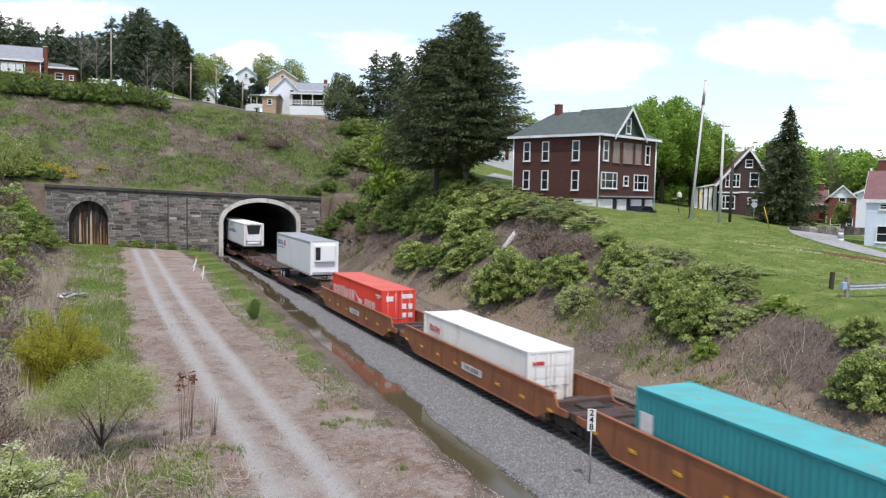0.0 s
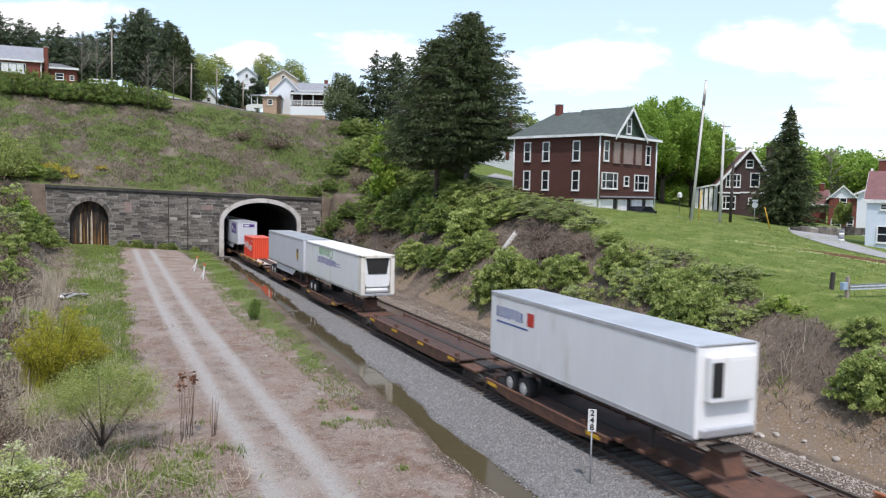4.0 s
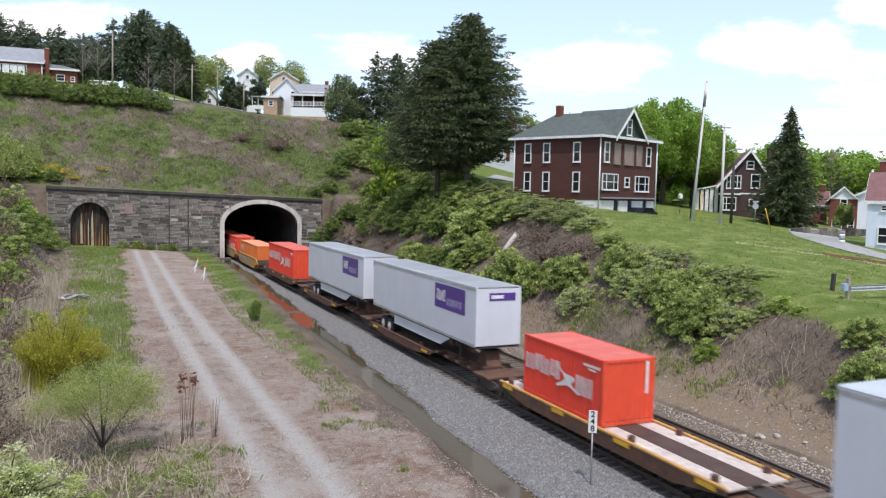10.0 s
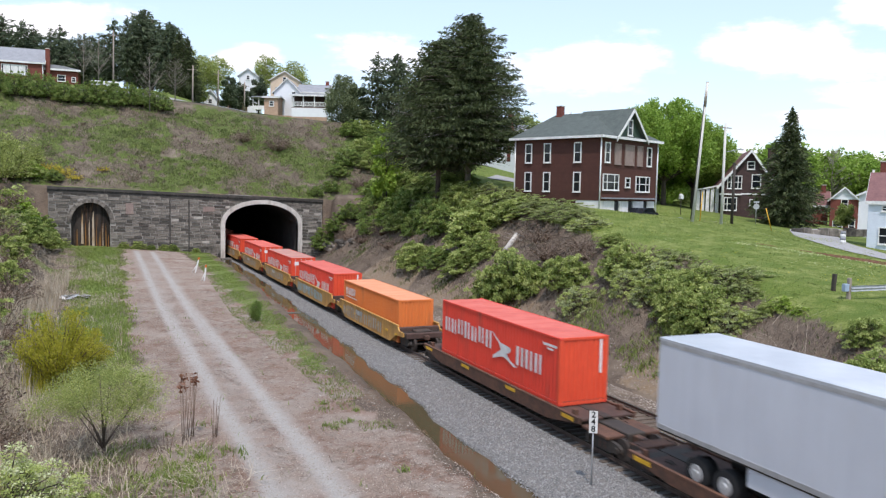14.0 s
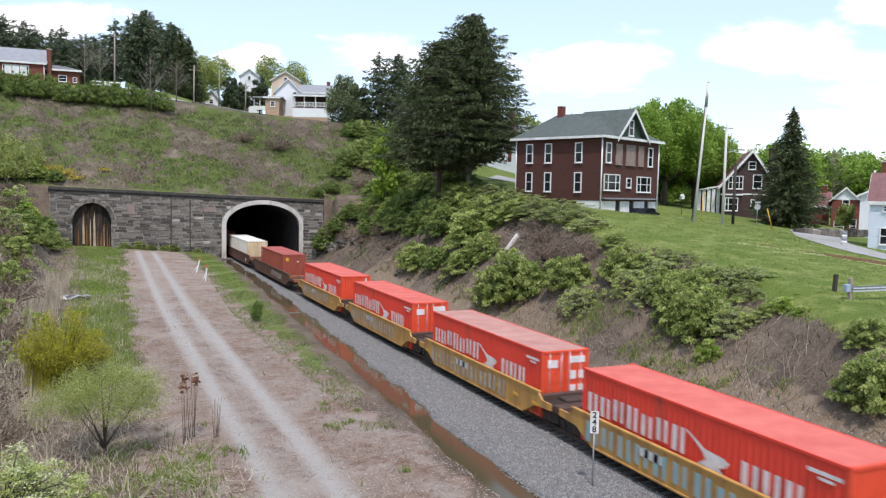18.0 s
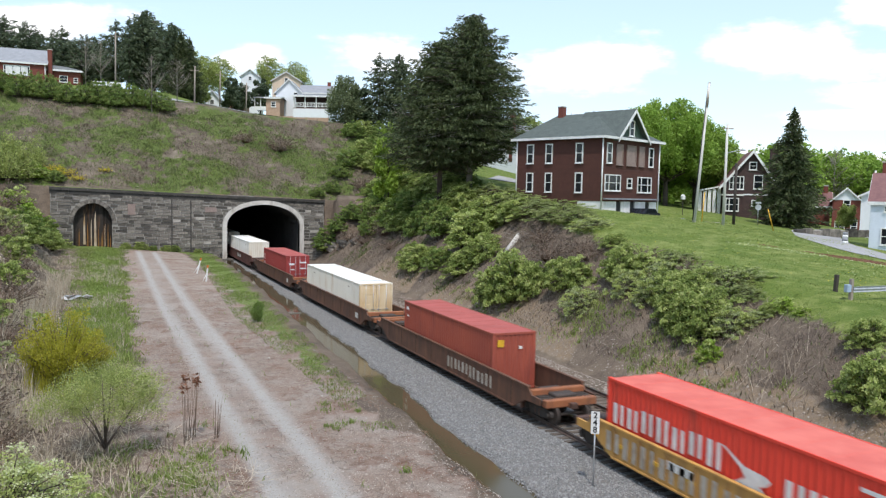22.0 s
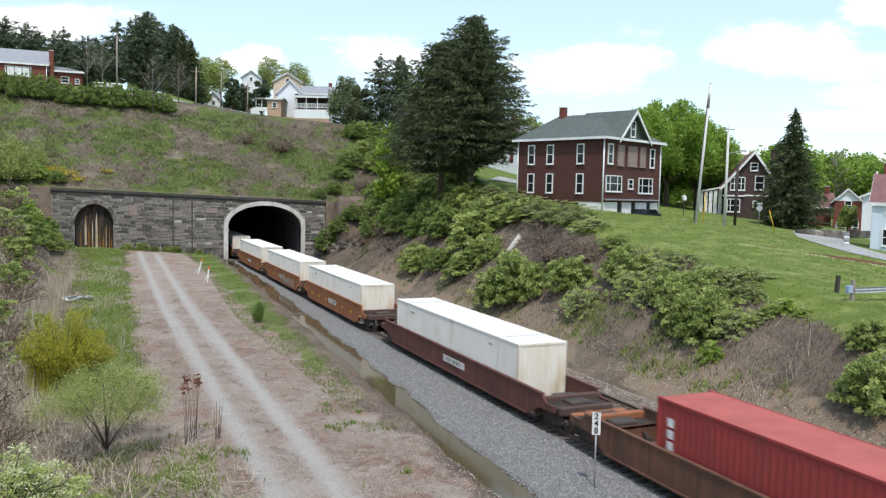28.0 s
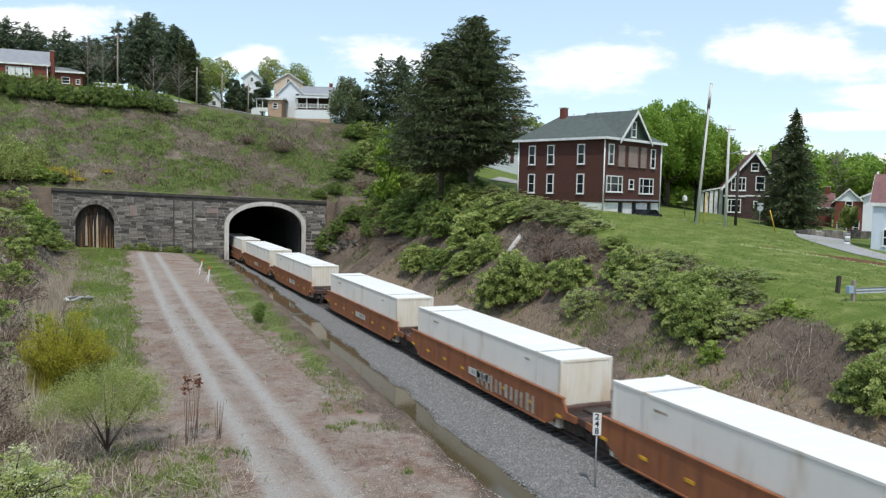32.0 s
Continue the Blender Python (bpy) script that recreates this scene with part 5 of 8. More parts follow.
def within(x, z, o, grow):
    xc, half, spring, rise = o
    if z < spring:
        grow = grow if o is MAIN else 0.04
        return abs(x - xc) < half + grow
    return ((x - xc) / (half + grow)) ** 2 + ((z - spring) / (rise + grow)) ** 2 < 1


rng = random.Random(11)
rest, nparts = bmesh.new(), 0
for r in range(24):
    h = 0.43
    x = -6.1 - rng.random()
    while x < 30.8:
        L = rng.uniform(0.7, 1.7)
        x0, x1 = max(x, -6.1), min(x + L - 0.085, 30.9)
        x += L
        zm = -0.4 + r * h + 0.215 - 0.033 * ((x0 + x1) / 2 + 6)
        z0, z1 = zm - 0.175, zm + 0.175
        if z1 > wall_top((x0 + x1) / 2) - 0.64 and z1 > wall_top((x0 + x1) / 2) - 0.2 or x1 - x0 < 0.25:
            continue
        for o, g in ((MAIN, 0.62), (OLD, 0.55)):
            while x1 - x0 > 0.2 and (within(x0, z0, o, g) or within(x0, z1, o, g)) and not within(x1, zm, o, g):
                x0 += 0.08
            while x1 - x0 > 0.2 and (within(x1, z0, o, g) or within(x1, z1, o, g)) and not within(x0, zm, o, g):
                x1 -= 0.08
        xm = (x0 + x1) / 2
        if x1 - x0 < 0.22 or any(within(xm, zm, o, g) for o, g in ((MAIN, 0.5), (OLD, 0.45))):
            continue
        out = rng.uniform(0.025, 0.11)
        if nparts < 300 and zm > 1.6:
            bm = B(x0 - xm, x1 - xm, -out, 0.13, -0.175, 0.175, 0.025)
            part("stone_block", bm, M["rock_pale" if rng.random() < 0.035 else "stone"], portal).matrix_basis = pose(xm, 0, zm, 0, 1.9, 0)
            nparts += 1
        else:
            box(rest, x0, x1, -out, 0.13, z0, z1)
rest_ob = part("blocks_beyond", rest, M["stone_joined"], portal)
rest_ob["kind"] = "stuff"


def ring(o, grow, base, y0, y1, n=28):
    """A band round an arched opening, in one piece."""
    bm = bmesh.new()
    a, b = arch(*o, base, n), arch(*o, base, n, grow)
    rows = []
    for y in (y0, y1):
        rows.append(([bm.verts.new((p[0], y, p[1])) for p in a], [bm.verts.new((p[0], y, p[1])) for p in b]))
    (a0, b0), (a1, b1) = rows
    for i in range(len(a) - 1):
        bm.faces.new((a0[i], b0[i], b0[i + 1], a0[i + 1]))
        bm.faces.new((a1[i], a1[i + 1], b1[i + 1], b1[i]))
        bm.faces.new((b0[i], b1[i], b1[i + 1], b0[i + 1]))
        bm.faces.new((a0[i], a0[i + 1], a1[i + 1], a1[i]))
    for i in (0, -1):
        bm.faces.new((a0[i], a1[i], b1[i], b0[i]))
    bmesh.ops.recalc_face_normals(bm, faces=bm.faces[:])
    return bm


part("portal_ring", ring(MAIN, 0.62, -0.8, -0.28, 0.9), M["concrete"], portal, "pale concrete arch ring with brown stains")
# the arch stones of the older tunnel
a_in, a_out = arch(*OLD, 0.5, 22), arch(*OLD, 0.5, 22, 0.55)
for i in range(1, 23):
    bm = PR([tuple(np.array(a_in[i]) * 0.97 + np.array(a_in[i + 1]) * 0.03), tuple(np.array(a_out[i]) * 0.97 + np.array(a_out[i + 1]) * 0.03), a_out[i + 1], a_in[i + 1]], 1, -0.1 - 0.03 * (i % 2), 0.5)
    part("arch_stone", bm, M["stone"], portal)
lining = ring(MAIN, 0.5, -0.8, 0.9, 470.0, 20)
part("tunnel_lining", lining, M["tunnel_lining"], portal, "very dark grey tunnel lining")
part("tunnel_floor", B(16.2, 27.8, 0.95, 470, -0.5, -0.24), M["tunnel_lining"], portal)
# unseen cap, added to close the bore
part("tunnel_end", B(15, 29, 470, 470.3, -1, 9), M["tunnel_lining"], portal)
for x, z0, z1, w in ((3.35, 6.1, 7.6, 1.0), (13.6, 6.55, 7.25, 1.6)):
    part("plaque", B(x, x + w, -0.13, -0.02, z0, z1, 0.02), M["boarded"], portal, "tan weathered stone plaque")
for x in (9.05, 11.6):
    part("expansion_joint", B(x, x + 0.16, -0.12, 0.0, 0.2, wall_top(x) - 0.7, 0.02), M["coping"], portal, "dark upright joint strip")
# boarded front of the older tunnel, set back in its arch
for k in range(12):
    x = OLD[0] - OLD[1] + 0.02 + k * 0.402
    part("plank", B(x, x + 0.38, 0.62 + 0.04 * (k % 2), 0.70 + 0.04 * (k % 2), 0.0, 7.75), M["old_planks"], portal)
# added dark backing, only there to stop sky light in the plank gaps
part("closing_wall", B(OLD[0] - OLD[1] - 0.3, OLD[0] + OLD[1] + 0.3, 0.80, 0.92, 0.0, 8.0), M["tunnel_lining"], portal)
for x, z0, z1, w in ((-2.1, 2.0, 6.2, 0.30), (-1.25, 1.6, 5.6, 0.16), (-0.75, 1.4, 6.6, 0.32), (0.45, 1.7, 4.9, 0.10)):
    part("lime_streak", PR([(x - w / 2, z0), (x + w / 2, z0), (x + w * 0.35, z1 * 0.7), (x + 0.04, z1), (x - w * 0.4, z1 * 0.8)], 1, 0.55, 0.64), M["lime_stain"], portal, "pale lime streak")

for x, z0, z1, w in ((-2.75, 0.7, 4.2, 0.22), (-1.7, 0.6, 5.2, 0.2), (-0.35, 0.6, 4.6, 0.18), (0.1, 0.8, 3.8, 0.26), (0.85, 0.6, 5.0, 0.2), (1.15, 0.7, 3.4, 0.16)):
    part("rust_streak", PR([(x - w / 2, z0), (x + w / 2, z0), (x + w * 0.3, z1 * 0.7), (x, z1), (x - w * 0.35, z1 * 0.75)], 1, 0.58, 0.645), M["rust_stain"], portal, "rusty orange-brown streak")

# concrete culvert head by the portal and low weir in the ditch
t = thing("culvert_head", "small dark stained concrete culvert head beside the ditch", "culvert", pose(15.7, 109.5, -0.2))
part("slab", B(-0.5, 0.9, -0.3, 0.3, 0.35, 0.62, 0.04), M["stone"], t)
part("side_wall", B(-0.5, -0.2, -0.3, 0.3, -0.6, 0.35, 0.03), M["stone"], t)
part("side_wall", B(0.6, 0.9, -0.3, 0.3, -0.6, 0.35, 0.03), M["stone"], t)
t = thing("ditch_weir", "low grey concrete slab across the ditch", "weir", pose(14.75, 64.3, -0.15))
part("slab", B(-1.0, 0.6, -0.2, 0.2, -0.6, -0.12, 0.04), M["stone"], t)
part("block", B(-0.3, 0.3, -0.55, -0.22, -0.7, -0.2, 0.05), M["rock_pale"], t)


# ---------------------------------------------------------------- houses
def window(parent, w, h, m, bars_=True, frame="trim_white", boarded=False, d=0.10):
    """A framed window in the x-z plane facing -y, its sill's middle at the origin of m."""
    f = 0.11
    bm = bmesh.new()
    for a in ((-w / 2, -w / 2 + f, 0, h), (w / 2 - f, w / 2, 0, h), (-w / 2 + f, w / 2 - f, 0, f), (-w / 2 + f, w / 2 - f, h - f, h)):
        box(bm, a[0], a[1], -d, 0.04, a[2], a[3])
    win = part("window", bm, M[frame], parent)
    win.matrix_basis = m
    if bars_ and not boarded:
        part("meeting_rail", B(-w / 2 + f, w / 2 - f, -d + 0.03, 0.04, h / 2 - 0.035, h / 2 + 0.035), M[frame], win)
        if w > 1.6:
            for x in (-w / 2 + w * 0.27, w / 2 - w * 0.27):
                part("mullion", B(x - 0.05, x + 0.05, -d + 0.02, 0.04, f, h - f), M[frame], win)
    part("pane", B(-w / 2 + f, w / 2 - f, -0.03, 0.02, f, h - f), M["boarded"] if boarded else M["glass"], win, "boarded over" if boarded else "")
    part("sill", B(-w / 2 - 0.05, w / 2 + 0.05, -d - 0.05, 0.0, -0.06, 0.0), M[frame], win)
    return win


FACE = {"front": lambda x, y, z: pose(x, y, z), "left": lambda x, y, z: pose(x, y, z, 0, 0, -90), "right": lambda x, y, z: pose(x, y, z, 0, 0, 90)}


def gable_house(name, label, m, w, d, h, ridge, wall, roof, wins=(), along="x", trim="trim_white", over=0.4, found=0.0, chimney=None, group=""):
    """Walls, gables, a two-sided roof of real thickness, windows (face, x, y, z, width, height) and a chimney (x, y, z0, z1)."""
    t = thing(name, label, "house", m, group)
    th = 0.22
    for a in ((0, w, 0, th), (0, w, d - th, d), (0, th, th, d - th), (w - th, w, th, d - th)):
        part("wall", B(*a, -1.5, h), M[wall], t)
    if along == "x":
        prof = [(-over, h - over * ridge / (d / 2)), (d / 2, h + ridge), (d + over, h - over * ridge / (d / 2)), (d + over, h + 0.16 - over * ridge / (d / 2)), (d / 2, h + ridge + 0.18), (-over, h + 0.16 - over * ridge / (d / 2))]
        part("roof", PR(prof, 0, -over, w + over), M[roof], t)
        for x0, x1 in ((0, th), (w - th, w)):
            part("gable", PR([(0.02, h), (d - 0.02, h), (d / 2, h + ridge - 0.02)], 0, x0, x1), M[wall], t)
        part("eave_board", B(-over, w + over, -over - 0.03, -over, h - 0.18 - over * ridge / (d / 2), h + 0.14 - over * ridge / (d / 2)), M[trim], t)
        for x0 in (-over - 0.03, w + over):
            part("barge_board", PR([(-over, h - 0.1 - over * ridge / (d / 2)), (d / 2, h + ridge - 0.1), (d + over, h - 0.1 - over * ridge / (d / 2)), (d + over, h + 0.14 - over * ridge / (d / 2)), (d / 2, h + ridge + 0.16), (-over, h + 0.14 - over * ridge / (d / 2))], 0, x0, x0 + 0.03), M[trim], t)
    else:
        prof = [(-over, h - over * ridge / (w / 2)), (w / 2, h + ridge), (w + over, h - over * ridge / (w / 2)), (w + over, h + 0.16 - over * ridge / (w / 2)), (w / 2, h + ridge + 0.18), (-over, h + 0.16 - over * ridge / (w / 2))]
        part("roof", PR(prof, 1, -over, d + over), M[roof], t)
        for y0, y1 in ((0, th), (d - th, d)):
            part("gable", PR([(0.02, h), (w - 0.02, h), (w / 2, h + ridge - 0.02)], 1, y0, y1), M[wall], t)
        for y0 in (-over - 0.03, d + over):
            part("barge_board", PR([(-over, h - 0.1 - over * ridge / (w / 2)), (w / 2, h + ridge - 0.1), (w + over, h - 0.1 - over * ridge / (w / 2)), (w + over, h + 0.14 - over * ridge / (w / 2)), (w / 2, h + ridge + 0.16), (-over, h + 0.14 - over * ridge / (w / 2))], 1, y0, y0 + 0.03), M[trim], t)
    for face, x, y, z, ww, hh in wins:
        window(t, ww, hh, FACE[face](x, y, z), frame=trim)
    if chimney:
        x, y, z0, z1 = chimney
        ch = part("chimney", B(x - 0.35, x + 0.35, y - 0.35, y + 0.35, z0, z1, 0.03), M["brick_red"], t)
        part("cap", B(x - 0.42, x + 0.42, y - 0.42, y + 0.42, z1, z1 + 0.12), M["concrete"], ch)
    return t


# the brown house on the bank: hipped roof, front gable, white foundation
def brown_house():
    t = thing("brown_house", "dark brown sided house, green shingle roof, white trim, grassy bank", "house", pose(47.8, 68.15, 8.75, 0, 0, 21.8))
    w, d, h = 11.5, 11.46, 7.5
    for a in ((0, w, 0, 0.25), (0, w, d - 0.25, d), (0, 0.25, 0.25, d - 0.25), (w - 0.25, w, 0.25, d - 0.25)):
        part("wall", B(*a, 0.75, h), M["siding_brown"], t)
    for a in ((0.05, 3.0, 0.04, 0.3), (4.0, 5.8, 0.04, 0.3), (6.8, 9.0, 0.04, 0.3), (9.9, w - 0.05, 0.04, 0.3), (0.04, 0.3, 0.04, 3.0), (w - 0.3, w - 0.05, 0.3, d), (0.04, w - 0.05, d - 0.3, d - 0.05), (0.08, 0.3, 3.0, d)):
        part("foundation", B(*a, -2.2, 0.76), M["block_white"] if a[3] < 3.1 else M["siding_brown"], t, "white painted block foundation")
    # black panels fill the foundation openings: their inner shade, painted
    for a in ((3.0, 4.0), (5.8, 6.8), (9.0, 9.9)):
        part("cellar_door", B(*a, 0.18, 0.28, -2.2, 0.7), M["paint_black"], t, "black panel standing for the shade in a foundation opening")
    part("ledge", B(0.3, w - 0.2, -0.35, 0.0, 0.95, 1.1), M["roof_grey"], t)
    # courses of siding on the two faces in view
    for k in range(27):
        z = 0.76 + k * 0.25
        part("siding_board", PR([(-0.016, z), (0.0, z), (0.0, z + 0.24), (-0.005, z + 0.24)], 0, 0.03, w - 0.03), M["siding_brown"], t)
        part("siding_board", PR([(-0.016, z), (0.0, z), (0.0, z + 0.24), (-0.005, z + 0.24)], 1, 0.03, d - 0.03), M["siding_brown"], t)
    o, ze, zr = 0.5, h, 10.65
    bm = bmesh.new()
    v = [bm.verts.new(p) for p in ((-o, -o, ze), (w + o, -o, ze), (w + o, d + o, ze), (-o, d + o, ze), (w / 2, 4.6, zr), (w / 2, d - 1.4, zr),
                                   (-o, -o, ze - 0.18), (w + o, -o, ze - 0.18), (w + o, d + o, ze - 0.18), (-o, d + o, ze - 0.18))]
    for f in ((0, 1, 4), (1, 2, 5, 4), (2, 3, 5), (3, 0, 4, 5), (6, 9, 8, 7)):
        bm.faces.new([v[i] for i in f])
    for i in range(4):
        bm.faces.new((v[i], v[6 + i], v[6 + (i + 1) % 4], v[(i + 1) % 4]))
    bmesh.ops.recalc_face_normals(bm, faces=bm.faces[:])
    roof = part("roof", bm, M["shingle_green"], t, "weathered green-grey shingle roof")
    for a in ((-o - 0.04, w + o + 0.04, -o - 0.05, -o), (-o - 0.05, -o, -o, d + o)):
        part("gutter", B(*a, ze - 0.2, ze + 0.06), M["trim_white"], roof)
    gx0, gx1, ga = 2.5, 8.1, 10.55
    gm = (gx0 + gx1) / 2
    part("gable", PR([(gx0, ze - 0.1), (gx1, ze - 0.1), (gm, ga - 0.25)], 1, -0.12, 0.2), M["siding_green"], t, "dark green shingled gable")
    prof = [(gx0 - 0.45, ze - 0.35), (gm, ga - 0.02), (gx1 + 0.45, ze - 0.35), (gx1 + 0.45, ze - 0.15), (gm, ga + 0.2), (gx0 - 0.45, ze - 0.15)]
    part("gable_roof", PR(prof, 1, -0.6, 6.0), M["shingle_green"], t)
    part("barge_board", PR([(gx0 - 0.45, ze - 0.5), (gm, ga - 0.22), (gx1 + 0.45, ze - 0.5), (gx1 + 0.45, ze - 0.16), (gm, ga + 0.17), (gx0 - 0.45, ze - 0.16)], 1, -0.68, -0.6), M["trim_white"], t)
    window(t, 1.0, 1.75, pose(gm, -0.12, ze + 0.3))
    for y in (2.85, 6.85, 9.45):
        window(t, 0.95, 2.15, pose(-0.02, y, 4.75, 0, 0, -90))
        window(t, 0.95, 2.15, pose(-0.02, y, 1.6, 0, 0, -90))
    window(t, 1.0, 2.15, pose(1.2, -0.02, 4.75))
    for x, ww in ((3.2, 1.25), (5.55, 1.9), (7.7, 1.15)):
        window(t, ww, 2.2, pose(x, -0.02, 4.65), frame="boarded", boarded=True)
    window(t, 1.0, 2.15, pose(9.75, -0.02, 4.65))
    window(t, 3.1, 1.75, pose(2.0, -0.02, 1.85))
    window(t, 1.0, 1.1, pose(5.35, -0.02, 2.2))
    window(t, 3.0, 1.75, pose(8.5, -0.02, 1.75))
    for x, y in ((-0.08, -0.08), (-0.09, d - 0.1), (w + 0.05, -0.08)):
        part("downpipe", R((x, y, -0.5), (x, y, ze - 0.1), 0.08, n=6), M["trim_white"], t)
    ch = part("chimney", B(w / 2 - 0.75, w / 2 - 0.05, d - 2.6, d - 1.9, zr - 2.6, zr + 0.85, 0.03), M["brick_red"], t)
    part("cap", B(w / 2 - 0.8, w / 2, d - 2.65, d - 1.85, zr + 0.85, zr + 0.95), M["concrete"], ch)
    for x, y in ((w / 2 + 0.2, 8.2), (w / 2 - 0.3, 4.9)):
        part("vent_pipe", R((x, y, zr - 0.9), (x, y, zr + 0.25), 0.09, n=8), M["galvanised"], t)


brown_house()

# the long red brick house above the portal
t = gable_house("brick_house", "long red brick house with a grey roof and white eaves", pose(-36.6, 173.6, 26.6, 0, 0, -3), 27, 9, 7.0, 2.9, "brick_red", "roof_grey",
                [("front", 22.0, 0, 4.3, 4.5, 1.9), ("front", 15.0, 0, 4.4, 1.6, 1.6)])
ch = part("chimney", B(27.3, 28.1, 0.5, 1.3, -1, 9.7, 0.03), M["brick_red"], t)
part("cap", B(27.25, 28.15, 0.45, 1.35, 9.7, 9.8), M["concrete"], ch)
part("wing", B(27.0, 33.0, 1.5, 8.0, -1.5, 5.9), M["brick_red"], t)
part("wing_roof", PR([(26.6, 5.9), (33.5, 5.9), (33.5, 6.1), (30.5, 6.7), (26.6, 6.9)], 1, 1.0, 8.5), M["roof_grey"], t)
part("wing_eave", B(26.9, 33.5, 0.95, 1.0, 5.75, 6.1), M["trim_white"], t)
window(t, 1.5, 1.3, pose(30.0, 1.5, 3.7))
window(t, 0.8, 1.0, pose(32.2, 1.5, 3.7))
for k in range(3):
    part("blind", B(20.1 + k * 1.3, 21.3 + k * 1.3, -0.07, -0.035, 4.45, 6.05), M["trim_white"], t, "white window blind")
part("downpipe", R((26.9, -0.08, 0), (26.9, -0.08, 6.9), 0.08, n=6), M["trim_white"], t)
# white house with a porch, and its neighbours
gable_house("white_house", "white sided house wing with a front gable", pose(34.0, 167.06, 25.3, 0, 0, -23.7), 5.6, 6.0, 5.2, 2.7, "siding_white", "roof_grey",
            [("front", 4.2, 0, 4.0, 0.9, 1.3), ("left", 0, 2.2, 3.6, 0.8, 1.4), ("left", 0, 3.8, 3.6, 0.8, 1.4)], along="y")
t = gable_house("white_house", "white sided house with a long grey roof", pose(38.8, 165.6, 25.3, 0, 0, -23.7), 6.3, 7.0, 5.4, 1.8, "siding_white", "roof_grey",
            [("front", 1.6, 0, 3.9, 0.8, 1.1), ("front", 4.6, 0, 3.9, 0.8, 1.1)], chimney=(5.7, 3.5, 6.5, 8.0))
t = thing("porch", "white railed porch with a grey roof", "porch", pose(35.9, 161.6, 24.6, 0, 0, -23.7))
part("deck", B(0.6, 7.9, 0, 3.2, 2.2, 2.35), M["boarded"], t)
# dark panel added behind the posts: the deep porch's shade, put into colour
part("back_wall", B(0.6, 7.9, 3.05, 3.2, 2.35, 5.1), M["brick_dark"], t, "dark panel standing for the shade inside the porch")
part("skirting", B(0.65, 7.85, 0.0, 0.1, 0.4, 2.2), M["siding_white"], t)
part("foundation", B(-3.0, 7.9, 0.02, 0.3, -1.6, 0.55), M["brick_tan"], t)
part("roof", PR([(-0.4, 4.6), (3.4, 5.3), (3.4, 5.5), (-0.4, 4.85)], 0, 0.2, 8.3), M["roof_grey"], t)
part("eave_board", B(0.2, 8.3, -0.45, -0.4, 4.55, 4.88), M["trim_white"], t)
for x in (0.75, 3.0, 5.3, 7.7):
    part("post", B(x - 0.1, x + 0.1, 0.05, 0.25, 2.35, 4.65), M["trim_white"], t)
for z in (2.6, 3.35):
    part("rail", B(0.7, 7.8, 0.08, 0.18, z, z + 0.1), M["trim_white"], t)
for k in range(24):
    part("baluster", B(0.9 + k * 0.285, 1.0 + k * 0.285, 0.1, 0.15, 2.65, 3.4), M["trim_white"], t)
t = gable_house("porch_cottage", "small tan brick cottage with a flat porch roof", pose(31.2, 162.9, 25.9, 0, 0, -23.7), 2.8, 4.5, 2.9, 0.3, "brick_tan", "roof_grey", [("front", 1.5, 0, 1.0, 1.0, 1.1)])
part("porch_roof", B(-2.6, 0.0, -0.3, 4.5, 2.75, 3.0), M["roof_grey"], t)
part("porch_wall", B(-2.4, 0.0, 0.0, 0.12, 0.3, 1.1), M["trim_white"], t)
for x in (-2.4, -1.2):
    part("post", B(x, x + 0.14, 0.0, 0.14, 1.1, 2.75), M["trim_white"], t)
gable_house("tan_house", "tan house with a cream gable behind its neighbours", pose(37.4, 187.8, 28.0, 0, 0, -20), 6.6, 9.0, 7.8, 2.0, "siding_tan", "roof_grey", [("front", 3.3, 0, 7.4, 0.9, 1.1), ("front", 1.5, 0, 4.8, 0.9, 1.3)], along="y")
gable_house("grey_house", "pale grey house with a white gable among trees", pose(31.4, 196.0, 28.0, 0, 0, -18), 4.4, 8.0, 9.4, 1.6, "siding_white", "roof_grey", [("front", 2.2, 0, 8.4, 0.8, 1.0)], along="y")
gable_house("brick_bungalow", "small tan brick bungalow with white trim", pose(24.6, 170.4, 26.4, 0, 0, -18), 3.6, 6.0, 1.8, 1.5, "brick_tan", "roof_grey", [("front", 1.8, 0, 0.5, 1.2, 0.9)], along="y")
gable_house("stone_house", "small white and grey house among trees", pose(20.6, 174.7, 27.2, 0, 0, -18), 2.8, 5.0, 2.0, 1.6, "siding_white", "roof_grey", [("front", 1.4, 0, 0.7, 0.9, 1.0)], along="y")


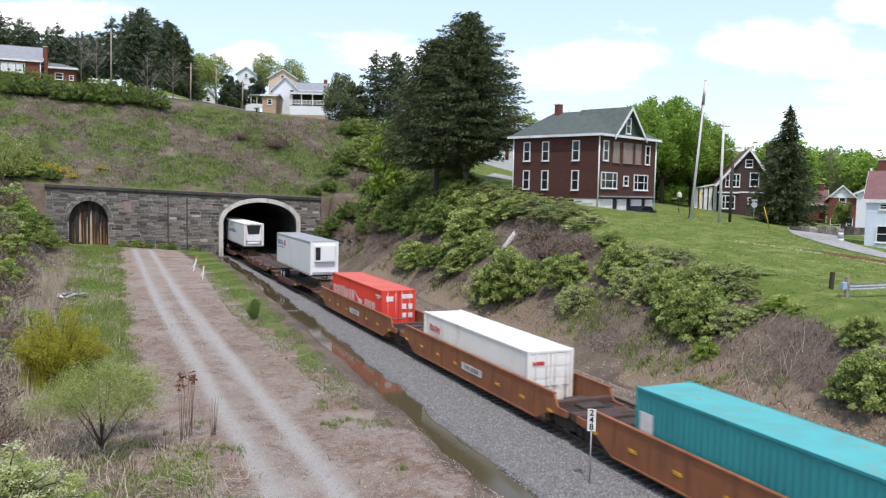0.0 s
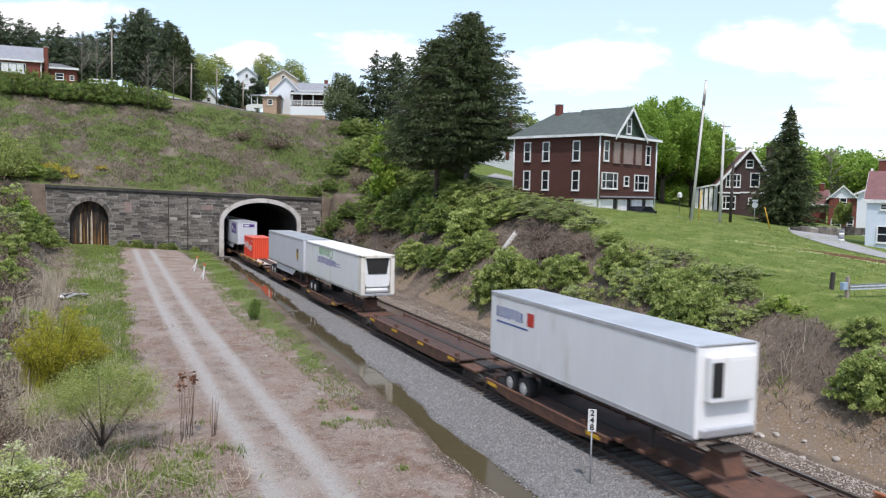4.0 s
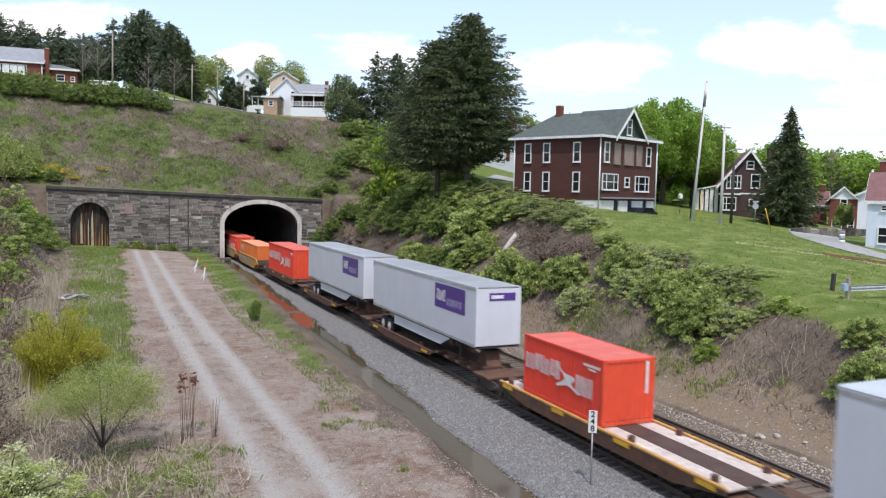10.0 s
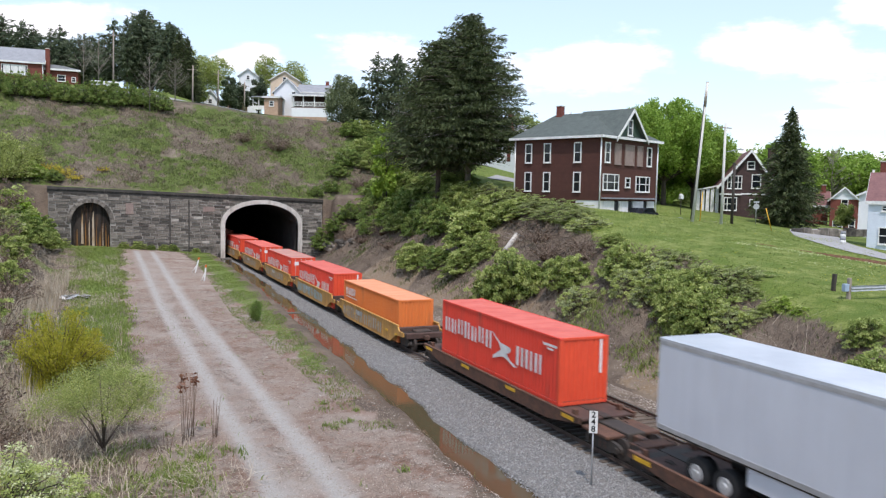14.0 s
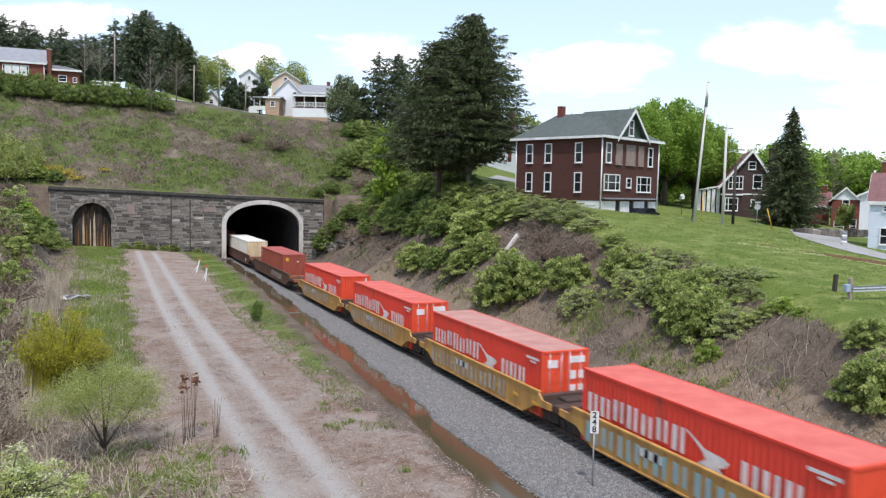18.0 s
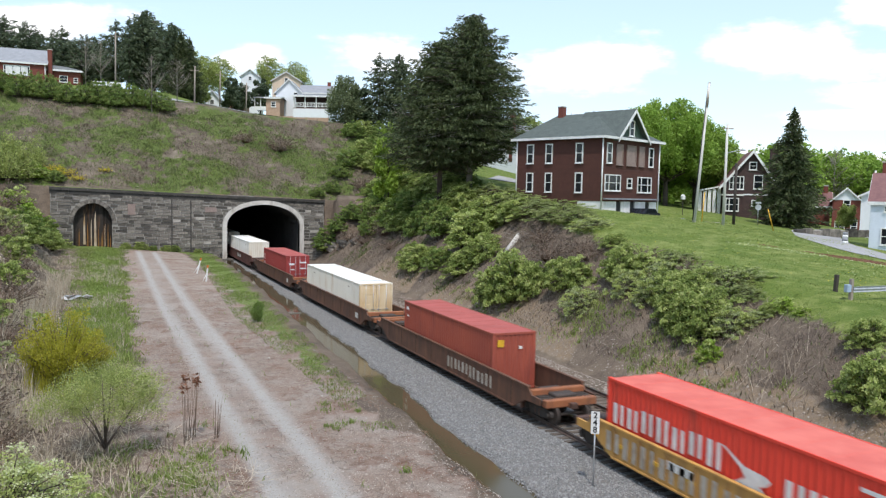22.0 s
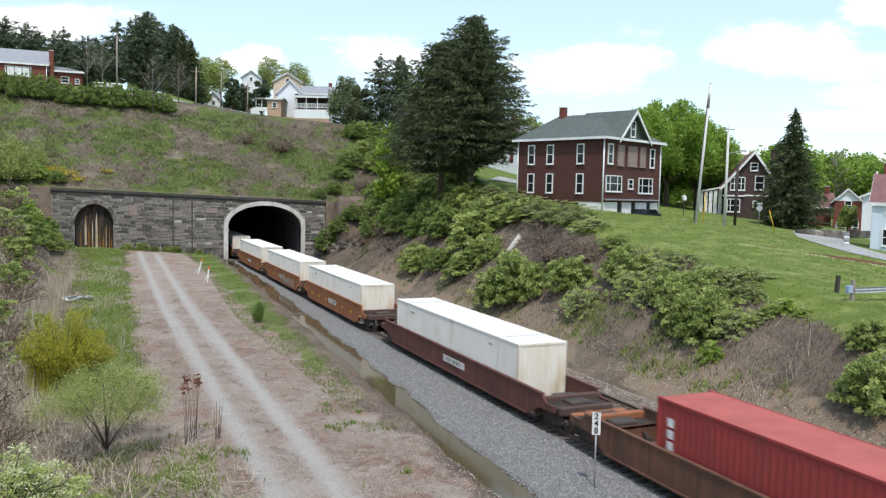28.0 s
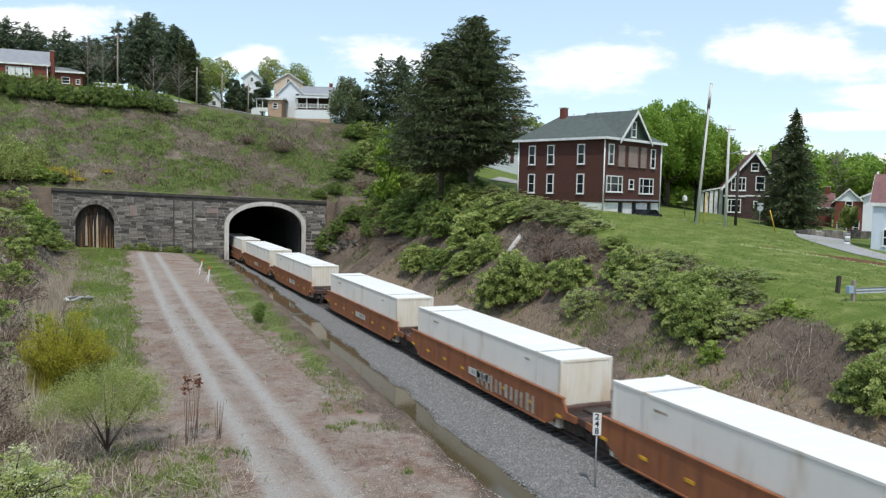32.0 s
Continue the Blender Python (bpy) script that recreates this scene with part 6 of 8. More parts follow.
# houses beyond the lawn
def gabled_house():
    t = thing("gabled_house", "dark brown brick house with a steep lopsided gable", "house", pose(76.6, 83.2, 6.8, 0, 0, -38))
    body = [(1.4, -1.5), (7.2, -1.5), (7.2, 6.3), (4.95, 9.5), (1.4, 5.2)]
    part("wall", PR(body, 1, 0.0, 9.0), M["brick_dark"], t)
    part("roof", PR([(0.9, 4.6), (4.95, 9.52), (7.7, 5.6), (7.85, 5.8), (4.95, 9.85), (0.75, 4.8)], 1, -0.5, 9.5), M["roof_maroon"], t)
    part("barge_board", PR([(0.8, 4.45), (4.95, 9.45), (7.75, 5.45), (7.9, 5.75), (4.95, 9.9), (0.65, 4.75)], 1, -0.58, -0.5), M["trim_white"], t)
    ch = part("chimney", B(7.3, 8.2, 1.0, 2.0, -1, 10.0, 0.03), M["brick_dark"], t)
    part("cap", B(7.2, 8.3, 0.9, 2.1, 10.0, 10.15), M["brick_dark"], ch)
    for x, z, w, h in ((3.0, 4.55, 1.9, 1.8), (5.75, 4.65, 1.2, 1.9), (5.0, 7.2, 1.0, 1.1), (5.4, 2.3, 0.8, 0.9), (5.0, -0.3, 0.8, 0.5)):
        window(t, w, h, pose(x, 0, z))
    part("bay", B(1.4, 3.6, -0.6, 0.0, -1.2, 3.7), M["brick_dark"], t)
    window(t, 1.7, 1.8, pose(2.5, -0.6, 1.6))
    part("bay_roof", B(1.1, 3.9, -0.8, 0.1, 3.7, 3.9), M["trim_white"], t)
    part("band", B(3.9, 7.0, -0.06, 0.0, 3.8, 3.98), M["trim_white"], t)
    porch = part("side_porch", PR([(-1.9, 4.2), (1.4, 4.9), (1.4, 5.1), (-2.0, 4.4)], 1, 0.6, 4.5), M["trim_white"], t, "white latticed side porch")
    for k in range(5):
        part("panel", B(-1.8 + k * 0.62, -1.35 + k * 0.62, 0.8, 0.9, 1.2, 4.2 + k * 0.12), M["trim_white"], porch)


gabled_house()
t = gable_house("brick_house", "red brick house with a white gable", pose(101.0, 84.4, 6.0, 0, 0, -50), 3.7, 7.0, 4.3, 1.7, "brick_red", "roof_maroon",
            [("front", 1.9, 0, 2.9, 1.0, 1.4), ("front", 1.1, 0, -0.6, 1.4, 1.6), ("front", 3.0, 0, -0.7, 0.9, 2.1)], along="y")
part("gable_front", PR([(0.0, 4.25), (3.7, 4.25), (1.85, 5.85)], 1, -0.03, 0.0), M["siding_white"], t)
part("annex", B(3.7, 5.6, 1.0, 6.0, -1.5, 3.0), M["brick_red"], t)
part("annex_roof", PR([(3.6, 4.1), (6.0, 2.9), (6.0, 3.1), (3.6, 4.3)], 1, 0.7, 6.3), M["roof_maroon"], t)
window(t, 0.9, 1.5, pose(4.7, 1.0, 1.2))
gable_house("brick_bungalow", "low red brick house with a brown roof", pose(98.6, 90.3, 6.4, 0, 0, -46), 5.8, 6.0, 3.0, 1.9, "brick_red", "roof_maroon", [("front", 1.4, 0, 1.2, 1.2, 1.2)], chimney=(5.2, 3.0, 3, 6.0))
t = gable_house("pale_house", "pale blue-white sided house with a maroon roof", pose(64.75, 50.0, 5.6, 0, 0, -57), 9.0, 7.0, 4.5, 2.5, "siding_blue", "roof_maroon",
            [("front", 1.7, 0, 3.5, 1.3, 0.6), ("front", 1.6, 0, 0.5, 1.4, 1.6)], chimney=(0.8, 4.6, 4.2, 8.2), over=0.25)
for k in range(22):
    z = -1.0 + k * 0.25
    part("siding_board", PR([(-0.02, z), (0.0, z), (0.0, z + 0.24), (-0.006, z + 0.24)], 0, 0.02, 8.98), M["siding_blue"], t)
    part("siding_board", PR([(-0.02, z), (0.0, z), (0.0, z + 0.24), (-0.006, z + 0.24)], 1, 0.02, 6.98), M["siding_blue"], t)
gable_house("white_cottage", "white sided cottage behind the pale house", pose(84.5, 66.6, 5.6, 0, 0, -54), 5.0, 6.0, 5.2, 1.2, "siding_white", "roof_grey", [], along="y")
gable_house("grey_house", "pale house with a brick chimney behind the brown house", pose(58.5, 106.0, 12.0, 0, 0, 20), 7.0, 8.0, 6.0, 3.0, "siding_white", "roof_grey", [("left", 0, 3.0, 3.5, 0.9, 1.5)], chimney=(0.3, 1.2, 3.0, 10.5))


# ---------------------------------------------------------------- poles, signs, rails, small things
def utility_pole(x, y, z, top, lean, r0, r1, label, material="pole_wood"):
    t = thing("utility_pole", label, "utility pole", pose(x, y, z))
    part("shaft", R((0, 0, -0.5), (lean[0], lean[1], top), r0, r1, 10), M[material], t)
    return t


t = utility_pole(51.6, 58.4, gz1(51.6, 58.4), 13.2, (1.55, 0.45), 0.17, 0.13, "tall pale leaning pole with a black cable", "pole_pale")
part("cable", R((-0.2, -0.05, 0.2), (1.17, 0.33, 11.2), 0.045, n=6), M["paint_black"], t)
part("top_section", R((1.28, 0.37, 10.9), (1.565, 0.455, 13.3), 0.15, 0.12, 8), M["pole_wood"], t)
t = utility_pole(55.5, 58.7, gz1(55.5, 58.7), 9.8, (0.1, 0.1), 0.15, 0.11, "grey wooden utility pole with a street lamp arm", "pole_pale")
for dz_, (ex, ey, ez) in ((7.4, (37.0, 26.0, 5.5)), (6.4, (30.0, 14.0, 3.2))):
    mid_w = (ex * 0.5, ey * 0.5, (dz_ + ez) * 0.5 - 0.9)
    part("cable", R((0.05, 0.05, dz_), mid_w, 0.022, n=5), M["paint_black"], t, "black overhead cable")
    part("cable", R(mid_w, (ex, ey, ez), 0.022, n=5), M["paint_black"], t, "black overhead cable")
part("lamp_arm", R((0.08, 0.08, 7.0), (1.3, -0.5, 7.3), 0.035, n=6), M["galvanised"], t)
lamp = part("lamp_head", B(1.2, 1.75, -0.75, -0.5, 7.22, 7.36, 0.03), M["galvanised"], t)
part("crossarm", B(-0.6, 0.8, 0.0, 0.1, 9.3, 9.4), M["pole_wood"], t)
t = utility_pole(60.8, 62.8, gz1(60.8, 62.8), 6.4, (0.05, 0), 0.16, 0.14, "short dark brown wooden post on the lawn", "black_steel")
for x, y, z, h in ((2.55, 153.8, 26.8, 10.8), (16.1, 153.2, 25.6, 7.0), (22.5, 166.8, 26.0, 8.0), (27.1, 162.5, 25.5, 6.0)):
    t = utility_pole(x, y, z, h, (0.1, 0), 0.16, 0.11, "grey wooden utility pole")
    part("crossarm", B(-0.9, 0.9, -0.05, 0.05, h - 0.9, h - 0.8), M["pole_wood"], t)
for a, b in (((61.5, 58.1), (62.9, 66.6)),):
    t = thing("guy_guard", "yellow guy wire guard on the lawn", "wire guard", pose(a[0], a[1], gz1(*a)))
    part("sleeve", R((0, 0, 0), (-0.55, 0.3, 2.2), 0.05, n=6), M["stripe_yellow"], t)
t = thing("guy_guard", "yellow guy wire guard on the lawn", "wire guard", pose(54.0, 60.0, gz1(54.0, 60.0)))
part("sleeve", R((0, 0, 0), (0.55, 0.35, 2.9), 0.05, n=6), M["stripe_yellow"], t)
t = thing("road_sign", "grey back of a small road sign on a post", "road sign", pose(67.4, 66.0, gz1(67.4, 66.0), 0, 0, -40))
part("post", R((0, 0, 0), (0, 0, 2.5), 0.04, n=6), M["galvanised"], t)
part("plate", R((0, -0.06, 2.0), (0, -0.03, 2.0), 0.34, n=8), M["galvanised"], t)
part("plate", B(-0.3, 0.3, -0.06, -0.03, 2.4, 2.6), M["galvanised"], t)

utility_pole(89.3, 68.6, 5.0, 9.0, (0.05, 0.0), 0.16, 0.12, "pale wooden utility pole between the houses", "pole_pale")
t = thing("retaining_wall", "low grey stone wall beyond the lane", "stone wall", pose(66.5, 60.0, gz1(70, 61.0) - 0.3, 0, 0, -4))
for k in range(9):
    part("stone", B(k * 1.2, k * 1.2 + 1.17, -0.25, 0.25, 0.0, 0.85 + 0.12 * math.sin(k * 2.3), 0.05), M["stone"], t)

t = thing("garden_fence", "low dark wooden fence beside the brown house", "fence", pose(40.6, 79.9, gz1(41.9, 80.3) - 0.1, 0, 0, 14))
for k in range(16):
    part("slat", B(k * 0.17, k * 0.17 + 0.13, -0.015, 0.015, 0.05, 0.95 + 0.03 * (k % 2)), M["old_planks"], t)
for z in (0.25, 0.75):
    part("rail", B(0, 2.7, 0.02, 0.07, z, z + 0.08), M["old_planks"], t)


def heap(name, x, y, r, h, material, label, category, seed, group=""):
    """A low uneven mound lying on the ground."""
    bm = bmesh.new()
    bmesh.ops.create_icosphere(bm, subdivisions=3, radius=1.0)
    for v in bm.verts:
        k = 0.85 + 0.4 * noise.noise(v.co * 1.7 + Vector((seed, 0, 0)))
        v.co = Vector((v.co.x * r * k, v.co.y * r * k, v.co.z * h * k))
    solid(name, bm, material, label, category, pose(x, y, gz1(x, y) - 0.1), group)


heap("gravel_heap", 58.6, 68.6, 1.9, 0.85, M["gravel_blue"], "blue-grey gravel heap beside the house", "gravel heap", 3)
for i, (x, y, r, h) in enumerate(((54.0, 69.6, 0.8, 0.7), (56.2, 70.5, 0.9, 0.9), (57.4, 70.9, 0.8, 0.8))):
    heap("covered_heap", x, y, r, h, M["car_dark"], "heap under a dark plastic cover against the house", "covered heap", i * 2, "covered heaps by the house")
t = thing("bird_box", "white bird box on a thin dark post", "bird box", pose(62.4, 72.6, gz1(62.4, 72.6)))
part("post", R((0, 0, -0.2), (0, 0, 1.9), 0.04, n=6), M["black_steel"], t)
part("box", PR([(-0.2, 1.85), (0.2, 1.85), (0.2, 2.25), (0.0, 2.45), (-0.2, 2.25)], 1, -0.18, 0.18), M["trim_white"], t)
t = thing("marker_drum", "white and dark banded traffic drum beside the lane", "traffic drum", pose(63.4, 51.4, gz1(63.4, 51.4)))
for k in range(4):
    part("band", R((0, 0, k * 0.28), (0, 0, k * 0.28 + 0.28), 0.27 - 0.015 * k, 0.26 - 0.015 * k, 14), M["trim_white" if k % 2 == 0 else "roof_grey"], t)

# milepost
t = thing("milepost", "white milepost sign with black figures on a steel post", "milepost", pose(15.86, 22.48, -0.35, 0, 0, -36))
part("post", R((0, 0, -0.3), (0, 0, 2.6), 0.03, n=8), M["galvanised"], t)
pl = part("plate", B(-0.15, 0.15, -0.06, -0.035, 1.99, 2.79, 0.01), M["trim_white"], t)
for i, ch in enumerate("248"):
    cu = bpy.data.curves.new("figure", "FONT")
    cu.body, cu.size, cu.extrude, cu.align_x, cu.align_y = ch, 0.30, 0.002, "CENTER", "CENTER"
    cu.offset = 0.006
    ob = new("figure", cu)
    cu.materials.append(M["paint_black"])
    ob.parent = pl
    ob.matrix_basis = pose(0, -0.066, 2.65 - i * 0.255, 90, 0, 0)

# white stakes with orange tips
for x, y, z, lean in ((9.65, 89.4, 0.6, 14), (9.76, 82.3, 0.4, 6)):
    t = thing("marker_stake", "white marker stake with an orange tip", "marker stake", pose(x, y, z, 0, lean, 0), "marker stakes")
    part("post", B(-0.07, 0.07, -0.04, 0.04, -0.1, 1.45, 0.01), M["trim_white"], t)
    part("tip", B(-0.075, 0.075, -0.045, 0.045, 1.45, 1.75, 0.01), M["orange_vivid"], t)
    part("brace", R((-0.35, 0, -0.05), (0, 0, 1.0), 0.035, n=6), M["trim_white"], t)

# guard rail with its box
t = thing("guard_rail", "grey steel guard rail on weathered posts", "guard rail", pose(36.1, 28.7, 4.8))
part("beam", PR([(-0.16, 0.75), (-0.10, 0.68), (-0.16, 0.6), (-0.10, 0.52), (-0.16, 0.45), (-0.12, 0.45), (-0.06, 0.52), (-0.12, 0.6), (-0.06, 0.68), (-0.12, 0.75)], 0, 0, 7.0), M["galvanised"], t)
for x in (0.0, 3.8, 7.0):
    part("post", B(x - 0.09, x + 0.09, -0.06, 0.12, -0.5, 1.15, 0.02), M["pole_wood"], t)
part("box", B(-0.45, -0.12, -0.1, 0.12, 0.45, 0.85, 0.02), M["box_blue"], t, "small blue-grey box")
t = thing("stub_post", "short dark wooden post in the grass", "post", pose(37.2, 30.6, 4.9, 0, 4, 0))
part("shaft", B(-0.1, 0.1, -0.1, 0.1, -0.3, 1.05, 0.02), M["black_steel"], t)

# broken pale pipe with a heap of dead brush
t = thing("drain_pipe", "broken pale concrete drain pipe in the bank", "drain pipe", pose(35.4, 64.6, 5.2))
part("pipe", R((-0.7, -0.3, -0.6), (1.0, 0.4, 0.95), 0.26, 0.26, 14), M["concrete"], t)


t = thing("brush_pile", "heap of dead grey-brown branches beside the drain pipe", "brush pile", pose(36.6, 63.2, 5.9))
rng = random.Random(4)
for i in range(60):
    a = Vector((rng.uniform(-1.3, 1.3), rng.uniform(-1.0, 1.0), rng.uniform(-0.4, 0.5)))
    b = a + Vector((rng.uniform(-1.5, 1.5), rng.uniform(-1.2, 1.2), rng.uniform(-0.2, 1.0)))
    part("branch", R(a, b, 0.03, 0.01, 4), M["bark_pale" if i % 3 else "twig_dry"], t)

# fly-tipped sheets beside the dirt track and pale rubble by the rails
t = thing("debris_sheet", "crumpled white and grey plastic sheeting on the grass", "debris", pose(-2.1, 72.0, gz1(-2.1, 72.0)))
for i in range(9):
    x, y = rng.uniform(-1.2, 1.2), rng.uniform(-0.7, 0.7)
    pc = part("sheet", B(-0.5, 0.5, -0.3, 0.3, 0, 0.03, 0.01), M["paint_white" if i % 2 else "galvanised"], t)
    pc.matrix_basis = pose(x, y, 0.12 + 0.1 * rng.random(), rng.uniform(-25, 25), rng.uniform(-20, 20), rng.uniform(0, 180))
for i, (x, y, r) in enumerate(((26.4, 24.9, 0.3), (26.2, 25.6, 0.22), (26.7, 24.3, 0.2), (26.1, 22.4, 0.18), (26.9, 23.0, 0.14), (26.6, 21.2, 0.2), (25.9, 26.5, 0.15), (11.3, 41.0, 0.12), (9.6, 36.0, 0.1), (5.0, 50.0, 0.1), (8.9, 45.3, 0.12))):
    bm = bmesh.new()
    bmesh.ops.create_icosphere(bm, subdivisions=2, radius=r)
    for v in bm.verts:
        v.co *= 0.75 + 0.5 * noise.noise(v.co * 3 + Vector((i, 0, 0)))
        v.co.z *= 0.6
    solid("rock", bm, M["rock_pale"], "pale weathered rock lying beside the track", "rock", pose(x, y, gz1(x, y) + r * 0.2), "loose rocks")


for i, (x, y, r) in enumerate(((31.9, 113.6, 1.5), (32.8, 110.4, 1.3), (33.6, 107.6, 1.1), (-7.2, 115.0, 1.3), (-8.4, 110.5, 1.2))):
    bm = bmesh.new()
    bmesh.ops.create_icosphere(bm, subdivisions=3, radius=r)
    for v in bm.verts:
        v.co *= 0.8 + 0.55 * noise.noise(v.co * 1.1 / r + Vector((i * 3, 1, 0))) + 0.2 * noise.noise(v.co * 4 / r)
        v.co.z *= 0.75
    solid("rock_outcrop", bm, M["stone"], "dark weathered rock jutting from the bank", "rock", pose(x, y, gz1(x, y)), "rock outcrops")


def low_car(x, y, z, rz, paint, label):
    t = thing("parked_car", label, "car", pose(x, y, z, 0, 0, rz))
    part("body", PR([(0, 0.35), (0, 0.75), (0.9, 0.9), (1.5, 1.38), (3.1, 1.4), (3.7, 0.95), (4.3, 0.85), (4.35, 0.35)], 1, -0.85, 0.85), M[paint], t)
    part("glasshouse", PR([(1.05, 0.93), (1.55, 1.32), (3.05, 1.34), (3.5, 0.96)], 1, -0.87, 0.87), M["glass"], t)
    for a in (0.8, 3.5):
        for s in (-1, 1):
            w = part("wheel", R((a, s * 0.70, 0.32), (a, s * 0.88, 0.32), 0.32, n=14), M["rubber"], t)
            part("rim", R((a, s * 0.86, 0.32), (a, s * 0.895, 0.32), 0.18, n=10), M["hub_white"], w)


low_car(52.7, 69.1, gz1(54.8, 69.6), 22, "car_dark", "dark blue car parked by the white foundation")
t = thing("camper_trailer", "long white camper with a dark stripe behind the hedge", "camper", pose(-1.2, 164.3, 27.6, 0, 0, 0))
part("body", B(0, 5.0, 0, 2.2, 0.5, 2.3, 0.15), M["car_white"], t)
part("stripe", B(0.2, 4.8, -0.02, 0.0, 1.15, 1.45), M["glass"], t)
for x in (2.2, 3.1):
    part("wheel", R((x, -0.02, 0.35), (x, 0.2, 0.35), 0.35, n=12), M["rubber"], t)

# driveway, street and the strip of fallen red bark
def ribbon(name, pts, half, material, label, category, lift=0.05, kind="structure"):
    bm = bmesh.new()
    prev = None
    for i, (x, y) in enumerate(pts):
        a = Vector(pts[max(i - 1, 0)])
        b = Vector(pts[min(i + 1, len(pts) - 1)])
        d = (b - a).normalized()
        n_ = Vector((-d.y, d.x))
        row = []
        for s in (-1, -0.33, 0.33, 1):
            p = Vector((x, y)) + n_ * s * half
            row.append(bm.verts.new((p.x, p.y, gz1(p.x, p.y) + lift)))
        if prev:
            for k in range(3):
                bm.faces.new((prev[k], prev[k + 1], row[k + 1], row[k]))
        prev = row
    return solid(name, bm, material, label, category, kind=kind)


def line(a, b, n):
    return [(a[0] + (b[0] - a[0]) * i / n, a[1] + (b[1] - a[1]) * i / n) for i in range(n + 1)]


ribbon("road", line((96, 76), (72, 62), 12) + line((70, 60.4), (62.5, 53.0), 6) + line((61.2, 51.4), (56.2, 43.4), 6) + line((55.4, 41.5), (53.6, 28), 6), 2.4, M["asphalt"], "pale grey asphalt lane", "road")
ribbon("road", line((36, 152), (-40, 152), 20), 2.4, M["asphalt"], "grey asphalt lane along the hilltop", "road", 0.12)
ribbon("road", line((50.5, 98), (60, 88), 8), 2.2, M["asphalt"], "grey asphalt lane behind the house", "road", 0.10)
ribbon("driveway", line((57, 66.5), (62, 67), 4), 2.0, M["rock_pale"], "pale gravel driveway beside the house", "driveway", 0.06)
# ---------------------------------------------------------------- plants
RS = np.random.RandomState(5)


def unit(v):
    return v / np.maximum(np.linalg.norm(v, axis=-1, keepdims=True), 1e-9)


def leaf_quads(C, size, aspect=1.0, up=0.0, rs=RS):
    """Small diamond leaves round the points C, turned at random; up makes them lie flatter."""
    n = len(C)
    nrm = rs.normal(size=(n, 3))
    nrm[:, 2] = np.abs(nrm[:, 2]) + up
    nrm = unit(nrm)
    a = unit(np.cross(nrm, rs.normal(size=(n, 3))))
    b = np.cross(nrm, a)
    s = (size * rs.uniform(0.6, 1.3, n))[:, None]
    bend = nrm * s * 0.18
    return np.stack([C - a * s, C - b * s * 0.6 * aspect - bend, C + a * s, C + b * s * 0.6 * aspect - bend], 1)


def blob_points(n, blobs, shell=0.45, rs=RS):
    """Points in the outer shell of several ellipsoids (x, y, z, rx, ry, rz), uneven."""
    vol = np.array([b[3] * b[4] * b[5] for b in blobs]) ** 0.7
    pick = rs.choice(len(blobs), n, p=vol / vol.sum())
    bl = np.array(blobs)[pick]
    d = unit(rs.normal(size=(n, 3)))
    r = 1 - shell * rs.uniform(0, 1, n) ** 1.6
    r = r * (1 + 0.16 * np.sin(d[:, 0] * 5 + pick) * np.sin(d[:, 1] * 6 + pick * 2) + 0.10 * rs.normal(size=n))
    return bl[:, :3] + d * bl[:, 3:] * r[:, None]


def limbs(bm, base, tips, r0, bend=0.25, n=5, rng=random.Random(3)):
    for tip in tips:
        a, b = Vector(base), Vector(tip)
        m_ = a.lerp(b, 0.5) + Vector((rng.uniform(-1, 1), rng.uniform(-1, 1), rng.uniform(0, 1))) * bend * (b - a).length * 0.4
        rod(bm, a, m_, r0, r0 * 0.65, n)
        rod(bm, m_, b, r0 * 0.65, r0 * 0.2, n)


PROTO = {}


def bush_proto(key, leaf, n, size, w=1.0, h=1.0, sprays=46, seed=1, bark="bark", fan=1.0, tuft=0.075, up=0.2, bare=0.25, foot=0.22):
    """Arching stems of a shrub about one metre in radius and 1.6 m high, each dressed with small leaves."""
    rs, rng = np.random.RandomState(seed), random.Random(seed)
    bm, C = bmesh.new(), []
    for i in range(sprays):
        a, f = i * 2.4 + rng.uniform(-0.5, 0.5), math.sqrt((i + 0.5) / sprays)
        lean = fan * (0.12 + 0.95 * f) * rng.uniform(0.8, 1.15)
        L = (1.55 - 0.50 * f) * rng.uniform(0.72, 1.15)
        d = np.array([math.cos(a) * math.sin(lean) * w, math.sin(a) * math.sin(lean) * w, math.cos(lean) * h])
        base = np.array([math.cos(a), math.sin(a), 0]) * foot * f
        bow = np.array([math.cos(a) * 0.18, math.sin(a) * 0.18, -0.22 * f]) * L
        at = lambda g: base + d * L * g + bow * g * g
        for g0, g1 in ((0, 0.5), (0.5, 1.0)):
            rod(bm, at(g0) - np.array([0, 0, 0.12 * (g0 == 0)]), at(g1), 0.018 * (1.2 - g0), 0.018 * (1.2 - g1), 3)
        m_ = max(8, int(n / sprays * L / 1.3))
        knots = np.sort(rs.uniform(bare, 1.0, max(5, m_ // 9)))
        g = knots[rs.randint(len(knots), size=m_)]
        P = np.array([at(v) for v in g])
        C.append(P + rs.normal(size=(m_, 3)) * tuft * (1.25 - 0.5 * g[:, None]))
    C = np.concatenate(C)
    C[:, 2] = np.maximum(C[:, 2], 0.03)
    fol = quads("foliage", leaf_quads(C, size, up=up, rs=rs), LEAF[leaf])
    PROTO[key] = (mesh_ob("branchwork", bm, M[bark]), fol, "branchwork", "foliage")


